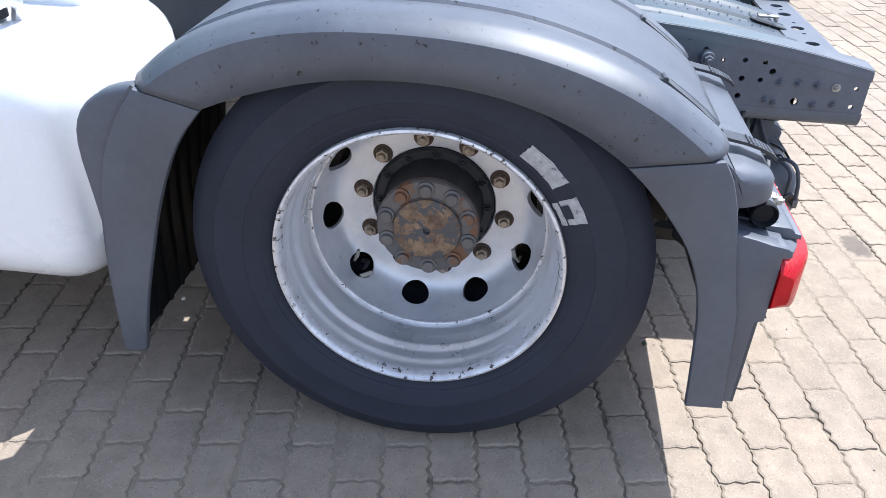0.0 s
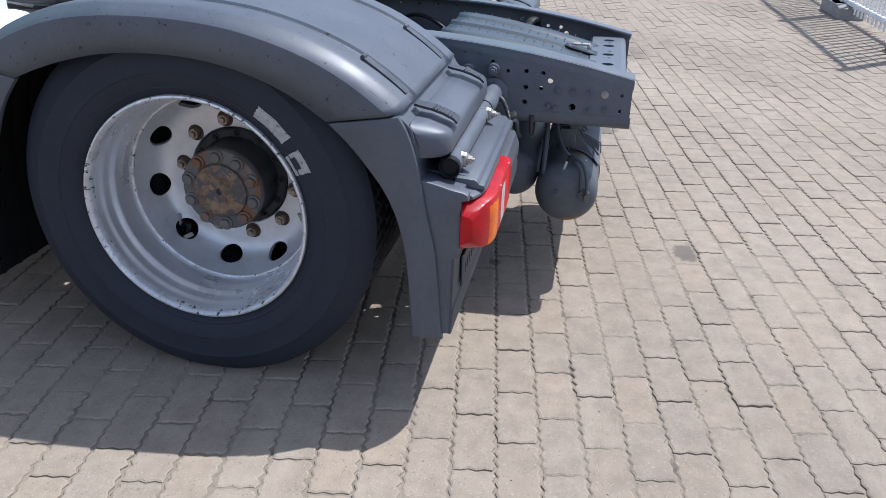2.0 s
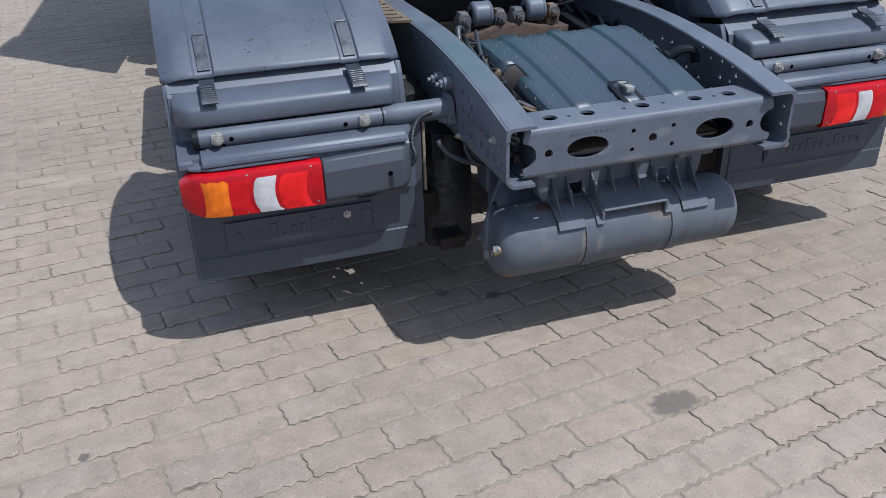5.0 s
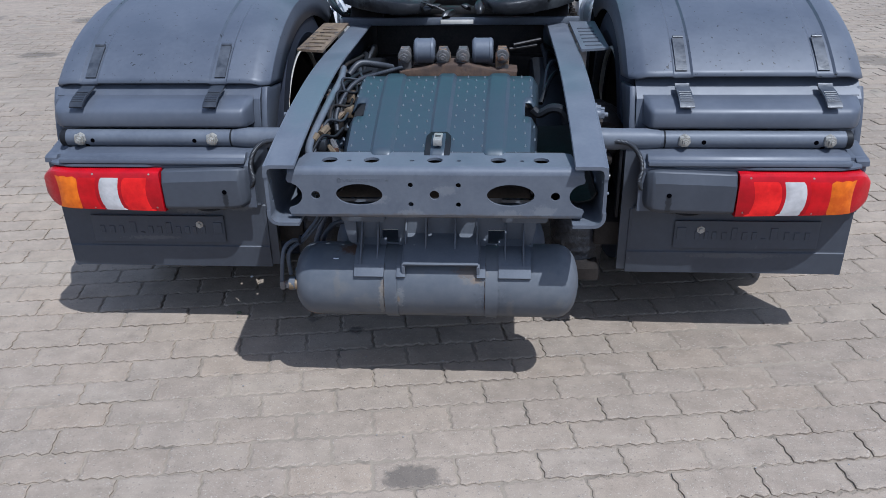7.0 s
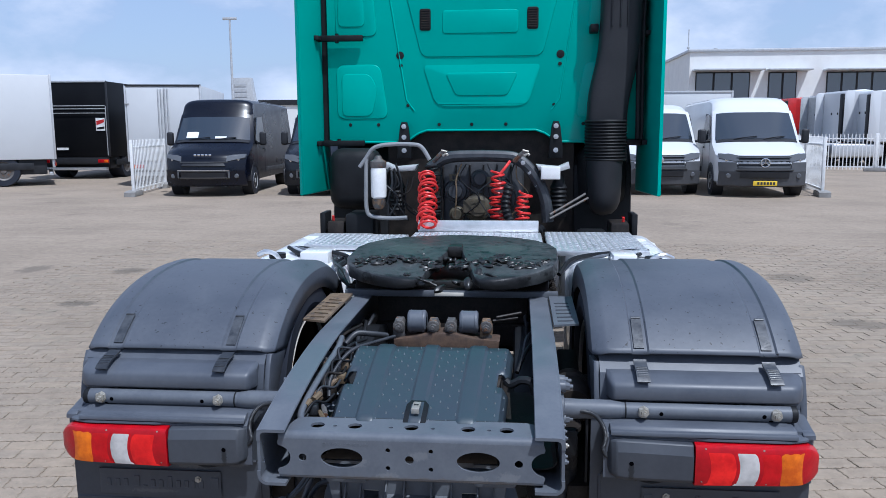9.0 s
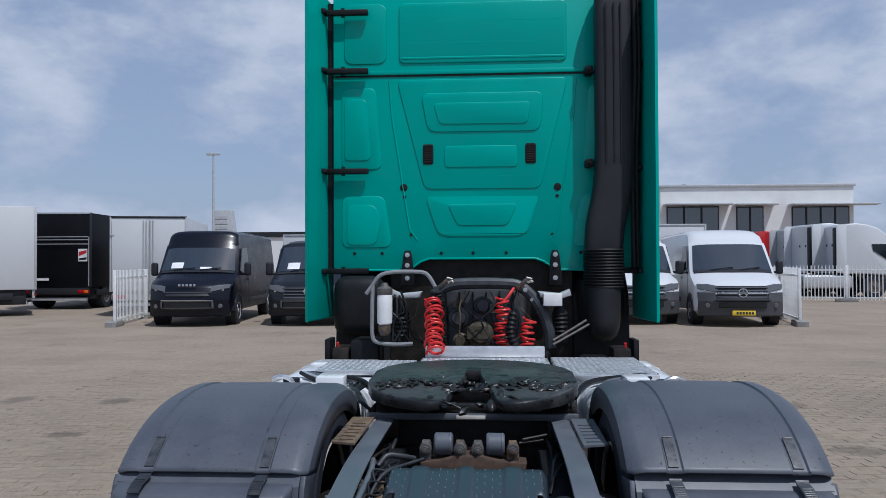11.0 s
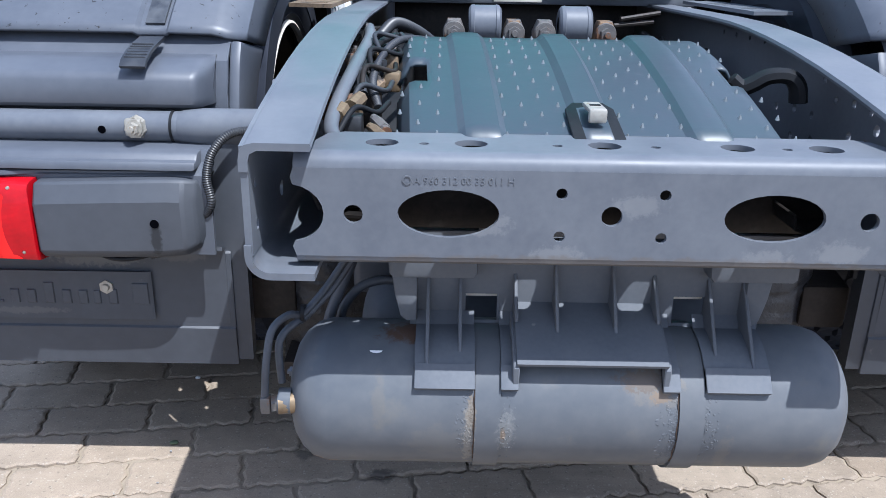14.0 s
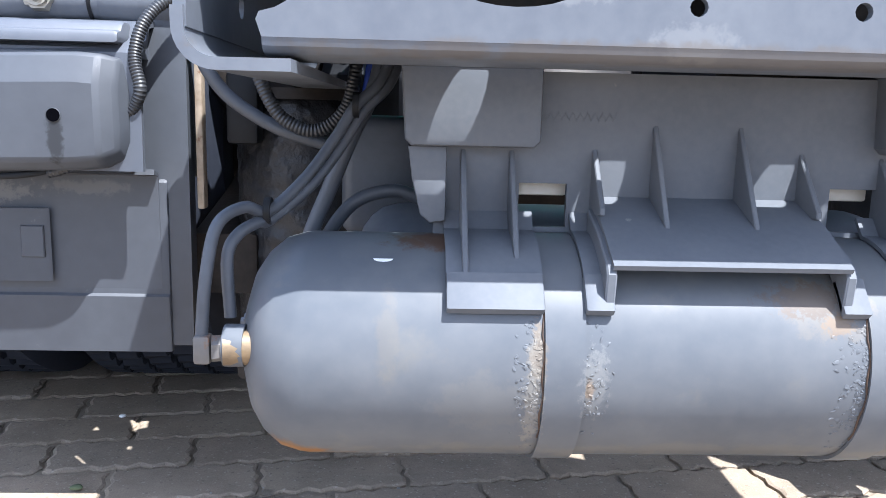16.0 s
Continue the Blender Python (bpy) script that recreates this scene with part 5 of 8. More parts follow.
# ---- air tank under the tail ----
TK_Y, TK_Z, TK_R = 0.159, 0.326, 0.106
bm = bmesh.new()
ends = [(0.0, 0.0), (0.002, 0.02), (0.006, 0.045), (0.014, 0.070), (0.025, 0.087), (0.040, 0.0995), (0.058, 0.1050), (0.066, TK_R)]
prof = [(-0.424 + h, r) for h, r in ends] + [(-0.2, TK_R), (0.0, TK_R), (0.2, TK_R)] + [(0.396 - h, r) for h, r in reversed(ends)]
revolve(bm, prof, (0, TK_Y, TK_Z), "x", 64)
tank = part("air_tank", bm, M_TANK, truck, "grey-painted compressed air tank with rust patches")
for x in (-0.134, 0.148):
    bm = bmesh.new()
    a0, a1, n = radians(-20), radians(262), 44
    f = [[bm.verts.new((x + dx, TK_Y + (TK_R + h) * math.sin(a0 + (a1 - a0) * k / n - radians(180)), TK_Z + (TK_R + h) * math.cos(a0 + (a1 - a0) * k / n - radians(180))))
          for dx, h in ((-.0175, .0005), (-.0175, .0035), (.0175, .0035), (.0175, .0005))] for k in range(n + 1)]
    for p, q in zip(f, f[1:]):
        for k in range(4):
            bm.faces.new((p[k], p[(k + 1) % 4], q[(k + 1) % 4], q[k]))
    bm.faces.new(f[0]), bm.faces.new(f[-1])
    part("tank_strap", bm, M_TANK, tank, "grey steel tank strap")
    bm = bmesh.new()       # cracked paint seam along the strap
    pts = [(x - .0185 + .0012 * math.sin(k * 1.7), TK_Y + (TK_R + .0008) * math.sin(a), TK_Z + (TK_R + .0008) * math.cos(a)) for k, a in enumerate([radians(-125 + 5.5 * j) for j in range(17)])]
    tube(bm, pts, .0009, 5)
    part("paint_crack", bm, M_RUSTD, tank)
    bm = bmesh.new()       # lifted flakes of paint beside the strap
    for k in range(230):
        a = radians(random.gauss(-92, 17))
        side = random.choice((-1, -1, 1))
        u = x + side * (.018 + abs(random.gauss(0, .011)))
        m = pose(u, TK_Y + TK_R * math.sin(a), TK_Z + TK_R * math.cos(a), math.degrees(-a) + random.uniform(-9, 9), random.uniform(-9, 9)) @ Matrix.Rotation(random.uniform(0, 3), 4, "Z") @ Matrix.Diagonal((random.uniform(.0006, .0022), random.uniform(.0008, .0036), random.uniform(.0003, .0007), 1))
        n0 = len(bm.verts)
        bmesh.ops.create_icosphere(bm, subdivisions=1, radius=1, matrix=m)
        bm.verts.ensure_lookup_table()
        for v in bm.verts[n0:]:
            v.co += Vector((random.uniform(-.0005, .0005), random.uniform(-.0002, .0002), random.uniform(-.0005, .0005)))
    part("lifted_paint", bm, M_TANK, tank, "flaking grey paint")["kind"] = "stuff"
bm = bmesh.new()
cyl(bm, (-0.412, 0.098, 0.338), (-0.430, 0.098, 0.338), .019, seg=20)
part("boss", bm, M_TANK, tank)
bm = bmesh.new()
cyl(bm, (-0.402, 0.098, 0.337), (-0.431, 0.092, 0.337), .0165, .0155, seg=14)
part("brass_collar", bm, M_BRASS, tank, "worn brass fitting")
bm = bmesh.new()
cyl(bm, (-0.430, 0.092, 0.337), (-0.440, 0.090, 0.337), .012, seg=6)
box(bm, -0.455, -0.440, .082, .098, .324, .350, 0.003)
part("elbow_fitting", bm, M_HUBGREY, tank)
bm = bmesh.new()
cyl(bm, (-0.395, 0.19, 0.335), (-0.424, 0.19, 0.335), .014, seg=12)
bolt(bm, (-0.424, .19, .335), (-1, 0, 0), .009, .008)
part("end_plug", bm, M_GREYC, tank)
bm = bmesh.new()
cyl(bm, (0.02, TK_Y + .03, TK_Z - TK_R + .006), (0.02, TK_Y + .03, TK_Z - TK_R - .006), .012, .010, seg=12)
part("drain_valve", bm, M_GREYC, tank)
bm = bmesh.new()
an = radians(31)
vs = [bm.verts.new((-.291 + .009 * math.cos(t), TK_Y - (TK_R + .0008) * math.sin(an + .04 * math.sin(t)), TK_Z + (TK_R + .0008) * math.cos(an + .04 * math.sin(t)))) for t in [math.pi * k / 6 for k in range(7)]]
bm.faces.new(vs)
part("paint_chip", bm, M_PAPER, tank)

# moulded carrier that hangs the tank from the crossmember
bm = bmesh.new()
wins = [[(x, .440), (x + .046, .440), (x + .046, .482), (x, .482)] for x in (-.165, .137)]
holed(bm, [(-.246, .428), (.264, .428), (.264, .586), (-.246, .586)], wins, "y", .163, .007)
carrier = part("tank_carrier", bm, M_BRACKET, truck, "grey moulded tank carrier with stiffening ribs")
for xa, xb in ((-.282, -.150), (.168, .300)):
    bm = bmesh.new()
    prism(bm, [(xa + .004, .588), (xb, .588), (xb, .522), (xb - .006, .516), (xa + .014, .516), (xa + .008, .522)], "y", .132, .17, .005)
    part("corner_block", bm, M_BRACKET, carrier)
    bm = bmesh.new()
    m = -1 if xa < 0 else 1
    prism(bm, [(m * .271, .516), (m * .235, .516), (m * .235, .446), (m * .250, .444), (m * .259, .452), (m * .267, .485)], "y", .146, .20, .003, 2)
    part("side_web", bm, M_BRACKET, carrier)


def saddle(x0, x1, drop, name):
    """The skirt that lies on the tank's upper front, as a curved shell; drop: how far down it reaches, in degrees."""
    b = bmesh.new()
    pts = [(.166, .452)] + [(TK_Y - (TK_R + .004) * math.sin(radians(a)), TK_Z + (TK_R + .004) * math.cos(radians(a))) for a in range(4, drop + 1, 6)]
    sheet(b, pts, "x", x0, x1, -.004)
    return part(name, b, M_BRACKET, carrier)


saddle(-.236, -.152, 58, "skirt")
saddle(.166, .256, 58, "skirt")
saddle(-.116, -.094, 58, "skirt")
saddle(.108, .130, 58, "skirt")
bm = bmesh.new()
sheet(bm, [(.166, .466), (.140, .457), (.105, .443), (.078, .4285), (.066, .4220), (.0605, .4190)], "x", -.096, .110, -.005)
part("skirt_bridge", bm, M_BRACKET, carrier)
for xa, xb in ((-.236, -.152), (-.117, -.092), (.106, .131), (.166, .256)):
    bm = bmesh.new()
    prism(bm, [(TK_Y - (TK_R + h) * math.sin(radians(a)), TK_Z + (TK_R + h) * math.cos(radians(a))) for h, a in ((.003, 42), (.011, 43), (.011, 60), (.003, 61))], "x", xa, xb, .002)
    part("skirt_lip", bm, M_BRACKET, carrier)
for xa, xb in ((-.101, -.092), (.106, .115)):      # wall from the bridge's edge down to the tank
    bm = bmesh.new()
    prism(bm, [(.150, .460), (.105, .4440), (.078, .4295), (.066, .4230), (.0600, .4150)] + [(TK_Y - (TK_R + .003) * math.sin(radians(a)), TK_Z + (TK_R + .003) * math.cos(radians(a))) for a in (61, 50, 38, 26, 14, 6)], "x", xa, xb, .0015, 1)
    part("skirt_step", bm, M_BRACKET, carrier)
for x, zt, yf, zf in ((-.219, .514, .075, .404), (-.173, .514, .085, .404), (-.094, .516, .118, .462), (-.037, .540, .100, .437), (.045, .540, .100, .437), (.106, .516, .118, .462), (.185, .514, .085, .404), (.235, .514, .078, .404)):
    bm = bmesh.new()
    prism(bm, [(.164, zt), (.164, zf - .01), (yf, zf - .004), (yf, zf + .002)], "x", x - .0025, x + .0025, .001, 1)
    part("rib", bm, M_BRACKET, carrier)
for x in (-.165, .137):
    bm = bmesh.new()
    box(bm, x - .004, x + .05, .185, .20, .468, .489, .003)
    part("light_strip", bm, M_CREAM, carrier)
bm = bmesh.new()
sheet(bm, [(-.155 + .0035 * k, .545 + (.004 if k % 2 else -.004)) for k in range(24)], "y", .1624, .1632, .001)
part("moulded_zigzag", bm, M_BRACKET, carrier)
bm = bmesh.new()
revolve(bm, [(-.336 + h * .9, r * .82) for h, r in ends] + [(.310 - h * .9, r * .82) for h, r in reversed(ends)], (0, .350, .353), "x", 40)
part("second_tank", bm, M_GREYC, truck, "second grey air tank behind the carrier")
bm = bmesh.new()
box(bm, -.350, -.240, .345, .44, .40, .540, .014, 3)
part("relay_valve", bm, M_HOSE, truck, "blue-grey painted valve body behind the tank carrier")


# ---- between the rails ----
def cover_z(y):
    return 0.713 + 0.090 * (1 - (1 - min(1, max(0, (y - 0.1) / 0.56))) ** 1.6)


def frame_cover():
    ys = [0.10 + 0.045 * k for k in range(13)]
    xs, bars = [], (-0.165, 0.0, 0.165)
    for x in np.linspace(-0.29, 0.29, 59):
        xs.append(float(x))

    def relief(x):
        d = 0.0
        for b in bars:
            e = abs(x - b)
            if e < 0.030:
                d = max(d, 0.009 * min(1.0, (0.030 - e) / 0.006))
        return d
    bm = bmesh.new()
    rows = []
    for y in ys:
        w = 0.262 + 0.028 * (y - 0.1) / 0.54
        rows.append([bm.verts.new((x / 0.29 * w, y, cover_z(y) + relief(x) - 0.035 * max(0, (abs(x) - 0.268) / 0.022))) for x in xs])
    for a, b in zip(rows, rows[1:]):
        for k in range(len(xs) - 1):
            x, y = xs[k], (a[k].co.y + b[k].co.y) / 2
            if abs(x) > 0.245 and 0.33 < y < 0.42:      # notches in the side edges
                continue
            bm.faces.new((a[k], a[k + 1], b[k + 1], b[k]))
    cover = part("frame_cover", bm, M_COVER, truck, "dark teal plastic frame cover with anti-slip studs", angle=25)
    md = cover.modifiers.new("wall", "SOLIDIFY")
    md.thickness, md.offset = 0.006, -1
    for x0, nc in ((-.262, 3), (-.118, 4), (.040, 4), (.208, 3)):
        for q in range(nc * 13):
            x, y = x0 + .026 * (q % nc), .130 + .066 * (q // nc) + (.033 if q % nc % 2 else 0)
            if y > .63 or (abs(x) > 0.225 and 0.30 < y < 0.45):
                continue
            b = bmesh.new()
            cyl(b, (x, y, cover_z(y) - .001), (x, y - .001, cover_z(y) + .0055), .0034, .0009, seg=7)
            part("stud", b, M_STUD, cover)
    b = bmesh.new()
    prism(b, [(-.034, .1), (.034, .1), (.034, .2), (.022, .222), (-.022, .222), (-.034, .2)], "z", .735, .7405, .002)
    for v in b.verts:
        v.co.z += cover_z(v.co.y) - cover_z(.175)
    part("latch_recess", b, M_BLACK, cover)
    b = bmesh.new()
    box(b, -.012, .012, .140, .194, .750, .757, .003)
    box(b, -.012, .012, .132, .142, .738, .757, .003)
    part("latch", b, M_ZINC, cover, "worn metal latch")
    b = bmesh.new()
    box(b, -.007, .007, .158, .166, .7572, .7582)
    part("latch_slot", b, M_BLACK, cover)


frame_cover()


def link_bushings():
    b = bmesh.new()
    prism(b, [(-.20, .66), (.22, .66), (.23, .735), (.12, .745), (.05, .762), (-.05, .762), (-.12, .745), (-.20, .735)], "y", .99, 1.10, .01)
    link = part("axle_link", b, M_RUSTD, truck, "rusty axle link with rubber bushings")
    for x, c in ((-.108, 1), (.104, -1)):
        b = bmesh.new()
        revolve(b, [(x - .038, .020), (x - .038, .038), (x - .033, .045), (x - .026, .047), (x - .024, .0455), (x + .024, .0455), (x + .026, .047), (x + .033, .045), (x + .038, .038), (x + .038, .020)], (0, 1.045, .798), "x", 32)
        part("bushing", b, M_GREYC, link, "grey rubber bushing")
        for dx in ((-.072, .068) if x < 0 else (-.072, .070)):
            b = bmesh.new()
            prism(b, [(x + dx - .024, .735), (x + dx + .024, .735), (x + dx + .026, .786), (x + dx + .015, .812), (x + dx - .015, .812), (x + dx - .026, .786)], "y", 1.015, 1.07, .008)
            part("clevis", b, M_RUST if dx > 0 else M_HUBGREY, link)
            b = bmesh.new()
            cyl(b, (x + dx, 1.017, .783), (x + dx, 1.009, .783), .026, .024, seg=20)
            bolt(b, (x + dx, 1.010, .783), (0, -1, 0), .0165, .020)
            part("clevis_bolt", b, M_HUBGREY, link)
    for x in (.20, .215):
        b = bmesh.new()
        tube(b, [(x, 1.06, .80 + (x - .2)), (x + .10, 1.09, .808 + (x - .2) * 1.4)], .006, 8)
        part("split_pin", b, M_DIRTY, link)


link_bushings()


def hoses():
    def run(name, pts, r, m, label="", ribbed=False, n=8):
        b = bmesh.new()
        if ribbed:
            corrugated(b, spline(pts, 6), r, .0021, r * .13, 14)
        else:
            tube(b, spline(pts, n), r, 14)
        return part(name, b, m, truck, label)

    # beside the cover, along the left rail
    run("air_hose", [(-.30, .10, .70), (-.345, .13, .715), (-.355, .22, .735), (-.345, .40, .775), (-.34, .60, .80), (-.35, .72, .81)], .0105, M_GREYC, "grey air pipe along the frame rail")
    run("air_hose", [(-.31, .34, .74), (-.335, .42, .765), (-.325, .55, .79), (-.30, .66, .80), (-.27, .78, .79)], .0065, M_BLACK, "black air hose")
    run("cable_loom", [(-.30, .30, .725), (-.315, .38, .755), (-.305, .50, .785), (-.28, .60, .80), (-.24, .72, .79), (-.18, .9, .77)], .0062, M_SLEEVE, "black cable loom", True)
    run("cable_loom", [(-.325, .66, .80), (-.30, .74, .82), (-.26, .82, .80), (-.22, .95, .76)], .010, M_SLEEVE, "dark cable sleeve", True)
    run("brake_line", [(-.37, .62, .79), (-.36, .8, .80), (-.33, 1.0, .79)], .006, M_DIRTY)
    for y, z in ((.30, .735), (.50, .775), (.70, .80)):
        b = bmesh.new()
        box(b, -.385, -.335, y - .016, y + .016, z - .03, z + .01, .006)
        bolt(b, (-.355, y, z + .010), (0, 0, 1), .008, .008)
        part("hose_clip", b, M_HUBGREY, truck)
    b = bmesh.new()
    box(b, -.375, -.305, .36, .44, .68, .735, .008)
    part("valve_block", b, M_DIRTY, truck, "dark air valve block")
    for p, q in (((-.335, .24, .735), (-.325, .28, .742)), ((-.31, .10, .70), (-.275, .10, .695)), ((-.35, .20, .728), (-.345, .23, .735))):
        b = bmesh.new()
        cyl(b, p, q, .0115, seg=8)
        part("hose_fitting", b, M_BRASS, truck, "brass hose fitting")
    dusty = random.Random(5)
    for k in range(16):      # dusty couplings and connectors between pipe and cover
        x, y = dusty.uniform(-.345, -.285), .12 + .034 * k + dusty.uniform(-.01, .01)
        z = .690 + .10 * min(1, (y - .1) / .5) + dusty.uniform(-.015, .015)
        b = bmesh.new()
        if k % 3 == 0:
            box(b, x - .014, x + .014, y - .018, y + .018, z - .020, z + .012, .004)
        else:
            d = Vector((dusty.uniform(-.5, .5), 1, dusty.uniform(-.3, .6))).normalized() * .020
            p = Vector((x, y, z))
            cyl(b, p - d, p + d, .0085, seg=6)
            cyl(b, p + d, p + d * 1.7, .0060, seg=10)
            cyl(b, p - d * 1.6, p - d, .0068, seg=10)
        part("hose_fitting", b, (M_RUSTT, M_BRASS, M_HUBGREY, M_SLEEVE)[k % 4], truck, "dusty air line fitting")
    for k in range(5):
        y = .16 + .09 * k
        z = .70 + .10 * min(1, (y - .1) / .5)
        run("small_line", [(-.345 + .008 * k, y, z), (-.325, y + .05, z + .028), (-.298 + .006 * k, y + .09, z + .015), (-.285, y + .15, z + .02)], .0042, (M_BLACK, M_SLEEVE, M_DIRTY)[k % 3])
    b = bmesh.new()
    sheet(b, [(-.372, .655), (-.362, .628), (-.34, .618), (-.285, .616), (-.262, .624), (-.256, .65)], "y", .10, .46, -.004)
    part("loom_tray", b, M_DIRTY, truck, "dirty dark tray under the hoses", angle=30)
    # added sheet that closes this gap to the sun, keeping the ground shaded
    b = bmesh.new()
    sheet(b, [(.415, .640), (.405, .622), (.385, .615), (.27, .613), (.25, .622), (.246, .64)], "y", .06, .78, .004)
    part("loom_tray", b, M_DIRTY, truck, "dark tray added beside the frame cover to stop sunlight", angle=30)
    # hooked bracket that holds the cover's edge
    b = bmesh.new()
    tube(b, spline([(.262, .395, .764), (.278, .390, .752), (.292, .385, .758), (.312, .378, .772), (.338, .370, .774), (.352, .366, .760), (.356, .364, .735)], 5), .013, 8)
    for v in b.verts:
        v.co.y = .38 + (v.co.y - .38) * 1.5
    part("cover_bracket", b, M_BLACK, truck, "black hooked bracket beside the frame cover")
    # left of the air tank
    run("tank_hose", [(-0.449, 0.09, 0.346), (-0.4444, 0.094, 0.4019), (-0.4368, 0.108, 0.4445), (-0.4177, 0.13, 0.4577), (-0.3998, 0.15, 0.4523), (-0.3705, 0.18, 0.4797), (-0.344, 0.2, 0.517), (-0.3231, 0.21, 0.5511), (-0.2976, 0.22, 0.5788), (-0.28, 0.24, 0.64)], .0056, M_HOSE, "dark grey air hose to the tank fitting")
    run("tank_hose", [(-0.428, 0.112, 0.36), (-0.4305, 0.115, 0.4134), (-0.4227, 0.125, 0.4335), (-0.4074, 0.14, 0.4428), (-0.3984, 0.155, 0.4437), (-0.363, 0.185, 0.4754), (-0.3361, 0.205, 0.5128), (-0.315, 0.215, 0.547), (-0.2892, 0.225, 0.577), (-0.271, 0.25, 0.64)], .0056, M_HOSE, "dark grey air hose to the tank fitting")
    run("tank_hose", [(-.380, .24, .385), (-.372, .24, .418), (-.351, .24, .469), (-.329, .24, .522), (-.305, .245, .575), (-.292, .25, .65)], .0085, M_HOSE, "thick dark hose")
    run("tank_hose", [(-.362, .26, .385), (-.355, .26, .415), (-.328, .26, .449), (-.292, .26, .462), (-.264, .26, .457), (-.23, .26, .44)], .0075, M_HOSE, "dark hose behind the tank")
    run("cable_sleeve", [(-.436, .29, .60), (-.431, .29, .573), (-.410, .29, .537), (-.373, .29, .523), (-.342, .29, .545), (-.330, .29, .587), (-.326, .29, .65)], .0068, M_SLEEVE, "black corrugated sleeve", True)
    run("air_hose", [(-.505, .335, .60), (-.497, .33, .585), (-.472, .33, .555), (-.421, .33, .524), (-.36, .33, .505)], .0078, M_HOSE, "dark grey air hose")
    run("blue_air_line", [(-.325, .30, .540), (-.318, .30, .575), (-.306, .30, .66)], .004, M_BLUE, "blue plastic air line")
    for x, y, z in ((-0.3998, 0.15, 0.4523), (-0.3231, 0.21, 0.5511)):
        b = bmesh.new()
        revolve(b, [(x - .003, .013), (x + .003, .013), (x + .003, .010), (x - .003, .010)], (0, y, z), "x", 14, close=True)
        part("cable_tie", b, M_BLACK, truck)
    # behind the tail lamp housings
    for s in (-1, 1):
        run("lamp_cable", [(s * .66, .37, .48), (s * .69, .335, .468), (s * .74, .33, .463), (s * .80, .36, .47)], .004, M_BLACK)
        run("cable_sleeve", [(s * .645, .345, .485), (s * .665, .338, .472), (s * .685, .338, .466)], .0055, M_SLEEVE, "black corrugated sleeve", True)


hoses()


def air_bellows(s):
    b = bmesh.new()
    cx, cy = s * .424, .540
    prof = []
    for k in range(110):
        z = .18 + .385 * k / 109
        prof.append((z, .086 - .010 * max(0, (z - .53) / .035) ** 2))
    revolve(b, [(.178, .0)] + prof + [(.570, .07), (.570, 0)], (cx, cy, 0), "z", 120)
    for v in b.verts:      # wrinkles and torn flakes of the cover
        d = Vector((v.co.x - cx, v.co.y - cy, 0))
        if d.length > .05:
            q = Vector((v.co.x * 22, v.co.y * 22, v.co.z * 60))
            h = .0022 * noise.noise(q) + .0014 * (1 if noise.noise(v.co * 24 + Vector((9, 2, 4))) > .22 else 0) + .0012 * (1 if noise.noise(v.co * 55 + Vector((1, 7, 4))) > .30 else 0)
            v.co += d.normalized() * h
    bel = part("air_spring", b, M_RUBBER, truck, "wrinkled torn black rubber air spring", angle=60)
    b = bmesh.new()
    revolve(b, [(.558, 0), (.558, .098), (.572, .098), (.572, 0)], (cx, cy, 0), "z", 32)
    part("top_plate", b, M_DIRTY, bel)
    b = bmesh.new()
    prism(b, [(.40, .20), (.60, .20), (.95, .36), (1.0, .42), (.9, .42), (.62, .26), (.40, .24)], "x", s * .40, s * .49, .01)
    part("spring_arm", b, M_DIRTY, bel)
    b = bmesh.new()
    box(b, s * .533, s * .524, .402, .420, .42, .655, .002)
    part("edge_strip", b, M_STRIP if s < 0 else M_BLACK, bel, "cream-painted metal edge strip")
    b = bmesh.new()
    box(b, s * .50, s * .46, .42, .46, .50, .59, .006)
    part("cast_bracket", b, M_BLACK, bel)


for s in (-1, 1):
    air_bellows(s)
    # added drum and arm: they block sun leaking between mudguard and frame
    bm = bmesh.new()
    revolve(bm, [(.62, 0), (.62, .06), (.64, .075), (.74, .078), (.75, .088), (.765, .088), (.775, .078), (.86, .07), (.88, .04), (.92, .03), (.92, 0)], (s * .50, 0, .60), "y", 28)
    part("brake_chamber", bm, M_DIRTY, truck, "dark drum added beside the frame to stop stray sunlight")
    bm = bmesh.new()
    prism(bm, [(.46, .30), (.70, .34), (1.0, .42), (1.3, .55), (1.3, .62), (.95, .50), (.66, .42), (.46, .38)], "x", s * .47, s * .56, .01)
    part("spring_carrier", bm, M_DIRTY, truck, "dark arm added to stop stray sunlight")


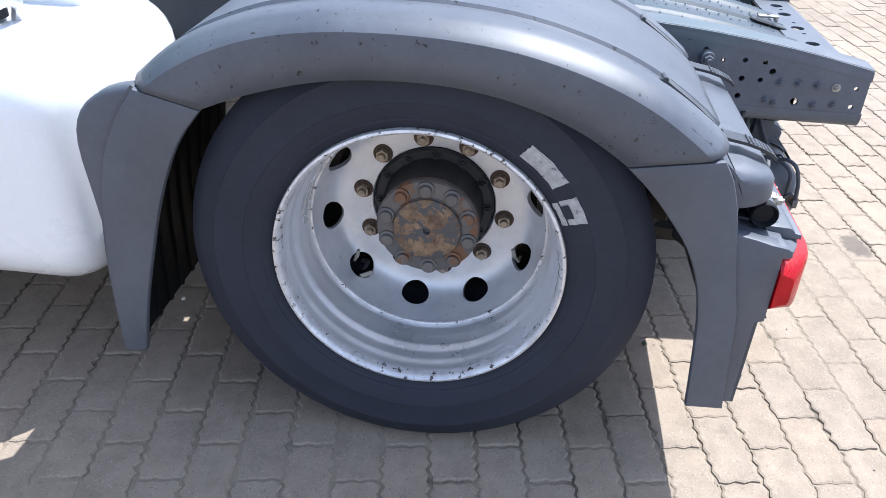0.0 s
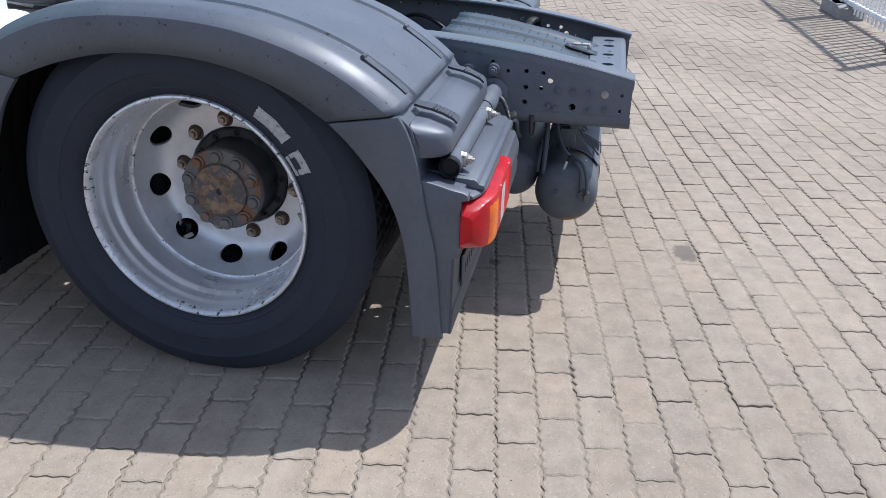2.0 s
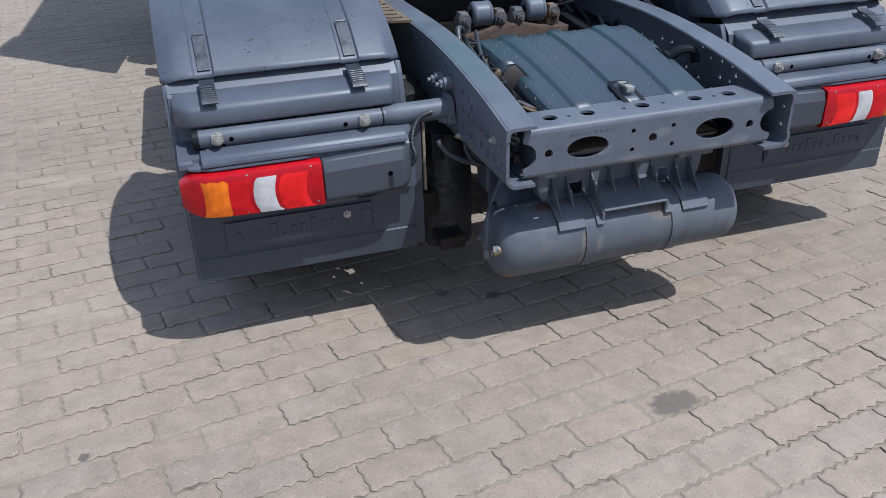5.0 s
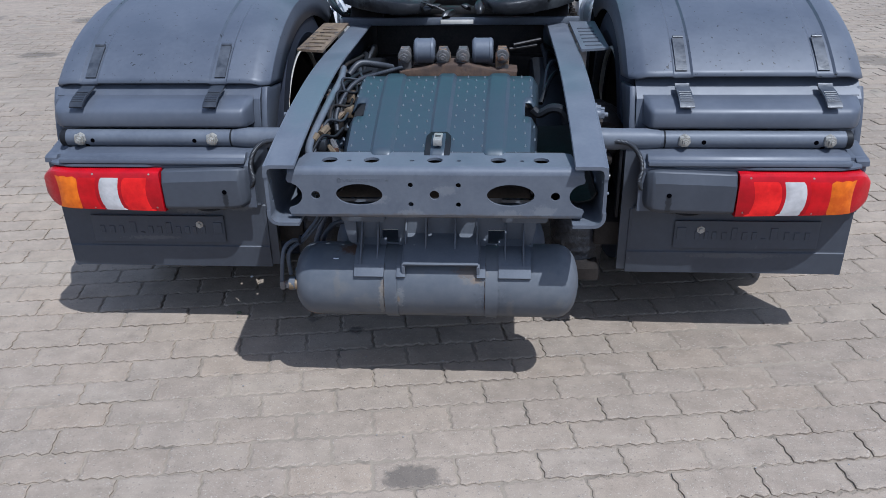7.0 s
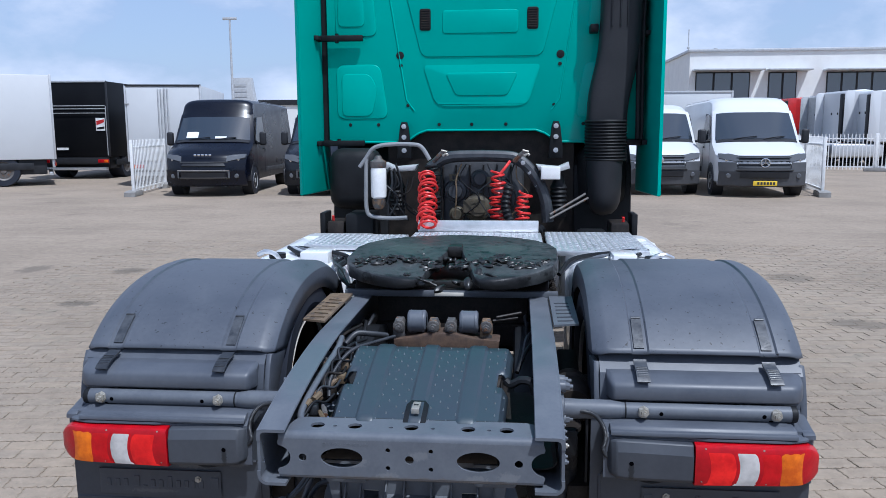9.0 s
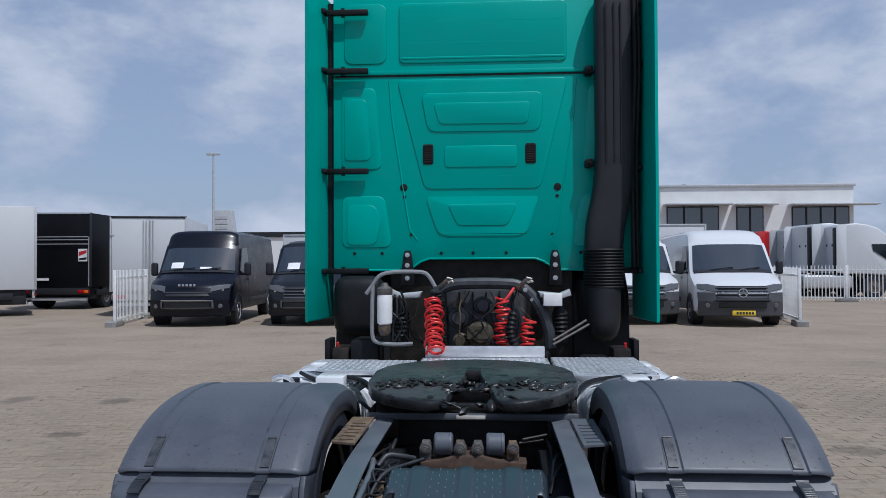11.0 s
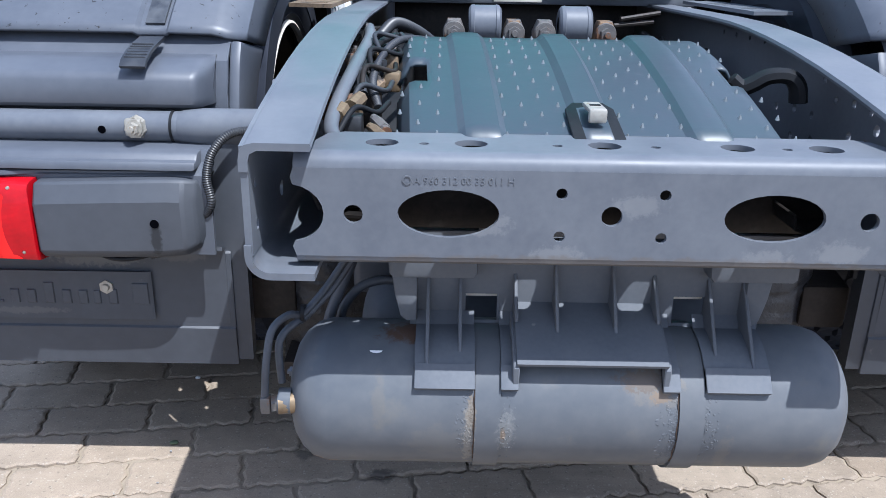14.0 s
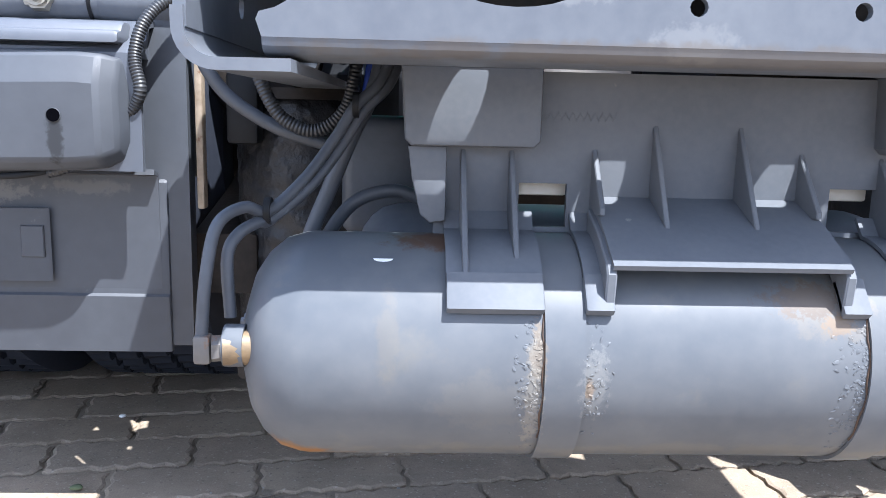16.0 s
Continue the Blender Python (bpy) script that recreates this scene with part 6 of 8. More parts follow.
# ---- fifth wheel ----
def fifth_wheel():
    half = [(.0, 1.69), (.026, 1.68), (.036, 1.61), (.058, 1.50), (.088, 1.37), (.112, 1.26), (.140, 1.212), (.19, 1.195), (.235, 1.198), (.30, 1.222), (.39, 1.285), (.452, 1.345), (.480, 1.43),
            (.486, 1.72), (.46, 1.86), (.40, 1.99), (.30, 2.09), (.17, 2.155), (.0, 2.175)]
    out = half + [(-x, y) for x, y in reversed(half[1:-1])]
    b = bmesh.new()
    prism(b, out, "z", .932, 1.006, .010)
    for y in (1.24, 1.29, 1.35, 1.43, 1.52, 1.64, 1.85):
        bmesh.ops.bisect_plane(b, geom=b.verts[:] + b.edges[:] + b.faces[:], plane_co=(0, y, 0), plane_no=(0, 1, 0))
    for v in b.verts:      # the ramps fall away towards the rear and into the throat
        if v.co.z > .966:
            v.co.z -= max(0, 1.64 - v.co.y) * .03 + max(0, 1.43 - v.co.y) * .20
            v.co.z -= .035 * max(0, 1 - abs(v.co.x) / .20) * min(1, max(0, (1.62 - v.co.y) / .25))
        else:
            v.co.z -= max(0, 1.43 - v.co.y) * .15
        v.co.z += .004 * noise.noise(v.co * 14)
    for s in (-1, 1):
        stain(M_FIFTH, (s * .25, 1.33, .985), (.20, .10, .2), (.060, .066, .066), .6, .8, 30.0)
        stain(M_FIFTH, (s * .25, 1.215, .92), (.34, .055, .05), (.010, .010, .011), .95, .6, 30.0)
        stain(M_FIFTH, (s * .22, 1.70, 1.0), (.13, .16, .1), (.075, .085, .078), .6, .6, 18.0)
    fw = part("fifth_wheel", b, M_FIFTH, truck, "greasy black fifth wheel coupling plate")
    b = bmesh.new()
    for k in range(46):
        a = random.uniform(0, 2 * math.pi)
        r = random.uniform(.0, .16) ** .8
        x, y = .75 * r * math.cos(a) + random.choice((-.17, -.1, .0, .0, .2)), 1.39 + r * math.sin(a) + .2 * random.random() * (abs(r) < .1)
        m = pose(x, y, .996 - max(0, 1.64 - y) * .03 - max(0, 1.43 - y) * .20 - .03 * max(0, 1 - abs(x) / .20) + random.uniform(-.008, .006), random.uniform(-30, 30), random.uniform(-30, 30), random.uniform(0, 180)) @ Matrix.Diagonal((random.uniform(.012, .05), random.uniform(.008, .02), random.uniform(.005, .016), 1))
        bmesh.ops.create_icosphere(b, subdivisions=2, radius=1, matrix=m)
    for v in b.verts:
        v.co += Vector((noise.noise(v.co * 60), noise.noise(v.co * 60 + Vector((5, 0, 0))), noise.noise(v.co * 60 + Vector((0, 5, 0))))) * .007
    for s in (-1, 1):      # scraped-up edge of the grease between plate and ramp
        for k in range(70):
            u = random.random()
            x, y = s * (.05 + .38 * u), 1.395 + .03 * math.sin(u * 5 + s) + random.gauss(0, .028)
            z = 1.003 - max(0, 1.64 - y) * .03 - max(0, 1.43 - y) * .20 - .035 * max(0, 1 - abs(x) / .20) * min(1, max(0, (1.62 - y) / .25))
            f = random.uniform(.25, 1) ** 2
            m = pose(x, y, z, 0, random.uniform(-15, 15), random.uniform(-60, 60)) @ Matrix.Diagonal((.010 + .038 * f * random.random(), .005 + .016 * f, .002 + .007 * f, 1))
            g = bmesh.ops.create_icosphere(b, subdivisions=2, radius=1, matrix=m)
            for v in g["verts"]:
                v.co += Vector((noise.noise(v.co * 80), noise.noise(v.co * 80 + Vector((5, 0, 0))), noise.noise(v.co * 80 + Vector((0, 5, 0))))) * .008
    part("grease", b, M_GREASE, fw, "lumps of black grease")["kind"] = "stuff"
    b = bmesh.new()
    box(b, -.035, .035, 1.63, 1.72, .97, 1.022, .008)
    part("lock_jaw", b, M_GREASE, fw)
    for s in (-1, 1):
        b = bmesh.new()
        prism(b, [(1.38, .855), (1.97, .855), (1.92, .935), (1.72, .955), (1.52, .945), (1.42, .90)], "x", s * .30, s * .44, .012)
        part("pedestal", b, M_DIRTY, fw)
        b = bmesh.new()
        tube(b, [(s * .27, 1.64, .935), (s * .49, 1.64, .935)], .028, 16)
        part("pivot_pin", b, M_DIRTY, fw)
    b = bmesh.new()
    prism(b, [(-.20, 1.36), (.16, 1.36), (.14, 1.40), (-.22, 1.40)], "z", .875, .905, .004)
    part("catch_plate", b, M_GREASE, fw)
    # mounting plate with angle irons
    b = bmesh.new()
    prism(b, [(-.475, 1.385), (.475, 1.385), (.475, 2.3), (-.475, 2.3)], "z", .842, .856, .004)
    mp = part("mounting_plate", b, M_DIRTY, truck, "dark steel mounting plate under the coupling")
    b = bmesh.new()
    box(b, -.478, .478, 1.36, 1.386, .832, .862, .004)
    part("plate_edge", b, M_GREYC, mp)
    b = bmesh.new()
    box(b, -.07, .06, 1.354, 1.36, .838, .854, .001)
    part("type_plate", b, M_CREAM, mp, "pale type plate")
    for s in (-1, 1):
        b = bmesh.new()
        slots = [[(s * .452, .86 + .062 * k), (s * .512, .87 + .062 * k), (s * .512, .892 + .062 * k), (s * .452, .882 + .062 * k)] for k in range(6)]
        if s < 0:
            slots = [q[::-1] for q in slots]
        holed(b, [(s * .436, .81), (s * .53, .84), (s * .535, 1.33), (s * .436, 1.33)], slots, "z", .842, .008)
        part("slotted_bracket", b, M_RUSTT if s < 0 else M_GREYC, mp, "slotted bracket with flaking rust" if s < 0 else "slotted steel bracket")
        for y in (1.41, 1.5, 1.65, 1.8):
            b = bmesh.new()
            bolt(b, (s * .458, y, .856), (0, 0, 1), .016, .016)
            part("plate_bolt", b, M_DIRTY, mp)
    for k in range(4):
        b = bmesh.new()
        tube(b, spline([(-.47 - .02 * k, 1.42 + .05 * k, .865), (-.53 - .015 * k, 1.52 + .06 * k, .885 + .006 * k), (-.58 - .02 * k, 1.70 + .05 * k, .90), (-.56 - .03 * k, 1.95, .905)], 8), .009, 8)
        part("grease_line", b, (M_BLACK, M_SLEEVE)[k % 2], fw)
    # added dark box that stands in for the deep shade between the rails
    b = bmesh.new()
    box(b, -.345, .345, 1.40, 3.5, .60, .70)
    part("gearbox_housing", b, M_DIRTY, truck, "dark box added for the shade between the rails")
    for s in (-1, 1):
        # added block: darkens the gap to the rail and stops light leaks
        b = bmesh.new()
        prism(b, [(.70, .50), (1.38, .50), (1.38, .70), (1.2, .74), (.95, .72), (.80, .66), (.70, .60)], "x", s * .285, s * .42, .02)
        part("spring_seat", b, M_BLACK, truck, "dark block added beside the axle to stop stray light")
        for k in range(4):
            b = bmesh.new()
            y = .74 + .15 * k
            tube(b, spline([(s * (.30 + .02 * k), y - .05, .70), (s * .335, y + .05, .755), (s * (.37 - .01 * k), y + .14, .76), (s * .39, y + .2, .72)], 6), .008, 8)
            part("brake_hose", b, (M_BLACK, M_SLEEVE)[k % 2], truck)
    b = bmesh.new()
    box(b, -.345, .345, 1.46, 1.50, .56, .83, .004)
    part("inner_crossmember", b, M_DIRTY, truck)


fifth_wheel()


# ---- decks and tanks ahead of the rear wheels ----
def deck(x0, x1, y0, y1, z):
    b = bmesh.new()
    box(b, x0, x1, y0, y1, z - .03, z, .004)
    d = part("deck_plate", b, M_CHEQ, truck, "bright aluminium tread plate")
    b = bmesh.new()
    nx, ny = int((x1 - x0) / .036), int((y1 - y0) / .036)
    for i in range(nx):
        for j in range(ny):
            a = 45 if (i + j) % 2 else -45
            bmesh.ops.create_cube(b, size=1, matrix=pose(x0 + .02 + .036 * i, y0 + .02 + .036 * j, z + .001, 0, 0, a) @ Matrix.Diagonal((.027, .008, .004, 1)))
    part("tread_ribs", b, M_CHEQ, d, smooth=False)


deck(-.94, -.39, 2.36, 2.84, .918)
deck(-.365, .445, 2.60, 2.98, .918)
deck(.47, 1.01, 2.22, 3.03, .918)
bm = bmesh.new()
box(bm, -.35, .43, 2.99, 3.015, .915, .992, .004)
part("deck_upstand", bm, M_CHEQ, truck, "bright aluminium upstand")


def side_tank(s, m, label):
    b = bmesh.new()
    box(b, s * .57, s * 1.205, 1.785, 3.30, .315, .880, .13, 6)
    t = part("fuel_tank", b, m, truck, label, angle=60)
    for y in (2.25, 2.95):
        b = bmesh.new()
        prism(b, [(s * .56, .31), (s * 1.10, .306), (s * 1.19, .37), (s * 1.212, .48), (s * 1.212, .76), (s * 1.16, .855), (s * 1.08, .886), (s * .56, .886)], "y", y, y + .05, .003)
        part("tank_band", b, m, t)
    b = bmesh.new()
    cyl(b, (s * 1.0, 2.05, .89), (s * 1.0, 2.05, .915), .045, seg=20)
    part("filler_cap", b, M_BLACK, t)
    return t


side_tank(-1, M_WHITE, "glossy white-painted side tank")
side_tank(1, M_WHITE, "white-painted side tank")
for s in (-1, 1):
    for k in range(4):
        bm = bmesh.new()
        tube(bm, spline([(s * (.50 + .02 * k), 1.75 + .1 * k, .87), (s * (.58 + .03 * k), 1.9 + .06 * k, .925 - .012 * k), (s * (.78 + .03 * k), 2.12, .922 - .01 * k), (s * (.95 + .02 * k), 2.3, .91)], 8), .011, 8)
        part("pneumatic_line", bm, (M_BLACK, M_GREYC, M_CHEQ, M_BLACK)[k], truck)
    bm = bmesh.new()
    box(bm, s * (.69 if s < 0 else .78), s * (.84 if s < 0 else .90), 1.92, 2.10, .86, .942, .008)
    part("white_box", bm, M_WHITE, truck, "small white junction box")
    bm = bmesh.new()
    tube(bm, spline([(s * .97, 2.0, .88), (s * .99, 1.98, .92), (s * 1.04, 1.98, .935), (s * 1.09, 2.0, .915)], 6), .013, 8)
    part("filler_neck", bm, M_STEEL, truck)

# ---- cab ----
CY = 4.03


def cab_build():
    b = bmesh.new()
    box(b, -1.183, 1.183, CY, 6.15, 1.62, 3.78, .07, 4)
    cab = part("cab", b, M_GREEN, truck, "green high-roof sleeper cab, seen from behind", angle=50)
    b = bmesh.new()       # lower skirt of the rear wall with its raised middle
    prism(b, [(-1.168, 3.70), (-1.168, 1.50), (-1.09, 1.475), (-.56, 1.475), (-.47, 1.54), (-.40, 1.565), (.42, 1.565), (.49, 1.54), (.58, 1.475), (1.11, 1.475), (1.168, 1.50), (1.168, 3.70)], "y", CY - .004, CY + .09, .0035, 2)
    part("rear_wall", b, M_GREEN, cab)
    b = bmesh.new()       # rolled lip along its lower edge
    tube(b, [(x, CY - .004, z) for x, z in ((-1.14, 1.493), (-1.08, 1.481), (-.565, 1.481), (-.475, 1.546), (-.405, 1.571), (.425, 1.571), (.495, 1.546), (.585, 1.481), (1.10, 1.481), (1.14, 1.493))], .009, 8)
    part("lower_lip", b, M_GREEN, cab)

    def rounded(pts, r, n=5):
        out = []
        k = len(pts)
        for i in range(k):
            p, a, c = Vector(pts[i]), Vector(pts[i - 1]), Vector(pts[(i + 1) % k])
            u, v = (a - p).normalized() * r, (c - p).normalized() * r
            for j in range(n + 1):
                t = j / n
                q = (p + u) * (1 - t) ** 2 + p * 2 * t * (1 - t) + (p + v) * t * t
                out.append((q.x, q.y))
        return out

    def pressed(pts, r, h=.014, bev=.012):
        b = bmesh.new()
        prism(b, rounded(pts, r), "y", CY - .004 - h * 1.25, CY + .02, bev, 3)
        part("pressed_panel", b, M_GREEN, cab)

    def groove(pts, r=.006):
        b = bmesh.new()
        tube(b, [(x, CY - .005, z) for x, z in pts], r, 8)
        part("pressed_bead", b, M_GREEN, cab)

    pressed([(-.66, 2.99), (.69, 2.99), (.47, 2.12), (-.44, 2.12)], .06, .006, .0055)
    pressed([(-.47, 2.88), (.50, 2.88), (.47, 2.57), (-.41, 2.57)], .07, .013, .0065)
    pressed([(-.37, 2.80), (.40, 2.80), (.37, 2.63), (-.32, 2.63)], .04, .018, .0045)
    pressed([(-.28, 2.46), (.29, 2.46), (.29, 2.29), (-.28, 2.29)], .03, .011, .0045)
    pressed([(-.43, 2.06), (.46, 2.06), (.37, 1.78), (.30, 1.75), (-.27, 1.75), (-.34, 1.78)], .04, .006, .0055)
    pressed([(-.26, 2.0), (.29, 2.0), (.21, 1.83), (-.18, 1.83)], .035, .011, .0045)
    pressed([(-1.10, 2.93), (-.83, 2.93), (-.78, 2.28), (-1.10, 2.28)], .06, .006, .0055)
    pressed([(-1.08, 2.84), (-.90, 2.84), (-.87, 2.35), (-1.08, 2.35)], .05, .011, .0045)
    pressed([(-1.10, 2.07), (-.76, 2.07), (-.70, 1.66), (-1.10, 1.66)], .07, .006, .0055)
    pressed([(-1.06, 2.0), (-.84, 2.0), (-.78, 1.88), (-.83, 1.68), (-1.06, 1.68)], .05, .011, .0045)
    pressed([(.85, 2.93), (1.10, 2.93), (1.10, 2.28), (.80, 2.28)], .06, .006, .0055)
    pressed([(.78, 2.07), (1.10, 2.07), (1.10, 1.66), (.72, 1.66)], .06, .006, .0055)
    pressed([(-.64, 3.60), (.68, 3.60), (.68, 3.12), (-.64, 3.12)], .05, .008, .007)
    pressed([(-1.08, 3.60), (-.74, 3.60), (-.74, 3.12), (-1.08, 3.12)], .08, .006, .0055)
    for z in (3.45, 3.28):
        groove([(-.60, z), (.64, z)], .010)
    groove([(-.62, 3.16), (.66, 3.16)], .014)
    groove([(-.44, 2.22), (.46, 2.22)], .007)
    groove([(-.72, 2.98), (-.70, 2.7), (-.56, 1.80), (-.50, 1.72)])
    groove([(.75, 2.98), (.73, 2.7), (.60, 1.80), (.54, 1.72)])
    b = bmesh.new()
    prism(b, [(-1.16, 3.03), (.9, 3.03), (.9, 3.065), (-1.16, 3.065)], "y", CY - .016, CY + .01, .008)
    part("roof_seam", b, M_GREEN, cab)
    b = bmesh.new()
    box(b, -1.16, .9, CY - .010, CY + .01, 3.016, 3.028)
    part("seam_gap", b, M_BLACK, cab)
    for x in (-.411, .395):
        b = bmesh.new()
        prism(b, rounded([(x - .042, 2.315), (x + .042, 2.315), (x + .042, 2.475), (x - .042, 2.475)], .02), "y", CY - .018, CY - .004, .004)
        v = part("air_vent", b, M_BLACK, cab, "black ribbed air vent")
        for k in range(8):
            b = bmesh.new()
            box(b, x - .034, x + .034, CY - .022, CY - .016, 2.33 + .018 * k, 2.339 + .018 * k, .001, 1)
            part("vent_slat", b, M_DIRTY, v)
    dots = [(-.606, 2.135, .030), (.603, 2.13, .030), (-.60, 2.06, .014), (.60, 2.06, .014)]
    dots += [(x, 1.615, .013) for x in (-1.0, -.78, -.31, -.06, .20, .78)] + [(-.55, 1.76, .012), (.56, 1.76, .012)]
    for x, z, r in dots:
        b = bmesh.new()
        revolve(b, [(CY - .010, 0), (CY - .010, r * .8), (CY - .008, r), (CY - .002, r)], (x, 0, z), "y", 18)
        part("rubber_plug", b, M_BLACK, cab)
    for x in (-.57, .575):      # lock brackets below the rear wall
        b = bmesh.new()
        prism(b, [(x - .055, 1.36), (x + .055, 1.36), (x + .05, 1.45), (x + .032, 1.60), (x + .02, 1.635), (x - .02, 1.635), (x - .032, 1.60), (x - .05, 1.45)], "y", CY - .10, CY - .05, .01)
        k = part("cab_lock_bracket", b, M_BLACK, cab, "black bolted cab bracket")
        for z in (1.60, 1.52, 1.42):
            b = bmesh.new()
            bolt(b, (x, CY - .10, z), (0, -1, 0), .014, .012)
            part("bracket_bolt", b, M_STEEL, k)
    for s in (-1, 1):           # side deflectors with their hinges
        b = bmesh.new()
        prism(b, [(s * 1.205, 4.20), (s * 1.235, 4.24), (s * 1.283, 3.95), (s * 1.297, 3.60), (s * 1.272, 3.585), (s * 1.250, 3.80), (s * 1.222, 4.0)], "z", 1.10, 3.66, .010, 3)
        d = part("side_deflector", b, M_GREEN, cab, "green side wind deflector")
        b = bmesh.new()
        prism(b, [(s * 1.172, 4.045), (s * 1.215, 4.045), (s * 1.215, 4.12), (s * 1.172, 4.12)], "z", 1.45, 3.62)
        part("gap_seal", b, M_BLACK, d)
        for z in (3.055, 2.262, 1.475, 3.52):
            b = bmesh.new()
            box(b, s * 1.25, s * .88 if s < 0 else s * 1.02, CY - .08, CY - .035, z - .022, z + .022, .008)
            box(b, s * 1.25, s * 1.20, CY - .14, CY - .03, z - .018, z + .018, .008)
            cyl(b, (s * 1.08, CY - .06, z - .035), (s * 1.08, CY - .06, z + .035), .014, seg=10)
            part("deflector_hinge", b, M_BLACK, d, "black deflector hinge")
    # tall air intake
    b = bmesh.new()
    stations = [(3.75, .998, .140, .12), (3.40, 1.000, .138, .125), (2.9, 1.002, .140, .13), (2.5, 1.008, .142, .13), (2.22, 1.006, .144, .13), (2.05, .985, .146, .13), (1.90, .950, .150, .128), (1.78, .928, .145, .125), (1.62, .922, .143, .12)]
    rows = []
    for z, cx, rx, ry in stations:
        rows.append([b.verts.new((cx * 1.02 + 1.02 * rx * (abs(math.cos(t)) ** .55) * math.copysign(1, math.cos(t)), 3.915 + .82 * ry * (abs(math.sin(t)) ** .55) * math.copysign(1, math.sin(t)), z)) for t in [2 * math.pi * k / 28 for k in range(28)]])
    for a, c in zip(rows, rows[1:]):
        for k in range(28):
            b.faces.new((a[k], a[(k + 1) % 28], c[(k + 1) % 28], c[k]))
    b.faces.new(rows[0])
    intake = smooth_sub(part("air_intake", b, M_BLACKM, cab, "matt black plastic air intake duct", angle=60))
    for dx in (-.05, .01, .06):
        b = bmesh.new()
        tube(b, [(1.005 + dx, 3.806, 3.5), (1.005 + dx, 3.806, 2.9), (1.005 + dx, 3.806, 2.3)], .006, 6)
        part("duct_bead", b, M_BLACKM, intake)
    b = bmesh.new()
    prof = []
    for k in range(27):
        prof.append((1.64 - .0115 * k, .156 if k % 2 else .146))
    revolve(b, prof, (.932, 3.86, 0), "z", 36)
    part("rubber_bellows", b, M_BLACK, intake, "black rubber bellows")
    b = bmesh.new()
    revolve(b, [(1.345, .134), (1.31, .131), (1.20, .128), (1.10, .126), (1.04, .118), (.99, .098), (.955, .062), (.94, .0)], (.925, 3.84, 0), "z", 32)
    part("intake_boot", b, M_BLACKM, intake)
    for z in (3.02, 2.30):
        b = bmesh.new()
        box(b, .81, .87, 3.90, CY, z - .03, z + .03, .01)
        bolt(b, (.84, 3.90, z), (0, -1, 0), .014, .012)
        part("duct_bracket", b, M_BLACK, intake)
    b = bmesh.new()
    for x, r in ((1.165, .018), (1.195, .012)):
        tube(b, spline([(x, 3.85, 3.7), (x + .01, 3.84, 3.0), (x - .01, 3.86, 2.3), (x, 3.88, 1.5)], 8), r, 8)
    part("cable_run", b, M_BLACK, cab)
    b = bmesh.new()
    prism(b, rounded([(1.09, 1.99), (1.165, 2.03), (1.185, 2.5), (1.18, 3.74), (1.09, 3.74)], .02), "y", CY - .05, CY + .03, .006)
    part("side_seal", b, M_BLACK, cab, "black rubber strip beside the duct")
    # front wheels, arches and floor, all but hidden
    for s in (-1, 1):
        b = bmesh.new()
        prism(b, [(4.02, .62), (4.10, 1.30), (4.3, 1.5), (6.1, 1.62), (6.1, .35), (5.5, .35), (5.4, .8), (4.9, 1.1), (4.4, .8), (4.3, .55)], "x", s * .72, s * 1.16, .02)
        part("front_wing", b, M_BLACK, cab, "black front wheel arch")
        b = bmesh.new()
        revolve(b, [(s * 1.16, .30), (s * 1.19, .38), (s * 1.17, .47), (s * .95, .487), (s * .90, .40)], (0, 4.85, .487), "x", 48)
        part("front_tyre", b, M_TYRE, cab)
        b = bmesh.new()
        box(b, s * .74, s * 1.13, 3.75 if s < 0 else 4.03, 4.02 if s < 0 else 4.3, .98, 1.44, .10, 4)
        part("side_tray", b, M_BLACK, cab, "black storage tray below the cab")
        b = bmesh.new()
        box(b, s * 1.09, s * 1.13, 3.50, 3.70, .78, .985, .008)
        part("end_plate", b, M_BLACK, cab)
        b = bmesh.new()
        box(b, s * .72, s * .93, 3.42, 3.72, .72, .99 if s < 0 else .86, .03)
        part("battery_box", b, M_BLACK, cab)
        b = bmesh.new()
        box(b, s * .94, s * 1.07, 3.46, 3.70, .72, .93, .02)
        part("valve_block", b, M_DIRTY, cab)
        b = bmesh.new()
        tube(b, [(s * 1.03, 3.50, .93), (s * 1.03, 3.49, .965)], .010, 8)
        part("red_cap", b, M_RED, cab)
    b = bmesh.new()
    box(b, -.72, .72, 4.1, 6.1, .55, 1.60)
    part("engine_bay", b, M_DIRTY, cab, "dark engine bay")
    return cab


M_BLACKM = mat("matt_black_plastic", (0.013, 0.0138, 0.017), (0.021, 0.022, 0.026), 0.5, scale=6, bump=0.08)
M_BLACKM.node_tree.nodes["Principled BSDF"].inputs["Specular IOR Level"].default_value = 0.35
cab_build()


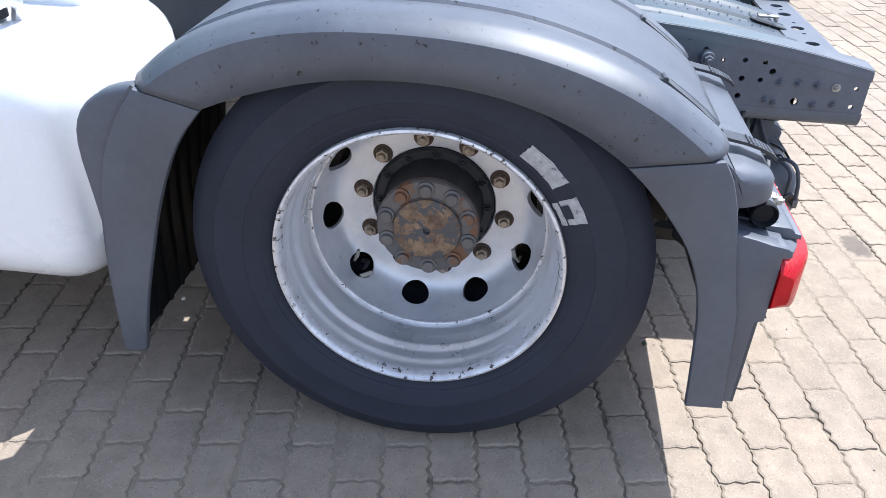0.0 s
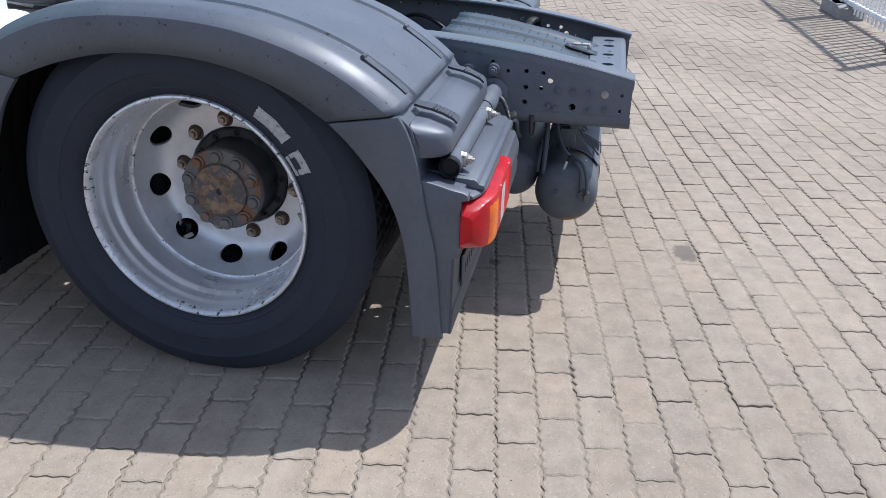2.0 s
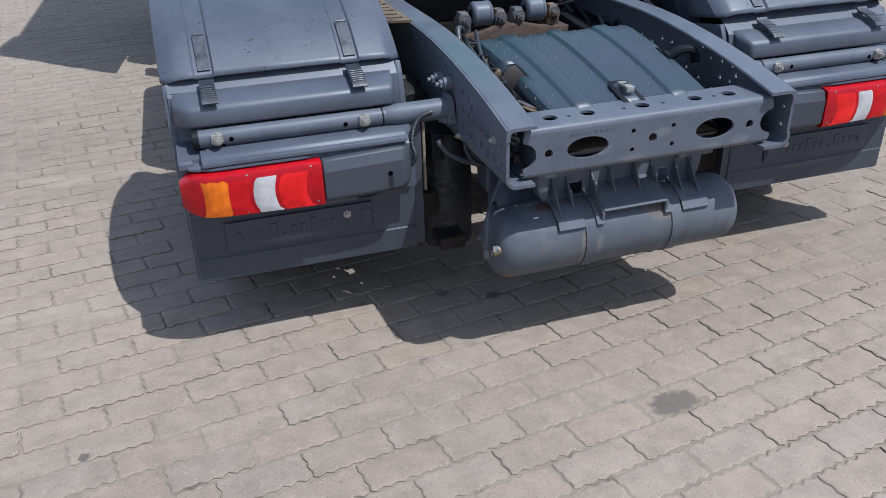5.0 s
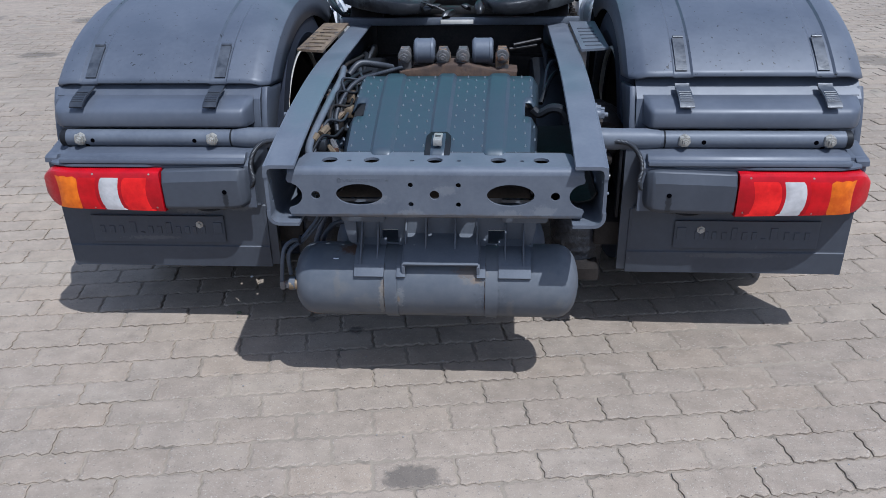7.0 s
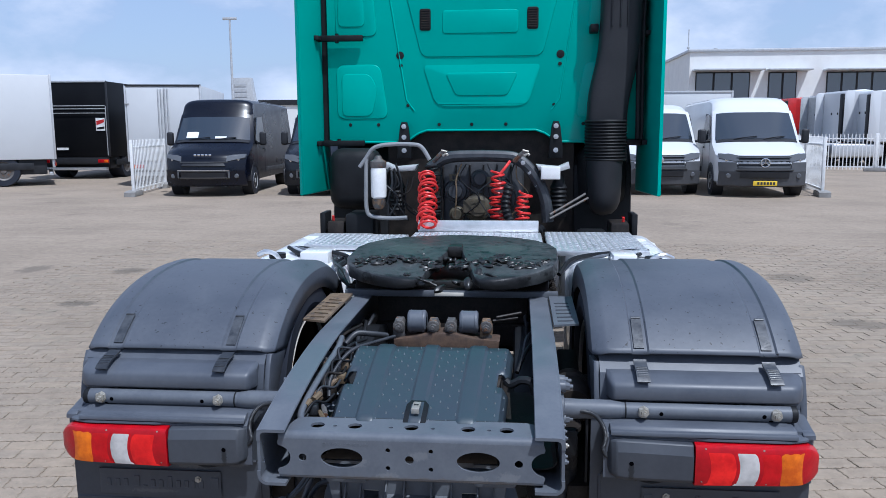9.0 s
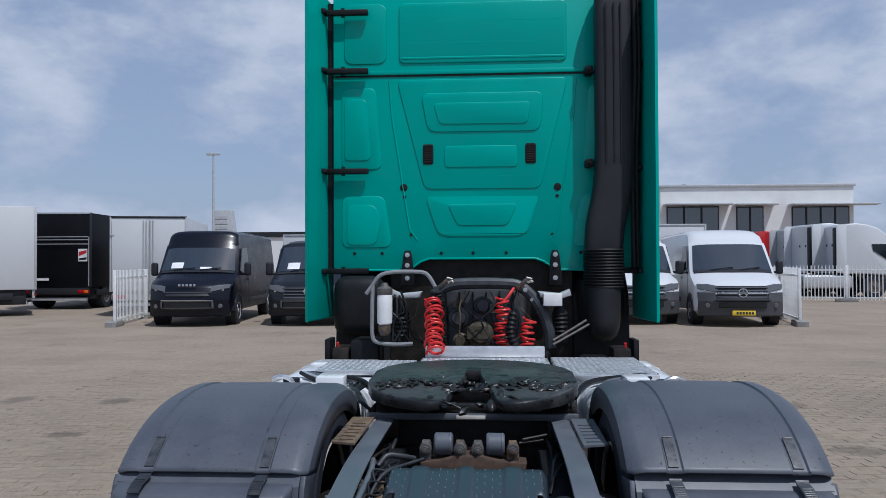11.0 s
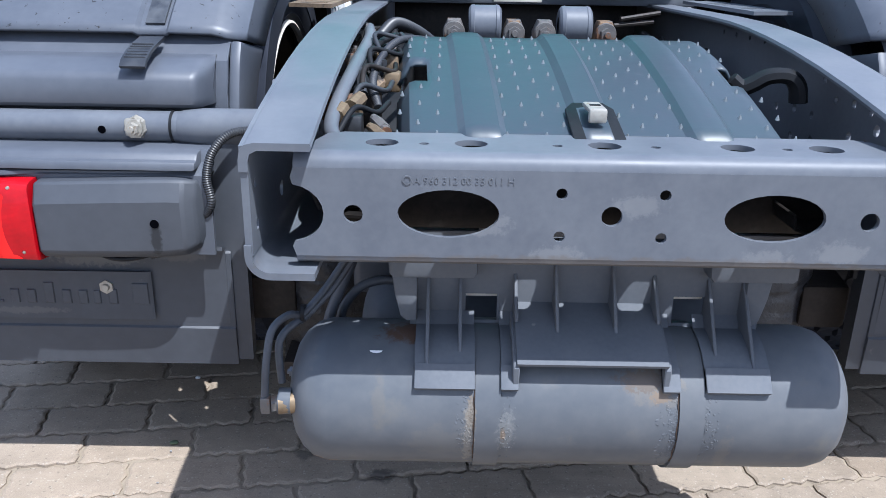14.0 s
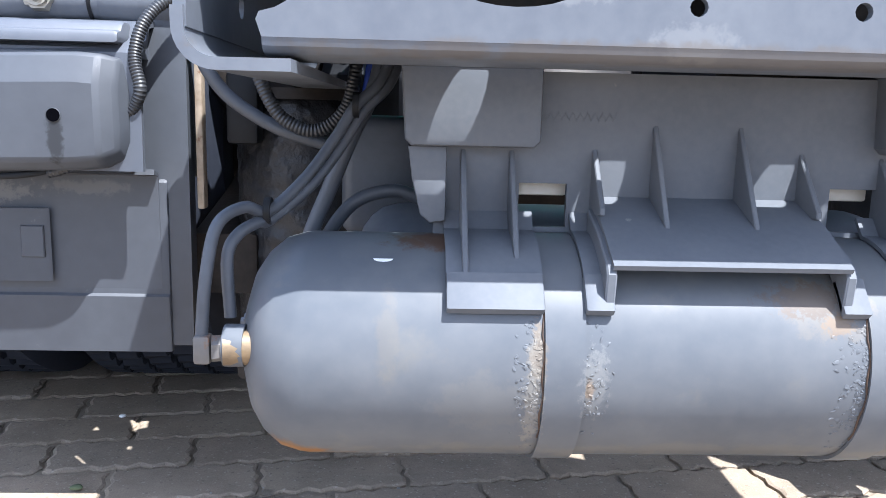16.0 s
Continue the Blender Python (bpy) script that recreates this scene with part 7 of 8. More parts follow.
def behind_cab():
    def run(name, pts, r, m, label="", parent=truck, n=8):
        b = bmesh.new()
        tube(b, spline(pts, n), r, 10)
        return part(name, b, m, parent, label)

    def coil(name, p0, p1, R, r, turns, m, label):
        b = bmesh.new()
        p0, p1 = Vector(p0), Vector(p1)
        ax = (p1 - p0).normalized()
        u = ax.cross(Vector((0, 1, .1))).normalized()
        v = ax.cross(u)
        n = turns * 14
        tube(b, [p0.lerp(p1, k / n) + (u * math.cos(2 * math.pi * k / 14) + v * math.sin(2 * math.pi * k / 14)) * R * (1 - .22 * math.sin(k * .17) * math.sin(k * .043)) + Vector((.008 * math.sin(k * .11), 0, .006 * math.sin(k * .19))) for k in range(n + 1)], r, 7)
        return part(name, b, m, truck, label)

    Y = 3.35
    run("hand_rail", [(-.80, Y, 1.32), (-.755, Y, 1.38), (-.70, Y, 1.45), (-.60, Y, 1.475), (-.42, Y, 1.475), (-.36, Y, 1.45), (-.31, Y, 1.37)], .0145, M_RAIL, "bent grey tube rail")
    run("hand_rail", [(-.752, Y, 1.38), (-.757, Y, 1.2), (-.755, Y, 1.03), (-.72, Y, .98), (-.60, Y, .965), (-.47, Y, .97)], .0145, M_RAIL, "bent grey tube rail")
    b = bmesh.new()
    revolve(b, [(1.10, 0), (1.10, .035), (1.115, .052), (1.16, .054), (1.30, .054), (1.315, .048), (1.315, 0)], (-.668, Y, 0), "z", 28)
    f = part("fuel_filter", b, M_FENCE, truck, "white spin-on fuel filter")
    b = bmesh.new()
    revolve(b, [(1.03, 0), (1.03, .03), (1.06, .045), (1.10, .046)], (-.668, Y, 0), "z", 20)
    part("filter_bowl", b, M_RUST, f)
    b = bmesh.new()
    revolve(b, [(1.315, .05), (1.33, .056), (1.36, .056), (1.375, .03), (1.40, .02), (1.40, 0)], (-.668, Y, 0), "z", 20)
    part("filter_head", b, M_HUBGREY, f)
    coil("air_coil", (-.285, 2.93, .950), (-.319, Y - .06, 1.29), .053, .0088, 12, M_RED, "red coiled air line")
    coil("air_coil", (.150, Y - .10, .94), (.168, Y - .06, 1.29), .047, .0085, 8, M_RED, "red coiled air line")
    coil("air_coil", (.322, Y - .08, .96), (.342, Y - .04, 1.15), .042, .0085, 5, M_RED, "red coiled air line")
    coil("electric_coil", (-.275, Y - .06, .99), (-.29, Y - .02, 1.34), .036, .009, 16, M_BLACK, "black coiled electric cable")
    b = bmesh.new()
    corrugated(b, [(.235, Y - .12, 1.20), (.215, Y - .14, 1.06), (.26, Y - .17, .95), (.34, Y - .19, .905), (.42, Y - .18, .90), (.46, Y - .15, .92)], .026, .016, .008, 10)
    part("electric_coil", b, M_BLACK, truck, "black coiled electric cable")
    for x, d in ((-.22, 1), (.33, 1)):
        run("coupling_head", [(x - .06, Y, 1.36), (x - .02, Y - .03, 1.40), (x + .015, Y - .04, 1.43)], .016, M_HUBGREY, "grey metal coupling head")
        run("coupling_tap", [(x - .005, Y - .05, 1.435), (x + .035, Y - .05, 1.425)], .007, M_ZINC)
        run("coupling_ring", [(x + .005, Y - .045, 1.40), (x + .03, Y - .05, 1.41), (x + .04, Y - .05, 1.40)], .009, M_ZINC)
    run("air_line", [(.24, Y - .02, 1.36), (.21, Y - .06, 1.32), (.17, Y - .08, 1.27)], .010, M_RED, "red air line")
    # bowed cab carrier with bolts
    b = bmesh.new()
    pts = spline([(-.34, 3.62, 1.30), (-.24, 3.62, 1.365), (-.12, 3.62, 1.385), (.16, 3.62, 1.385), (.30, 3.62, 1.36), (.42, 3.60, 1.24), (.49, 3.58, 1.08), (.51, 3.58, .92)], 8)
    tube(b, pts, .042, 10)
    arch = part("cab_carrier_arch", b, M_ARCH, truck, "dark bowed cab carrier")
    for x, z in ((.33, 1.34), (.38, 1.27), (.43, 1.18), (.46, 1.10), (.48, 1.02)):
        b = bmesh.new()
        bolt(b, (x, 3.575, z), (0, -1, 0), .012, .01)
        part("arch_bolt", b, M_STEEL, arch)
    for s in (-1, 1):
        b = bmesh.new()
        prism(b, [(s * .42, 1.33), (s * .58, 1.315), (s * .65, 1.345), (s * .66, 1.30), (s * .58, 1.275), (s * .44, 1.285)], "y", 3.55, 3.66, .012)
        part("cast_arm", b, M_ALU, truck, "cast aluminium suspension arm")
        b = bmesh.new()
        revolve(b, [(.95, .055), (1.0, .058)] + [(1.0 + .016 * k, .052 if k % 2 else .062) for k in range(12)] + [(1.21, .04), (1.25, .035)], (s * .585, 3.66, 0), "z", 22)
        part("cab_spring", b, M_BLACK, truck, "black cab air spring")
    b = bmesh.new()
    prism(b, [(.455, 1.225), (.59, 1.225), (.59, 1.315), (.455, 1.315)], "y", 3.50, 3.56, .012)
    part("white_reservoir", b, M_FENCE, truck, "pale rectangular reservoir")
    # gearbox and engine rear with their casting ribs
    b = bmesh.new()
    box(b, -.28, .34, 3.72, 4.0, .85, 1.36, .05)
    eng = part("gearbox", b, M_ARCH, truck, "oily brown gearbox housing")
    for x, z, r in ((-.16, 1.13, .07), (.02, 1.22, .06), (.17, 1.14, .075), (0.0, 1.01, .09), (-.15, .96, .05), (.2, .95, .06)):
        b = bmesh.new()
        revolve(b, [(3.72, r * 1.2), (3.69, r * 1.1), (3.68, r * .8), (3.66, r * .7), (3.66, 0)], (x, 0, z), "y", 20)
        part("housing_cover", b, M_ARCH if z > 1.05 else M_GEAR, eng)
    for k in range(6):
        b = bmesh.new()
        box(b, -.26 + .1 * k, -.25 + .1 * k, 3.69, 3.73, .88, 1.32, .003)
        part("casting_rib", b, M_DIRTY, eng)
    for s in (1,):
        run("stay_rod", [(s * .52, 3.5, .98), (s * .66, 3.6, 1.05), (s * .78, 3.7, 1.11)], .009, M_HUBGREY, n=3)
        run("stay_rod", [(s * .52, 3.5, .95), (s * .67, 3.6, 1.02), (s * .80, 3.7, 1.08)], .009, M_HUBGREY, n=3)
    lines = random.Random(21)
    for k in range(9):
        x = lines.uniform(-.62, -.40)
        z = lines.uniform(1.22, 1.34)
        w = lambda a: lines.uniform(-a, a)
        run("small_line", [(x, 3.52, z), (x + w(.05), 3.50, z - .10), (x + w(.09), 3.50, z - .19 + w(.03)), (x + .04 + w(.10), 3.52, .93)], lines.choice((.004, .006, .008)), (M_BLACK, M_SLEEVE, M_DIRTY)[k % 3])
    for k in range(7):
        x = lines.uniform(-.20, .30)
        run("small_line", [(x, 3.64, 1.33), (x + w(.06), 3.62, 1.22), (x + w(.12), 3.61, 1.10 + w(.04)), (x + w(.16), 3.63, .95)], lines.choice((.004, .006)), (M_BLACK, M_SLEEVE, M_BRASS)[k % 3])
    for x, z, w2, h2 in ((-.02, 1.02, .16, .09), (.12, 1.20, .10, .07), (-.17, 1.23, .06, .05)):
        b = bmesh.new()
        holed(b, [(x - w2 / 2, z - h2 / 2), (x + w2 / 2, z - h2 / 2), (x + w2 / 2, z + h2 / 2), (x - w2 / 2, z + h2 / 2)], [ellipse(x, z, min(w2, h2) * .28, n=14)], "y", 3.655, .012)
        part("cast_plate", b, M_GEAR, eng)


behind_cab()


# ---- yard: far vehicles, fences, buildings ----
def plate_quad(bm, pts, push=(0, 0, 0), thick=0.01):
    """A thin slab on four or more corner points."""
    P = [Vector(p) + Vector(push) for p in pts]
    nrm = (P[1] - P[0]).cross(P[2] - P[0]).normalized() * thick
    a, b = [bm.verts.new(p) for p in P], [bm.verts.new(p - nrm) for p in P]
    bm.faces.new(a), bm.faces.new(b)
    n = len(P)
    for i in range(n):
        bm.faces.new((a[i], a[(i + 1) % n], b[(i + 1) % n], b[i]))
    return bm


def road_wheel(parent, x, y, r, w, s):
    b = bmesh.new()
    revolve(b, [(x - w / 2, r * .6), (x - w / 2, r * .93), (x - w * .4, r), (x + w * .4, r), (x + w / 2, r * .93), (x + w / 2, r * .6)], (0, y, r), "x", 32)
    t = part("wheel", b, M_TYRE, parent)
    b = bmesh.new()
    e = x + s * w / 2
    revolve(b, [(e - s * .03, r * .62), (e + s * .005, r * .60), (e - s * .03, r * .5), (e - s * .02, r * .2), (e, r * .16), (e, 0)], (0, y, r), "x", 24)
    part("rim", b, M_ALU if r < .4 else M_HUBGREY, t)
    return t


def van(name, label, at, yaw, paint, style, W=2.02, H=2.55, L=5.9):
    root = thing(name, label, "van", at)
    root.rotation_euler = (0, 0, radians(yaw))
    hw = W / 2
    if style == "blunt":
        side = [(.06, .30), (.0, .46), (-.01, .66), (.03, .84), (.10, .98), (.30, 1.13), (.62, 1.27), (.78, 1.35), (1.01, 1.66), (1.24, 1.95), (1.34, 2.10), (1.47, H - .08), (1.56, H - .025), (1.85, H), (3.6, H + .01), (L, H - .02)]
        ia, ib = 7, 9
    else:
        side = [(.07, .28), (.01, .42), (.0, .62), (.03, .78), (.09, .92), (.26, 1.06), (.56, 1.20), (.82, 1.31), (1.16, 1.66), (1.48, 1.98), (1.62, 2.08), (1.84, H - .09), (2.12, H - .02), (2.6, H), (4, H), (L, H - .03)]
        ia, ib = 7, 9
    ya, za = side[ia]
    yb, zb = side[ib]

    def put(k, y, z):
        """A point of the shell: k from -1 to 1 across, (y, z) on the middle line."""
        a = abs(k)
        slim = 1.0 - .165 * max(0, (z - 1.15) / 1.4) ** 1.3 - .05 * max(0, (.35 - y) / .35) ** 2
        bow = .24 * a ** 2.8 * min(1, max(0, (1.75 - y) / 1.1)) + .06 * a ** 2 * min(1, max(0, (2.6 - y) / 1.5))
        drop = (.09 * a ** 9 + .02 * a * a) if z > 2.05 else .05 * a ** 5 * (z > 1.0)
        return Vector((k * hw * slim, y + bow, z - drop))
    ks = [math.sin(math.pi / 2 * t / 10) for t in range(-10, 11)]
    fine = []
    for (p, q), nx in zip(zip(side, side[1:]), range(len(side))):
        for t in range(3):
            fine.append((p[0] + (q[0] - p[0]) * t / 3, p[1] + (q[1] - p[1]) * t / 3))
    fine.append(side[-1])
    b = bmesh.new()
    cols = [[b.verts.new(put(k, y, z)) for y, z in fine] for k in ks]
    for a, c in zip(cols, cols[1:]):
        for p in range(len(fine) - 1):
            b.faces.new((a[p], a[p + 1], c[p + 1], c[p]))
    for col in (cols[0], cols[-1]):        # flanks down to the sill
        lows = [b.verts.new((v.co.x * (1.0 if v.co.z < 1.15 else hw / max(.1, abs(v.co.x))), v.co.y, .36)) for v in col]
        mids = [b.verts.new((math.copysign(hw, v.co.x) if v.co.z > 1.15 else v.co.x, v.co.y, min(v.co.z, 1.05))) for v in col]
        for p in range(len(fine) - 1):
            for u, w in ((col, mids), (mids, lows)):
                b.faces.new((u[p], u[p + 1], w[p + 1], w[p]))
        b.faces.new((col[-1], mids[-1], lows[-1]))
    bmesh.ops.remove_doubles(b, verts=b.verts[:], dist=.002)
    bmesh.ops.holes_fill(b, edges=[e for e in b.edges if len(e.link_faces) == 1], sides=0)
    part("body", b, paint, root, angle=38)

    def patch(name, k0, k1, q0, q1, m, out=.012, label="", nk=10, inset=0.0, parent=root, skew=0.0):
        """A curved field laid on the shell between two lines across and two heights along the middle line."""
        b = bmesh.new()
        grid = []
        for t in range(6):
            f = t / 5
            y, z = q0[0] + (q1[0] - q0[0]) * f, q0[1] + (q1[1] - q0[1]) * f
            row = []
            for r in range(nk + 1):
                k = k0 + (k1 - k0) * r / nk
                k *= 1 - inset * f
                p = put(k, y, z + skew * r / nk)
                row.append((b.verts.new(p + Vector((0, -out, out * .6))), b.verts.new(p + Vector((0, .02, -.01)))))
            grid.append(row)
        for p, q in zip(grid, grid[1:]):
            for r in range(nk):
                b.faces.new((p[r][0], p[r + 1][0], q[r + 1][0], q[r][0]))
        rim = grid[0] + [r[-1] for r in grid[1:]] + grid[-1][-2::-1] + [r[0] for r in grid[-2:0:-1]]
        for u, w in zip(rim, rim[1:] + rim[:1]):
            b.faces.new((u[0], w[0], w[1], u[1]))
        return part(name, b, m, parent, label, angle=30)

    mix = lambda f: (ya + (yb - ya) * f, za + (zb - za) * f)
    ws = patch("windscreen", -.93, .93, mix(.04), mix(.97), M_SCREEN, .012, "tinted windscreen mirroring the sky", 14, .02)
    for k0, k1, f0, f1 in ((-.66, -.34, .10, .34), (.10, .38, .07, .15)) if paint is M_VANDARK or paint is M_VANGREY else ():
        patch("price_sheet", k0, k1, mix(f0), mix(f1), M_PAPER, .018, "white sheet behind the windscreen", 3, parent=ws)
    patch("cowl", -.92, .92, (ya - .10, za - .035), mix(.03), M_BLACKM, .010, "black wiper cowl", 12)
    for k0, k1 in ((-.55, -.02), (.12, .62)):
        b = bmesh.new()
        tube(b, [put(k0, *mix(.0)) + Vector((0, -.04, .02)), put((k0 + k1) / 2, *mix(.06)) + Vector((0, -.04, .02)), put(k1, *mix(.10)) + Vector((0, -.035, .02))], .012, 6)
        part("wiper", b, M_BLACK, root)
    low = paint is M_VANDARK or paint is M_VANGREY
    # grille with bars, badge, bumper, lower intake
    if paint is M_VANDARK:
        gr = patch("grille", -.56, .56, (side[2][0], .74), (side[3][0], .80), M_BLACKM, .015, "black grille band", 10, .1)
        n_bar = 1
    else:
        gr = patch("grille", -.60, .60, (side[2][0], .62 if style == "sloped" else .7), (side[4][0] + .03, .95), M_BLACKM, .020, "dark grille with bright bars", 10, -.08)
        n_bar = 4
    for t in range(n_bar):
        f = (t + .5) / n_bar
        z0 = (.64 + .30 * f) if n_bar > 2 else .815
        y0 = .03 + .06 * max(0, (z0 - .78) / .14)
        patch("grille_bar", -.58 - .03 * f, .58 + .03 * f, (y0, z0), (y0 + .004, z0 + .020), M_GRILLE if paint is not M_VANDARK else M_BUMPER, .03, "", 8, parent=gr)
    b = bmesh.new()
    if paint is M_VANDARK:
        for k in range(5):
            box(b, -.21 + .09 * k, -.15 + .09 * k, .028, .045, .985, 1.035, .003)
    elif n_bar > 2 and H < 2.3:
        prism(b, ellipse(.0, .85, .085, .115, 4), "y", -.015, .01, .006)
    else:
        revolve(b, [(-.012, .085), (-.016, .097), (-.012, .11), (.02, .11)], (0, .01, .80), "y", 24)
        for a in (90, 210, 330):
            tube(b, [(0, -.005, .80), (.09 * math.cos(radians(a)), -.005, .80 + .09 * math.sin(radians(a)))], .012, 6)
    part("badge", b, M_CHROME, gr, "plain bright badge")
    bump = patch("bumper", -1.0, 1.0, (.05, .26), (-.02, .60) if low else (.0, .58), M_BUMPER if not low else paint, .035, "plastic front bumper", 16)
    if not low:            # grey corners that rise to the headlamps
        for s in (-1, 1):
            patch("bumper_corner", s * .62, s * 1.0, (.0, .575), (.05, .79), M_BUMPER, .030, "", 6, parent=bump)
    patch("lower_intake", -.56, .56, (.0, .44), (-.02, .56), M_BLACKM, .045, "dark lower intake", 8, parent=bump)
    patch("bumper_lip", -.66, .66, (-.01, .600), (-.01, .622), M_CHROME if paint is M_VANDARK else M_BUMPER, .052, "", 8, parent=bump)
    if low:                # pale frame round the intake
        for k0, k1, z0, z1 in ((-.60, .60, .425, .445), (-.66, .66, .575, .592), (-.66, -.62, .43, .59), (.62, .66, .43, .59)):
            patch("intake_frame", k0, k1, (-.005, z0), (-.012, z1), M_GRILLE, .052, "", 6, parent=bump)
    for s in (-1, 1):
        hl = patch("headlamp", s * .56, s * .985, (.05, .84 if style == "blunt" else .80), (.12, .97 if style == "blunt" else .95), M_HEAD, .022, "clear headlamp", 6, skew=.09)
        b = bmesh.new()
        c = put(s * .80, .09, .90 if style == "blunt" else .86)
        revolve(b, [(c.y - .035, .0), (c.y - .032, .035), (c.y - .02, .05), (c.y, .052)], (c.x, 0, c.z), "y", 16)
        part("lamp_eye", b, M_CHROME, hl)
        fl = put(s * .80, .0, .50)
        b = bmesh.new()
        revolve(b, [(fl.y - .055, .0), (fl.y - .052, .045), (fl.y - .03, .06), (fl.y, .06)], (fl.x, 0, fl.z), "y", 16)
        part("fog_lamp", b, M_HEAD, bump)
        b = bmesh.new()
        y0 = 1.22 if style == "blunt" else 1.36
        pts = [(y0, 1.34), (y0 + .34, 1.92), (2.12, 1.95), (2.16, 1.30), (y0 + .3, 1.27)]
        fl = lambda y, z: s * (hw * (1.0 - .165 * max(0, (z - 1.15) / 1.4) ** 1.3) + (.016 if z < 1.6 else .028))
        plate_quad(b, [(fl(y, z), y, z) for y, z in pts], thick=.02 * s)
        part("side_window", b, M_SCREEN, root)
        b = bmesh.new()
        box(b, s * (hw + .09), s * (hw + .26), 1.22, 1.34, 1.22, 1.56, .05, 4)
        m = part("door_mirror", b, M_BLACKM, root, "black door mirror")
        b = bmesh.new()
        tube(b, [(s * (hw - .04), 1.36, 1.26), (s * (hw + .12), 1.30, 1.27)], .03, 8)
        part("mirror_arm", b, M_BLACKM, m)
        b = bmesh.new()
        box(b, s * (hw + .004), s * (hw + .016), 2.02, 2.16, 1.10, 1.14, .006)
        part("door_handle", b, M_BLACKM, root)
        for y in (1.02, L - 1.15):
            road_wheel(root, s * (hw - .10), y, .345, .22, s)
            b = bmesh.new()
            n = 18
            arc = [(y + r * math.cos(math.pi * t / n), .345 + r * math.sin(math.pi * t / n)) for r, o in ((.43, 1), (.375, -1)) for t in (range(n + 1) if o > 0 else range(n, -1, -1))]
            prism(b, arc, "x", s * (hw - .02), s * (hw + .012), .004)
            part("arch_lip", b, M_BUMPER if not low else M_BLACKM, root)
            b = bmesh.new()
            cyl(b, (s * (hw - .25), y, .345), (s * (hw + .003), y, .345), .378, seg=28)
            part("wheel_well", b, M_BLACKM, root)
        b = bmesh.new()
        prism(b, [(2.3, .50), (L - .1, .50), (L - .1, .62), (2.3, .62)], "x", s * (hw + .012), s * (hw - .02), .004)
        part("rub_strip", b, M_BUMPER, root)
        for y in (1.30, 2.20):
            b = bmesh.new()
            box(b, s * (hw + .001), s * (hw + .004), y, y + .012, .45, 1.25)
            part("door_gap", b, M_BLACKM, root)
        b = bmesh.new()
        tube(b, [(s * hw * .86, 2.4, H - .06), (s * hw * .86, L - .2, H - .07)], .012, 6)
        part("roof_gutter", b, paint, root)
    return root


van("delivery_van", "dark blue high-roof panel van parked facing the yard", (-7.28, 16.45, 0), 5, M_VANDARK, "blunt", 2.02, 2.40, 6.0)
van("delivery_van", "dark grey panel van parked beside the blue one", (-4.42, 16.7, 0), 3, M_VANGREY, "sloped", 2.02, 2.16, 5.4)
van("delivery_van", "white panel van with chrome grille parked behind the cab", (3.66, 17.2, 0), 0, M_VANWHITE, "sloped", 2.02, 2.22, 5.6)
plated_van = van("delivery_van", "white high-roof panel van with grey bumper and yellow plate", (5.88, 16.6, 0), -3, M_VANWHITE, "sloped", 2.02, 2.36, 6.4)
bm = bmesh.new()
box(bm, -.26, .26, -.075, -.045, .285, .395, .004)
pl = part("number_plate", bm, M_YELLOW, plated_van, "yellow number plate")
for k in range(6):
    bm = bmesh.new()
    box(bm, -.17 + .068 * k, -.125 + .068 * k, -.079, -.075, .31, .37)
    part("plate_bar", bm, M_PLATEINK, pl)


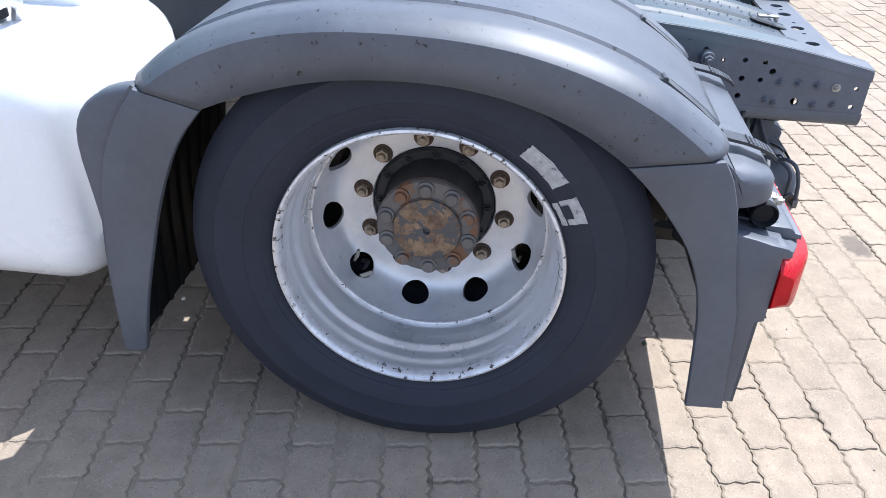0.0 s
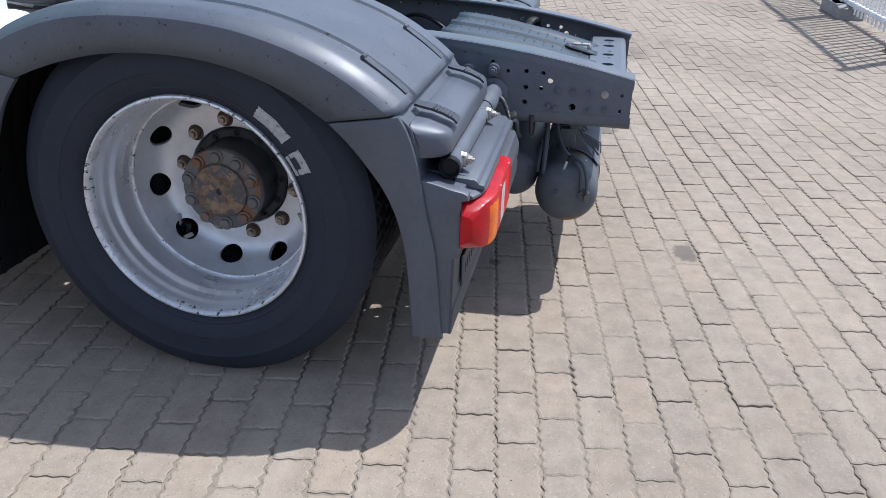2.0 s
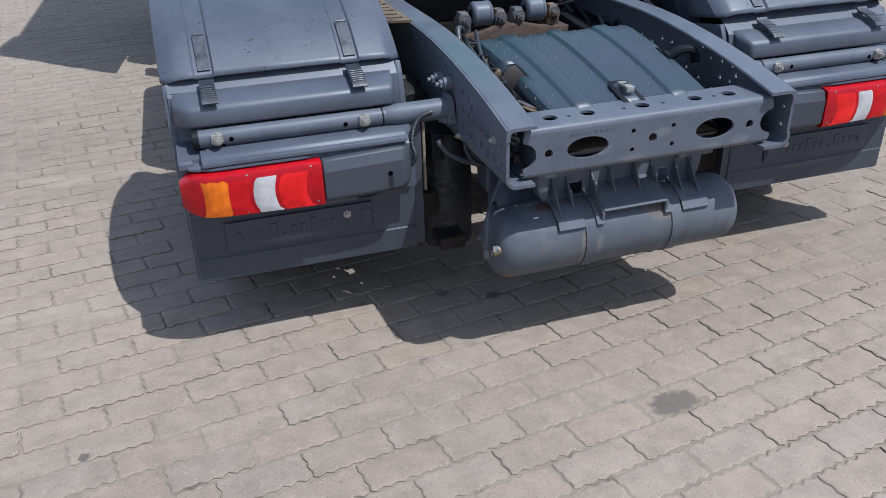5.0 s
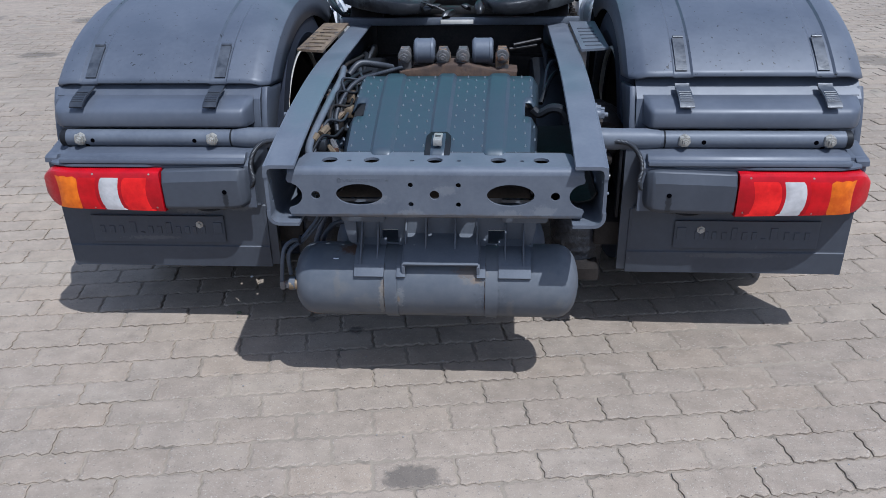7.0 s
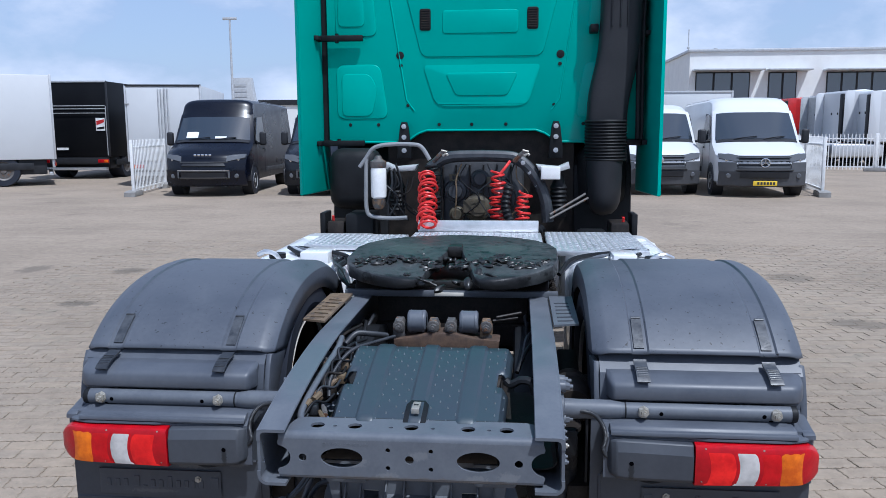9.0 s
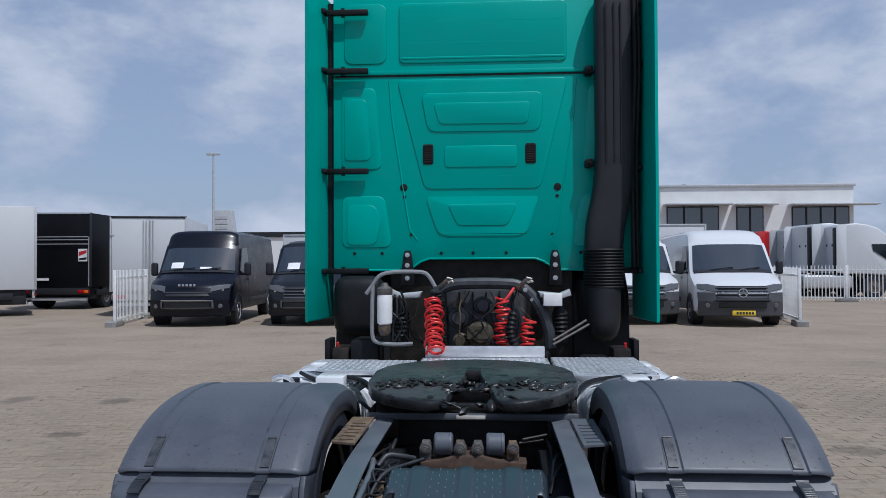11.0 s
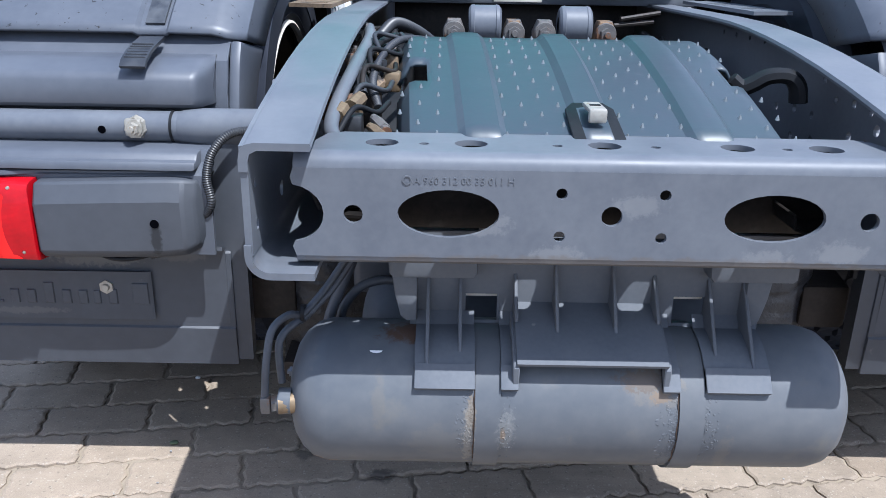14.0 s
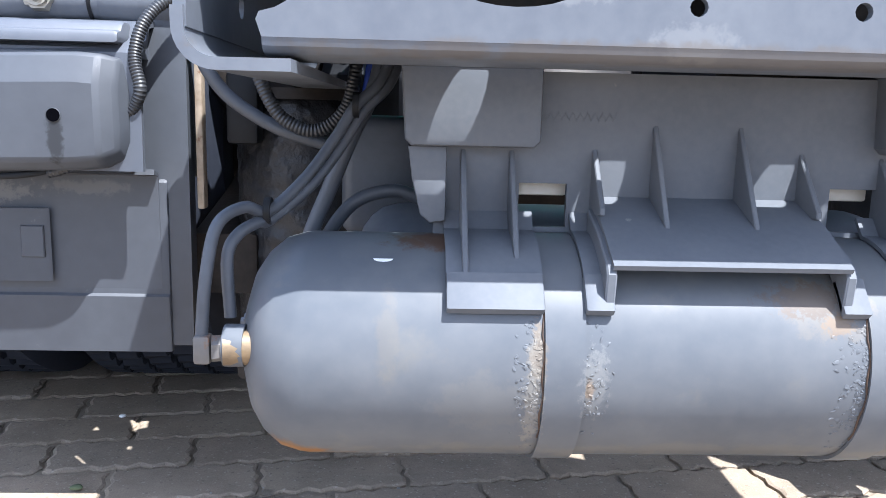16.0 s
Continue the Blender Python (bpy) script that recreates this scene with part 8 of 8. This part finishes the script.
def box_lorry(name, label, at, yaw, W, H, L, floor, m, doors=None):
    root = thing(name, label, "lorry", at)
    root.rotation_euler = (0, 0, radians(yaw))
    b = bmesh.new()
    box(b, -W / 2, W / 2, 0, L, floor, H, .02)
    body = part("box_body", b, m, root)
    for x in (-W / 2, W / 2):
        b = bmesh.new()
        box(b, x - .025, x + .025, -.02, .04, floor, H + .01, .006)
        part("corner_post", b, M_ALU if m is M_BOXWHITE else M_BLACKM, body)
    b = bmesh.new()
    box(b, -W / 2 - .02, W / 2 + .02, -.02, .04, H - .04, H + .02, .006)
    part("top_rail", b, M_BLACKM if doors else M_ALU, body)
    b = bmesh.new()
    box(b, -W / 2 + .05, W / 2 - .05, .02, .10, floor - .25, floor, .01)
    part("rear_sill", b, M_ALU if m is M_BOXWHITE else M_BLACKM, body)
    b = bmesh.new()
    box(b, -W / 2 + .15, W / 2 - .15, .08, .2, .30, .40, .01)
    part("underrun_bar", b, M_ALU, body)
    b = bmesh.new()
    box(b, -W / 2 + .10, W / 2 - .10, .25, 1.0, .34, floor, .03)
    part("lift_mechanism", b, M_BLACKM, body, "black tail lift under the floor")
    for s in (-1, 1):
        b = bmesh.new()
        box(b, s * (W / 2 - .42), s * (W / 2 - .05), .0, .06, floor - .20, floor - .09, .01)
        tl_part = part("tail_light", b, M_LRED, body, "red and amber tail light")
        b = bmesh.new()
        box(b, s * (W / 2 - .20), s * (W / 2 - .07), -.008, .0, floor - .19, floor - .10, .003)
        part("amber_lens", b, M_LORANGE, tl_part)
        for y in (1.4, L - .8):
            road_wheel(root, s * (W / 2 - .28), y, .46, .5, s)
        b = bmesh.new()
        box(b, s * (W / 2 - .06), s * (W / 2 - .02), .6, L - .4, floor - .3, floor - .1, .01)
        part("side_rail", b, M_BLACKM, body)
    b = bmesh.new()
    box(b, -W / 2 + .05, W / 2 - .05, L + .05, L + 1.9, .5, min(H, 2.5), .12, 3)
    part("driver_cab", b, M_VANWHITE if m is M_BOXWHITE else M_BOXBLACK, root)
    if doors:
        for s in (-1, 1):
            b = bmesh.new()
            box(b, s * .02, s * (W / 2 - .04), -.035, 0, floor + .03, H - .08, .008)
            d = part("rear_door", b, M_BOXWHITE, body, "white rear door")
            for x in (.05, .13):
                b = bmesh.new()
                tube(b, [(s * x, -.06, floor + .05), (s * x, -.06, H - .1)], .016, 8)
                part("lock_rod", b, M_ALU, d)
            b = bmesh.new()
            box(b, s * (W / 2 - .10), s * (W / 2 + .01), -.05, -.03, H - .55, H - .50, .004)
            part("hinge", b, M_ALU, d)
    return root


box_lorry("box_lorry", "white box lorry with a long plain side", (-14.11, 21.56, 0), 122, 2.5, 3.24, 6.5, .78, M_BOXWHITE)
tl = box_lorry("box_lorry", "black box lorry with tail lift and stickers", (-14.65, 23.5, 0), 4, 2.5, 3.25, 6.5, .75, M_BOXBLACK)
bm = bmesh.new()
box(bm, .86, 1.16, -.035, -.025, 1.62, 2.04)
st = part("warning_sign", bm, M_PAPER, tl, "white sign with a red and black stripe")
bm = bmesh.new()
prism(bm, [(.88, 1.80), (1.14, 1.90), (1.14, 2.0), (.88, 1.94)], "y", -.040, -.036)
part("stripe", bm, M_REDCAB, st)
bm = bmesh.new()
prism(bm, [(.88, 1.66), (1.14, 1.68), (1.14, 1.76), (.88, 1.72)], "y", -.040, -.036)
part("stripe", bm, M_BLACK, st)
for pa, pb in (((-1.2, 2.44), (1.2, 2.44)), ((-1.2, 2.34), (1.2, 2.34)), ((-1.2, 2.20), (1.2, 2.20)), ((1.22, 2.44), (1.22, .8))):
    bm = bmesh.new()
    tube(bm, [(pa[0], -.05, pa[1]), (pb[0], -.05, pb[1])], .013, 6)
    part("lift_bar", bm, M_ALU, tl)
bm = bmesh.new()
box(bm, -.52, -.12, -.04, -.03, .98, 1.06)
part("pale_label", bm, M_PAPER, tl)
box_lorry("box_lorry", "white box lorry with closed double rear doors", (-9.93, 20.3, 0), 13, 2.10, 2.90, 5.0, .72, M_BOXWHITE, True)
box_lorry("box_lorry", "white box lorry parked behind the vans", (-6.3, 26.0, 0), -6, 2.4, 2.55, 5.0, .9, M_BOXWHITE)
box_lorry("box_lorry", "white box lorry behind the white vans", (5.9, 24.2, 0), 4, 2.3, 2.75, 5.0, .9, M_BOXWHITE)


def parked_cab(label, at, yaw, m, W=2.35, H=2.8, L=2.1):
    root = thing("parked_tractor", label, "truck", at, "row of parked tractors")
    root.rotation_euler = (0, 0, radians(yaw))
    prof = [(0, 1.0), (0, H - .06), (.06, H + .02), (.5, H + .05), (.95, H - .02), (1.35, H - .16), (1.65, H - .38), (1.86, H - .70), (1.98, 2.05), (L + .03, 1.55), (L + .08, 1.2), (L + .08, .55), (L - .2, .40), (L - .42, .95), (.75, 1.0)]
    b = bmesh.new()
    prism(b, prof, "x", -W / 2, W / 2, .06, 3)
    part("cab_shell", b, m, root)
    for s in (-1, 1):
        b = bmesh.new()
        plate_quad(b, [(s * (W / 2 + .008), y, z) for y, z in ((1.12, 1.95), (1.06, 2.22), (1.80, 2.22), (1.96, 1.72), (1.90, 1.55), (1.62, 1.62))], thick=.016)
        part("door_window", b, M_GLASS, root)
        b = bmesh.new()
        prism(b, [(-.36, 1.05), (.05, 1.05), (.05, H), (-.26, H), (-.36, H - .12)], "x", s * (W / 2 - .03), s * W / 2, .008)
        part("side_deflector", b, m, root)
        for y in (1.2, -2.4):
            road_wheel(root, s * (W / 2 - .2), y, .48, .32, s)
        b = bmesh.new()
        prism(b, [(-2.9, .55), (-1.9, .55), (-1.9, .8), (-2.1, 1.0), (-2.7, 1.0), (-2.9, .8)], "x", s * (W / 2 - .55), s * (W / 2), .03)
        part("rear_wing", b, M_BLACKM, root)
        b = bmesh.new()
        box(b, s * (W / 2 - .5), s * (W / 2 - .05), -1.7, .3, .4, .95, .08, 3)
        part("side_tank", b, M_ALU, root)
    b = bmesh.new()
    box(b, -.4, .4, -3.2, .4, .62, .85)
    part("frame", b, M_BLACKM, root)
    b = bmesh.new()
    box(b, W / 2 - .62, W / 2 - .34, -.26, 0, 1.0, H - .12, .05)
    part("intake_duct", b, M_BLACKM, root)
    for z in (1.3, 1.6, 1.9, 2.2, 2.5):
        b = bmesh.new()
        tube(b, [(W / 2 - .34, -.10, z), (W / 2 - .06, -.10, z)], .022, 6)
        part("ladder_rung", b, M_BLACKM, root)
    for x, z in ((-.45, 2.2), (.05, 2.2)):
        b = bmesh.new()
        box(b, x - .03, x + .03, -.03, .01, z - .05, z + .05, .01)
        part("rear_stop", b, M_BLACKM, root)
    b = bmesh.new()
    plate_quad(b, [(-W / 2 + .16, L + .012, 1.55), (W / 2 - .16, L + .012, 1.55), (W / 2 - .16, L - .2, 2.25), (-W / 2 + .16, L - .2, 2.25)][::-1], thick=.012)
    part("windscreen", b, M_GLASS, root)
    return root


for k, (m, lab, h) in enumerate(((M_REDCAB, "red tractor unit in a row of parked trucks", 2.62), (M_SILVERCAB, "silver-grey tractor unit in a row of parked trucks", 2.66),
                                 (M_VANWHITE, "white tractor unit in a row of parked trucks", 2.72), (M_VANWHITE, "white high-roof tractor unit at the end of the row", 2.62))):
    parked_cab(lab, ((13.6, 14.32, 14.1)[k], (40.0, 37.0, 34.4)[k], 0) if k < 3 else (14.52, 32.6, 0), -82 if k < 3 else -88, m, 2.42, h + .42)


def fence_panel(label, at, yaw, length, height=1.35, feet=True, pitch=.125):
    root = thing("fence_panel", label, "fence", at, "white yard fence")
    root.rotation_euler = (0, 0, radians(yaw))
    for z in (.16, height - .16):
        b = bmesh.new()
        box(b, 0, length, -.02, .02, z - .025, z + .025, .006)
        part("rail", b, M_FENCE, root)
    for x in (0, length):
        b = bmesh.new()
        box(b, x - .035, x + .035, -.035, .035, .03, height + .03, .008)
        part("post", b, M_FENCE, root)
    b = bmesh.new()
    prism(b, [(-.017, .06), (.017, .06), (.017, height), (0, height + .03), (-.017, height)], "y", -.026, -.012)
    first = part("slat", b, M_FENCE, root)
    n = int(length / pitch)
    first.location.x = pitch * .5
    for k in range(1, n):
        o = first.copy()
        scene.collection.objects.link(o)
        o.location.x = pitch * (k + .5)
    if feet:
        for x in (0, length):
            b = bmesh.new()
            prism(b, [(-.36, 0), (.36, 0), (.36, .11), (.2, .14), (-.2, .14), (-.36, .11)], "y", -.13, .13, .01)
            o = part("fence_foot", b, M_CONC, root, "recycled grey fence foot")
            o.location.x = x
    return root


fence_panel("white steel fence panel on a grey foot beside the blue van", (-9.19, 16.73, 0), 100, 3.0)
for k in range(2):
    fence_panel("white steel fence panel beside the white van", (7.36 + .43 * k, 17.15 + 2.52 * k, 0), 80.5, 2.5)
for k in range(5):
    fence_panel("white steel fence panel before the parked trucks", (8.9 + 2.2 * k, 29.6 - .62 * k, 0), -15.8, 2.25)
for k in range(4):
    fence_panel("dark-shadowed yard fence panel on concrete feet", (4.3 + 2.35 * k, -2.46 + .03 * k, 0), .8, 2.3, 1.9)

# ---- buildings and masts ----
office = thing("office_building", "white rendered office building with dark strip windows", "building", (0, 45, 0), kind="")
bm = bmesh.new()
box(bm, 9.9, 20.9, 0, 16, 0, 5.95)
part("wall", bm, M_PLASTER, office, smooth=False)
bm = bmesh.new()
box(bm, 9.8, 21.0, -.10, 16.1, 5.86, 6.02, .02)
part("roof_edge", bm, M_ALU, office)
for xa, xb, za, zb, n in ((10.25, 13.25, 2.6, 4.75, 3), (14.25, 15.8, 2.6, 4.72, 2), (17.4, 20.65, 2.6, 4.7, 4)):
    bm = bmesh.new()
    box(bm, xa, xb, -.03, .12, za, zb)
    win = part("window", bm, M_BLACKM, office, "dark framed strip window")
    wpane = (xb - xa) / n
    for k in range(n):
        bm = bmesh.new()
        box(bm, xa + wpane * k + .06, xa + wpane * (k + 1) - .06, -.045, -.02, za + .07, zb - .07)
        part("pane", bm, M_SKYGLASS, win)
    bm = bmesh.new()
    box(bm, xa - .2, xb + (.6 if xb < 20 else 1.4), -.9, .02, zb + .04, zb + .14, .02)
    part("canopy", bm, M_ALU, office, "thin projecting sun canopy")
for x, h in ((12.0, .35), (11.1, .22), (18.6, .15)):
    bm = bmesh.new()
    cyl(bm, (x, 3, 5.9), (x, 3, 6.0 + h), .12, seg=12)
    part("roof_vent", bm, M_ALU, office)
bm = bmesh.new()
tube(bm, [(10.6, 4, 5.9), (10.6, 4, 7.6)], .03, 6)
bmesh.ops.create_icosphere(bm, subdivisions=1, radius=.1, matrix=Matrix.Translation((10.6, 4, 6.5)))
part("antenna", bm, M_ALU, office)

mast = thing("light_mast", "tall slim floodlight mast far behind the vans", "lamp post", (-22.3, 60, 0))
bm = bmesh.new()
cyl(bm, (0, 0, 0), (0, 0, 10.3), .13, .07, seg=10)
part("pole", bm, M_ALU, mast)
bm = bmesh.new()
box(bm, -.55, .55, -.1, .1, 10.2, 10.4, .03)
part("lamp_head", bm, M_ALU, mast)
sign = thing("advert_tower", "pale grey sign tower far behind the vans", "sign", (-22.3, 62, 0))
bm = bmesh.new()
prism(bm, [(-.75, 0), (1.6, 0), (.75, 5.9), (-.75, 5.9)], "y", 0, .8, .02)
part("tower_body", bm, M_SILVERCAB, sign)
for k in range(3):
    bm = bmesh.new()
    box(bm, -.55, .45, -.03, 0, 4.35 + .42 * k, 4.60 + .42 * k)
    part("sign_bar", bm, M_ALU, sign)
hall = thing("warehouse", "low white warehouse far behind the parked vans", "building", (-3.0, 75, 0))
bm = bmesh.new()
box(bm, -22, 12, 0, 18, 0, 4.2)
part("wall", bm, M_PLASTER, hall, smooth=False)
bm = bmesh.new()
box(bm, -22.2, 12.2, -.15, 18, 4.1, 4.6)
part("roof_edge", bm, M_BLACKM, hall, smooth=False)

# far trees all round the yard
random.seed(4)
bm = bmesh.new()
for k in range(420):
    a = 2 * math.pi * k / 420
    r = random.uniform(170, 190)
    h = random.uniform(1.2, 3.2)
    m = Matrix.Translation((r * math.sin(a), r * math.cos(a), h * .6)) @ Matrix.Diagonal((random.uniform(1.5, 2.6), 1.5, h, 1))
    bmesh.ops.create_icosphere(bm, subdivisions=2, radius=1, matrix=m)
for v in bm.verts:
    v.co += Vector((noise.noise(v.co * .9), noise.noise(v.co * .9 + Vector((7, 0, 0))), noise.noise(v.co * .9 + Vector((0, 7, 0))))) * .9
M_LEAF = mat("far_foliage", (0.05, 0.075, 0.04), (0.09, 0.11, 0.06), 0.8, scale=.7, fine=4, bump=.3)
tagged(part("distant_trees", bm, M_LEAF, smooth=False), "far dark green tree line round the yard", "trees", kind="stuff")

# ---- ground ----
bm = bmesh.new()
n = 48
ringr = [0, 6, 15.5, 16.2, 30, 80, 250, 900, 3000]
rows = []
for r in ringr:      # a little lower where the stones lie in it
    z = -.014 if r < 16 else -.001
    rows.append([bm.verts.new((0, 0, z))] if r == 0 else [bm.verts.new((r * math.cos(2 * math.pi * k / n), r * math.sin(2 * math.pi * k / n), z)) for k in range(n)])
for a, b in zip(rows, rows[1:]):
    for k in range(n):
        l = (k + 1) % n
        bm.faces.new((a[0], b[k], b[l]) if len(a) == 1 else (a[k], a[l], b[l], b[k]))
ground = part("ground", bm, M_YARD, None, smooth=False)
tagged(ground, "sandy grey-beige paved truck yard", "ground", kind="structure")

PL, PW, PA = 0.218, 0.110, radians(7.9)
PU, PV = Vector((math.cos(PA), math.sin(PA))), Vector((-math.sin(PA), math.cos(PA)))


LONG_ZIG, SHORT_ZIG = (.0036, -.0036), (.0012, .0036, -.0024, .0030, -.0034, -.0012)


def paver_outline(rnd):
    """Zigzag edges that lock into the neighbours, with corners and edges chipped at random."""
    g, nl = .0030, 12
    chip = lambda: rnd.uniform(-.0011, .0004) - (rnd.uniform(.002, .005) if rnd.random() < .07 else 0)
    lo, right, hi, left = [], [], [], []
    for i in range(1, nl):
        lo.append((PL * i / nl, LONG_ZIG[i % 2] + g - chip()))
        hi.append((PL * i / nl, PW + LONG_ZIG[i % 2] - g + chip()))
    for i, z in enumerate(SHORT_ZIG):
        v = PW * (i + .35) / 5.7
        right.append((PL + z - g + chip(), v))
        left.append((z + g - chip(), v))
    pts = lo + right + hi[::-1] + left[::-1]
    return [(u - PL / 2, v - PW / 2) for u, v in pts]


def paver_mesh(rnd):
    out = paver_outline(rnd)
    n = len(out)
    rim = [(u * (1 - .0050 / abs(u) if abs(u) > .09 else 1), v * (1 - .0050 / abs(v) if abs(v) > .04 else 1)) for u, v in out]
    vs = [(u, v, -.0125) for u, v in out] + [(u, v, -.0022 + rnd.uniform(-.0008, .0005)) for u, v in out] + [(u, v, 0) for u, v in rim]
    fs = [(i, (i + 1) % n, n + (i + 1) % n, n + i) for i in range(n)] + [(n + i, n + (i + 1) % n, 2 * n + (i + 1) % n, 2 * n + i) for i in range(n)]
    fs.append(tuple(2 * n + i for i in range(n)))
    return vs, fs


rng = random.Random(7)
PAVERS = [paver_mesh(rng) for _ in range(10)]
paver_data = []
for pv, pf in PAVERS:
    me = bpy.data.meshes.new("paver")
    me.from_pydata(pv, [], pf)
    me.materials.append(M_PAVER)
    paver_data.append(me)
pavement = tagged(new("pavement"), "beige interlocking concrete pavers with zigzag joints", "pavement", kind="structure")
near_v, near_f, far_v, far_f, crumb_v, crumb_f = [], [], [], [], [], []
cells = []
for j in range(-90, 140):
    for i in range(-60, 110):
        u, v = (i + (.5 if j % 2 else 0)) * PL + .134, j * PW + .156
        p = PU * u + PV * v
        cells.append((p.x, p.y))
in_core = lambda x, y: -1.9 < x < .75 and -1.25 < y < .95
in_near = lambda x, y: -3.6 < x < 3.4 and -2.6 < y < 3.2
in_far = lambda x, y: -5 < x < 12 and -4.5 < y < 9
core = sorted((c for c in cells if in_core(*c)), key=lambda c: (c[0] + .55) ** 2 + (c[1] + .1) ** 2)[:300]
chosen = set(core)
for x, y in cells:
    if not in_far(x, y):
        continue
    dz, tx, ty = rng.uniform(-.0022, .0014), rng.uniform(-.011, .011), rng.uniform(-.010, .010)
    da = rng.uniform(-.008, .008)
    kind = rng.randrange(10)
    if in_near(x, y):      # crumbs of stone and sand along two of its joints
        wet = noise.noise((x * 1.3, y * 1.3, 4.0))
        for _ in range(int(7 + 9 * max(0, wet + .25))):
            if rng.random() < .68:
                i = rng.random()
                u, v = PL * (i - .5), -PW / 2 + LONG_ZIG[int(i * 12) % 2] * .6 + rng.gauss(0, .0022)
            else:
                u, v = -PL / 2 + rng.gauss(0, .004), PW * (rng.random() - .5)
            r, h, a0 = rng.uniform(.0010, .0030), rng.uniform(.6, 1.2), rng.uniform(0, 6.3)
            cx, cy = x + PU.x * u + PV.x * v, y + PU.y * u + PV.y * v
            k = len(crumb_v)
            crumb_v += [(cx + r * math.cos(a0 + q) * f, cy + r * math.sin(a0 + q) * f, -.0068) for q, f in ((0, 1), (1.9, .8), (3.4, 1.1), (4.9, .9))] + [(cx + r * .2, cy, -.0058 + r * 1.5 * h)]
            crumb_f += [(k + q, k + (q + 1) % 4, k + 4) for q in range(4)]
    if (x, y) in chosen:
        o = new("paver", paver_data[kind])
        o.parent = pavement
        o.location, o.rotation_euler = (x, y, dz), (tx, ty, PA + da)
    elif in_near(x, y):
        k = len(near_v)
        c, q = math.cos(PA + da), math.sin(PA + da)
        pv, pf = PAVERS[kind]
        near_v += [(x + c * a - q * b, y + q * a + c * b, z + dz - ty * a + tx * b) for a, b, z in pv]
        near_f += [tuple(k + i for i in f) for f in pf]
    else:
        k = len(far_v)
        c, q = math.cos(PA), math.sin(PA)
        a, b = PL / 2 - .0022, PW / 2 - .0022
        for w, z in ((1, -.0120), (.965, 0)):
            far_v += [(x + c * e - q * f, y + q * e + c * f, z + dz - (ty * e - tx * f if w < 1 else 0)) for e, f in ((-a * w, -b * (w if w == 1 else .93)), (a * w, -b * (w if w == 1 else .93)), (a * w, b * (w if w == 1 else .93)), (-a * w, b * (w if w == 1 else .93)))]
        far_f += [(k, k + 1, k + 5, k + 4), (k + 1, k + 2, k + 6, k + 5), (k + 2, k + 3, k + 7, k + 6), (k + 3, k, k + 4, k + 7), (k + 4, k + 5, k + 6, k + 7)]
for nm, v, f, m in (("near_pavers", near_v, near_f, M_PAVER), ("far_pavers", far_v, far_f, M_PAVER), ("joint_crumbs", crumb_v, crumb_f, M_CRUMB)):
    me = bpy.data.meshes.new(nm)
    me.from_pydata(v, [], f)
    me.materials.append(m)
    o = new(nm, me)
    o.parent = pavement
    o["kind"] = "stuff"

# sand bed in the joints, just above the sheet
def sand_bed():
    """The sand in the joints lies unevenly: some stand full, some are washed out."""
    nx, ny = 284, 226
    vs, fs = [], []
    for j in range(ny):
        for i in range(nx):
            x, y = -5 + i * .06, -4.5 + j * .06
            h = -.0050 + .0034 * noise.noise((x * 1.1, y * 1.1, 2.0)) + .0024 * noise.noise((x * 6.5, y * 6.5, 5.0))
            near = -3.6 < x < 3.4 and -2.6 < y < 3.2
            vs.append((x, y, max(-.010, min(-.0024, h)) if near else max(-.0040, min(-.0018, h + .002))))
    for j in range(ny - 1):
        for i in range(nx - 1):
            k = j * nx + i
            fs.append((k, k + 1, k + nx + 1, k + nx))
    me = bpy.data.meshes.new("joint_sand")
    me.from_pydata(vs, [], fs)
    me.materials.append(M_JOINT)
    o = new("joint_sand", me)
    o.parent = pavement


sand_bed()


def pebbles():
    """Crumbs of grit, dry leaves and the pale stones that lie about."""
    b = bmesh.new()
    r2 = random.Random(11)
    for k in range(420):
        x, y = r2.uniform(-3, 2), r2.uniform(-2, 2.4)
        s = r2.uniform(.001, .0032)
        bmesh.ops.create_icosphere(b, subdivisions=1, radius=s, matrix=Matrix.Translation((x, y, s * .5)) @ Matrix.Diagonal((1, r2.uniform(.5, 1), .6, 1)))
    tagged(part("grit", b, M_CONC), "scattered grit on the pavers", "grit", kind="stuff")
    for x, y, s, m, lab in ((-.771, .761, .006, M_PAPER, "small white pebble on the pavers"), (-.743, 1.842, .008, M_CREAM, "pale dry leaf on the pavers"), (-.74, .49, .008, M_LEAF, "tuft of moss in a joint")):
        b = bmesh.new()
        bmesh.ops.create_icosphere(b, subdivisions=2, radius=s, matrix=Matrix.Translation((x, y, s * .45)) @ Matrix.Diagonal((1, .8, .55, 1)))
        for v in b.verts:
            v.co += Vector((noise.noise(v.co * 70), noise.noise(v.co * 70 + Vector((3, 0, 0))), 0)) * s * .4
            v.co.z = max(v.co.z, 0)
        tagged(part("pebble", b, m), lab, "pebble")


pebbles()
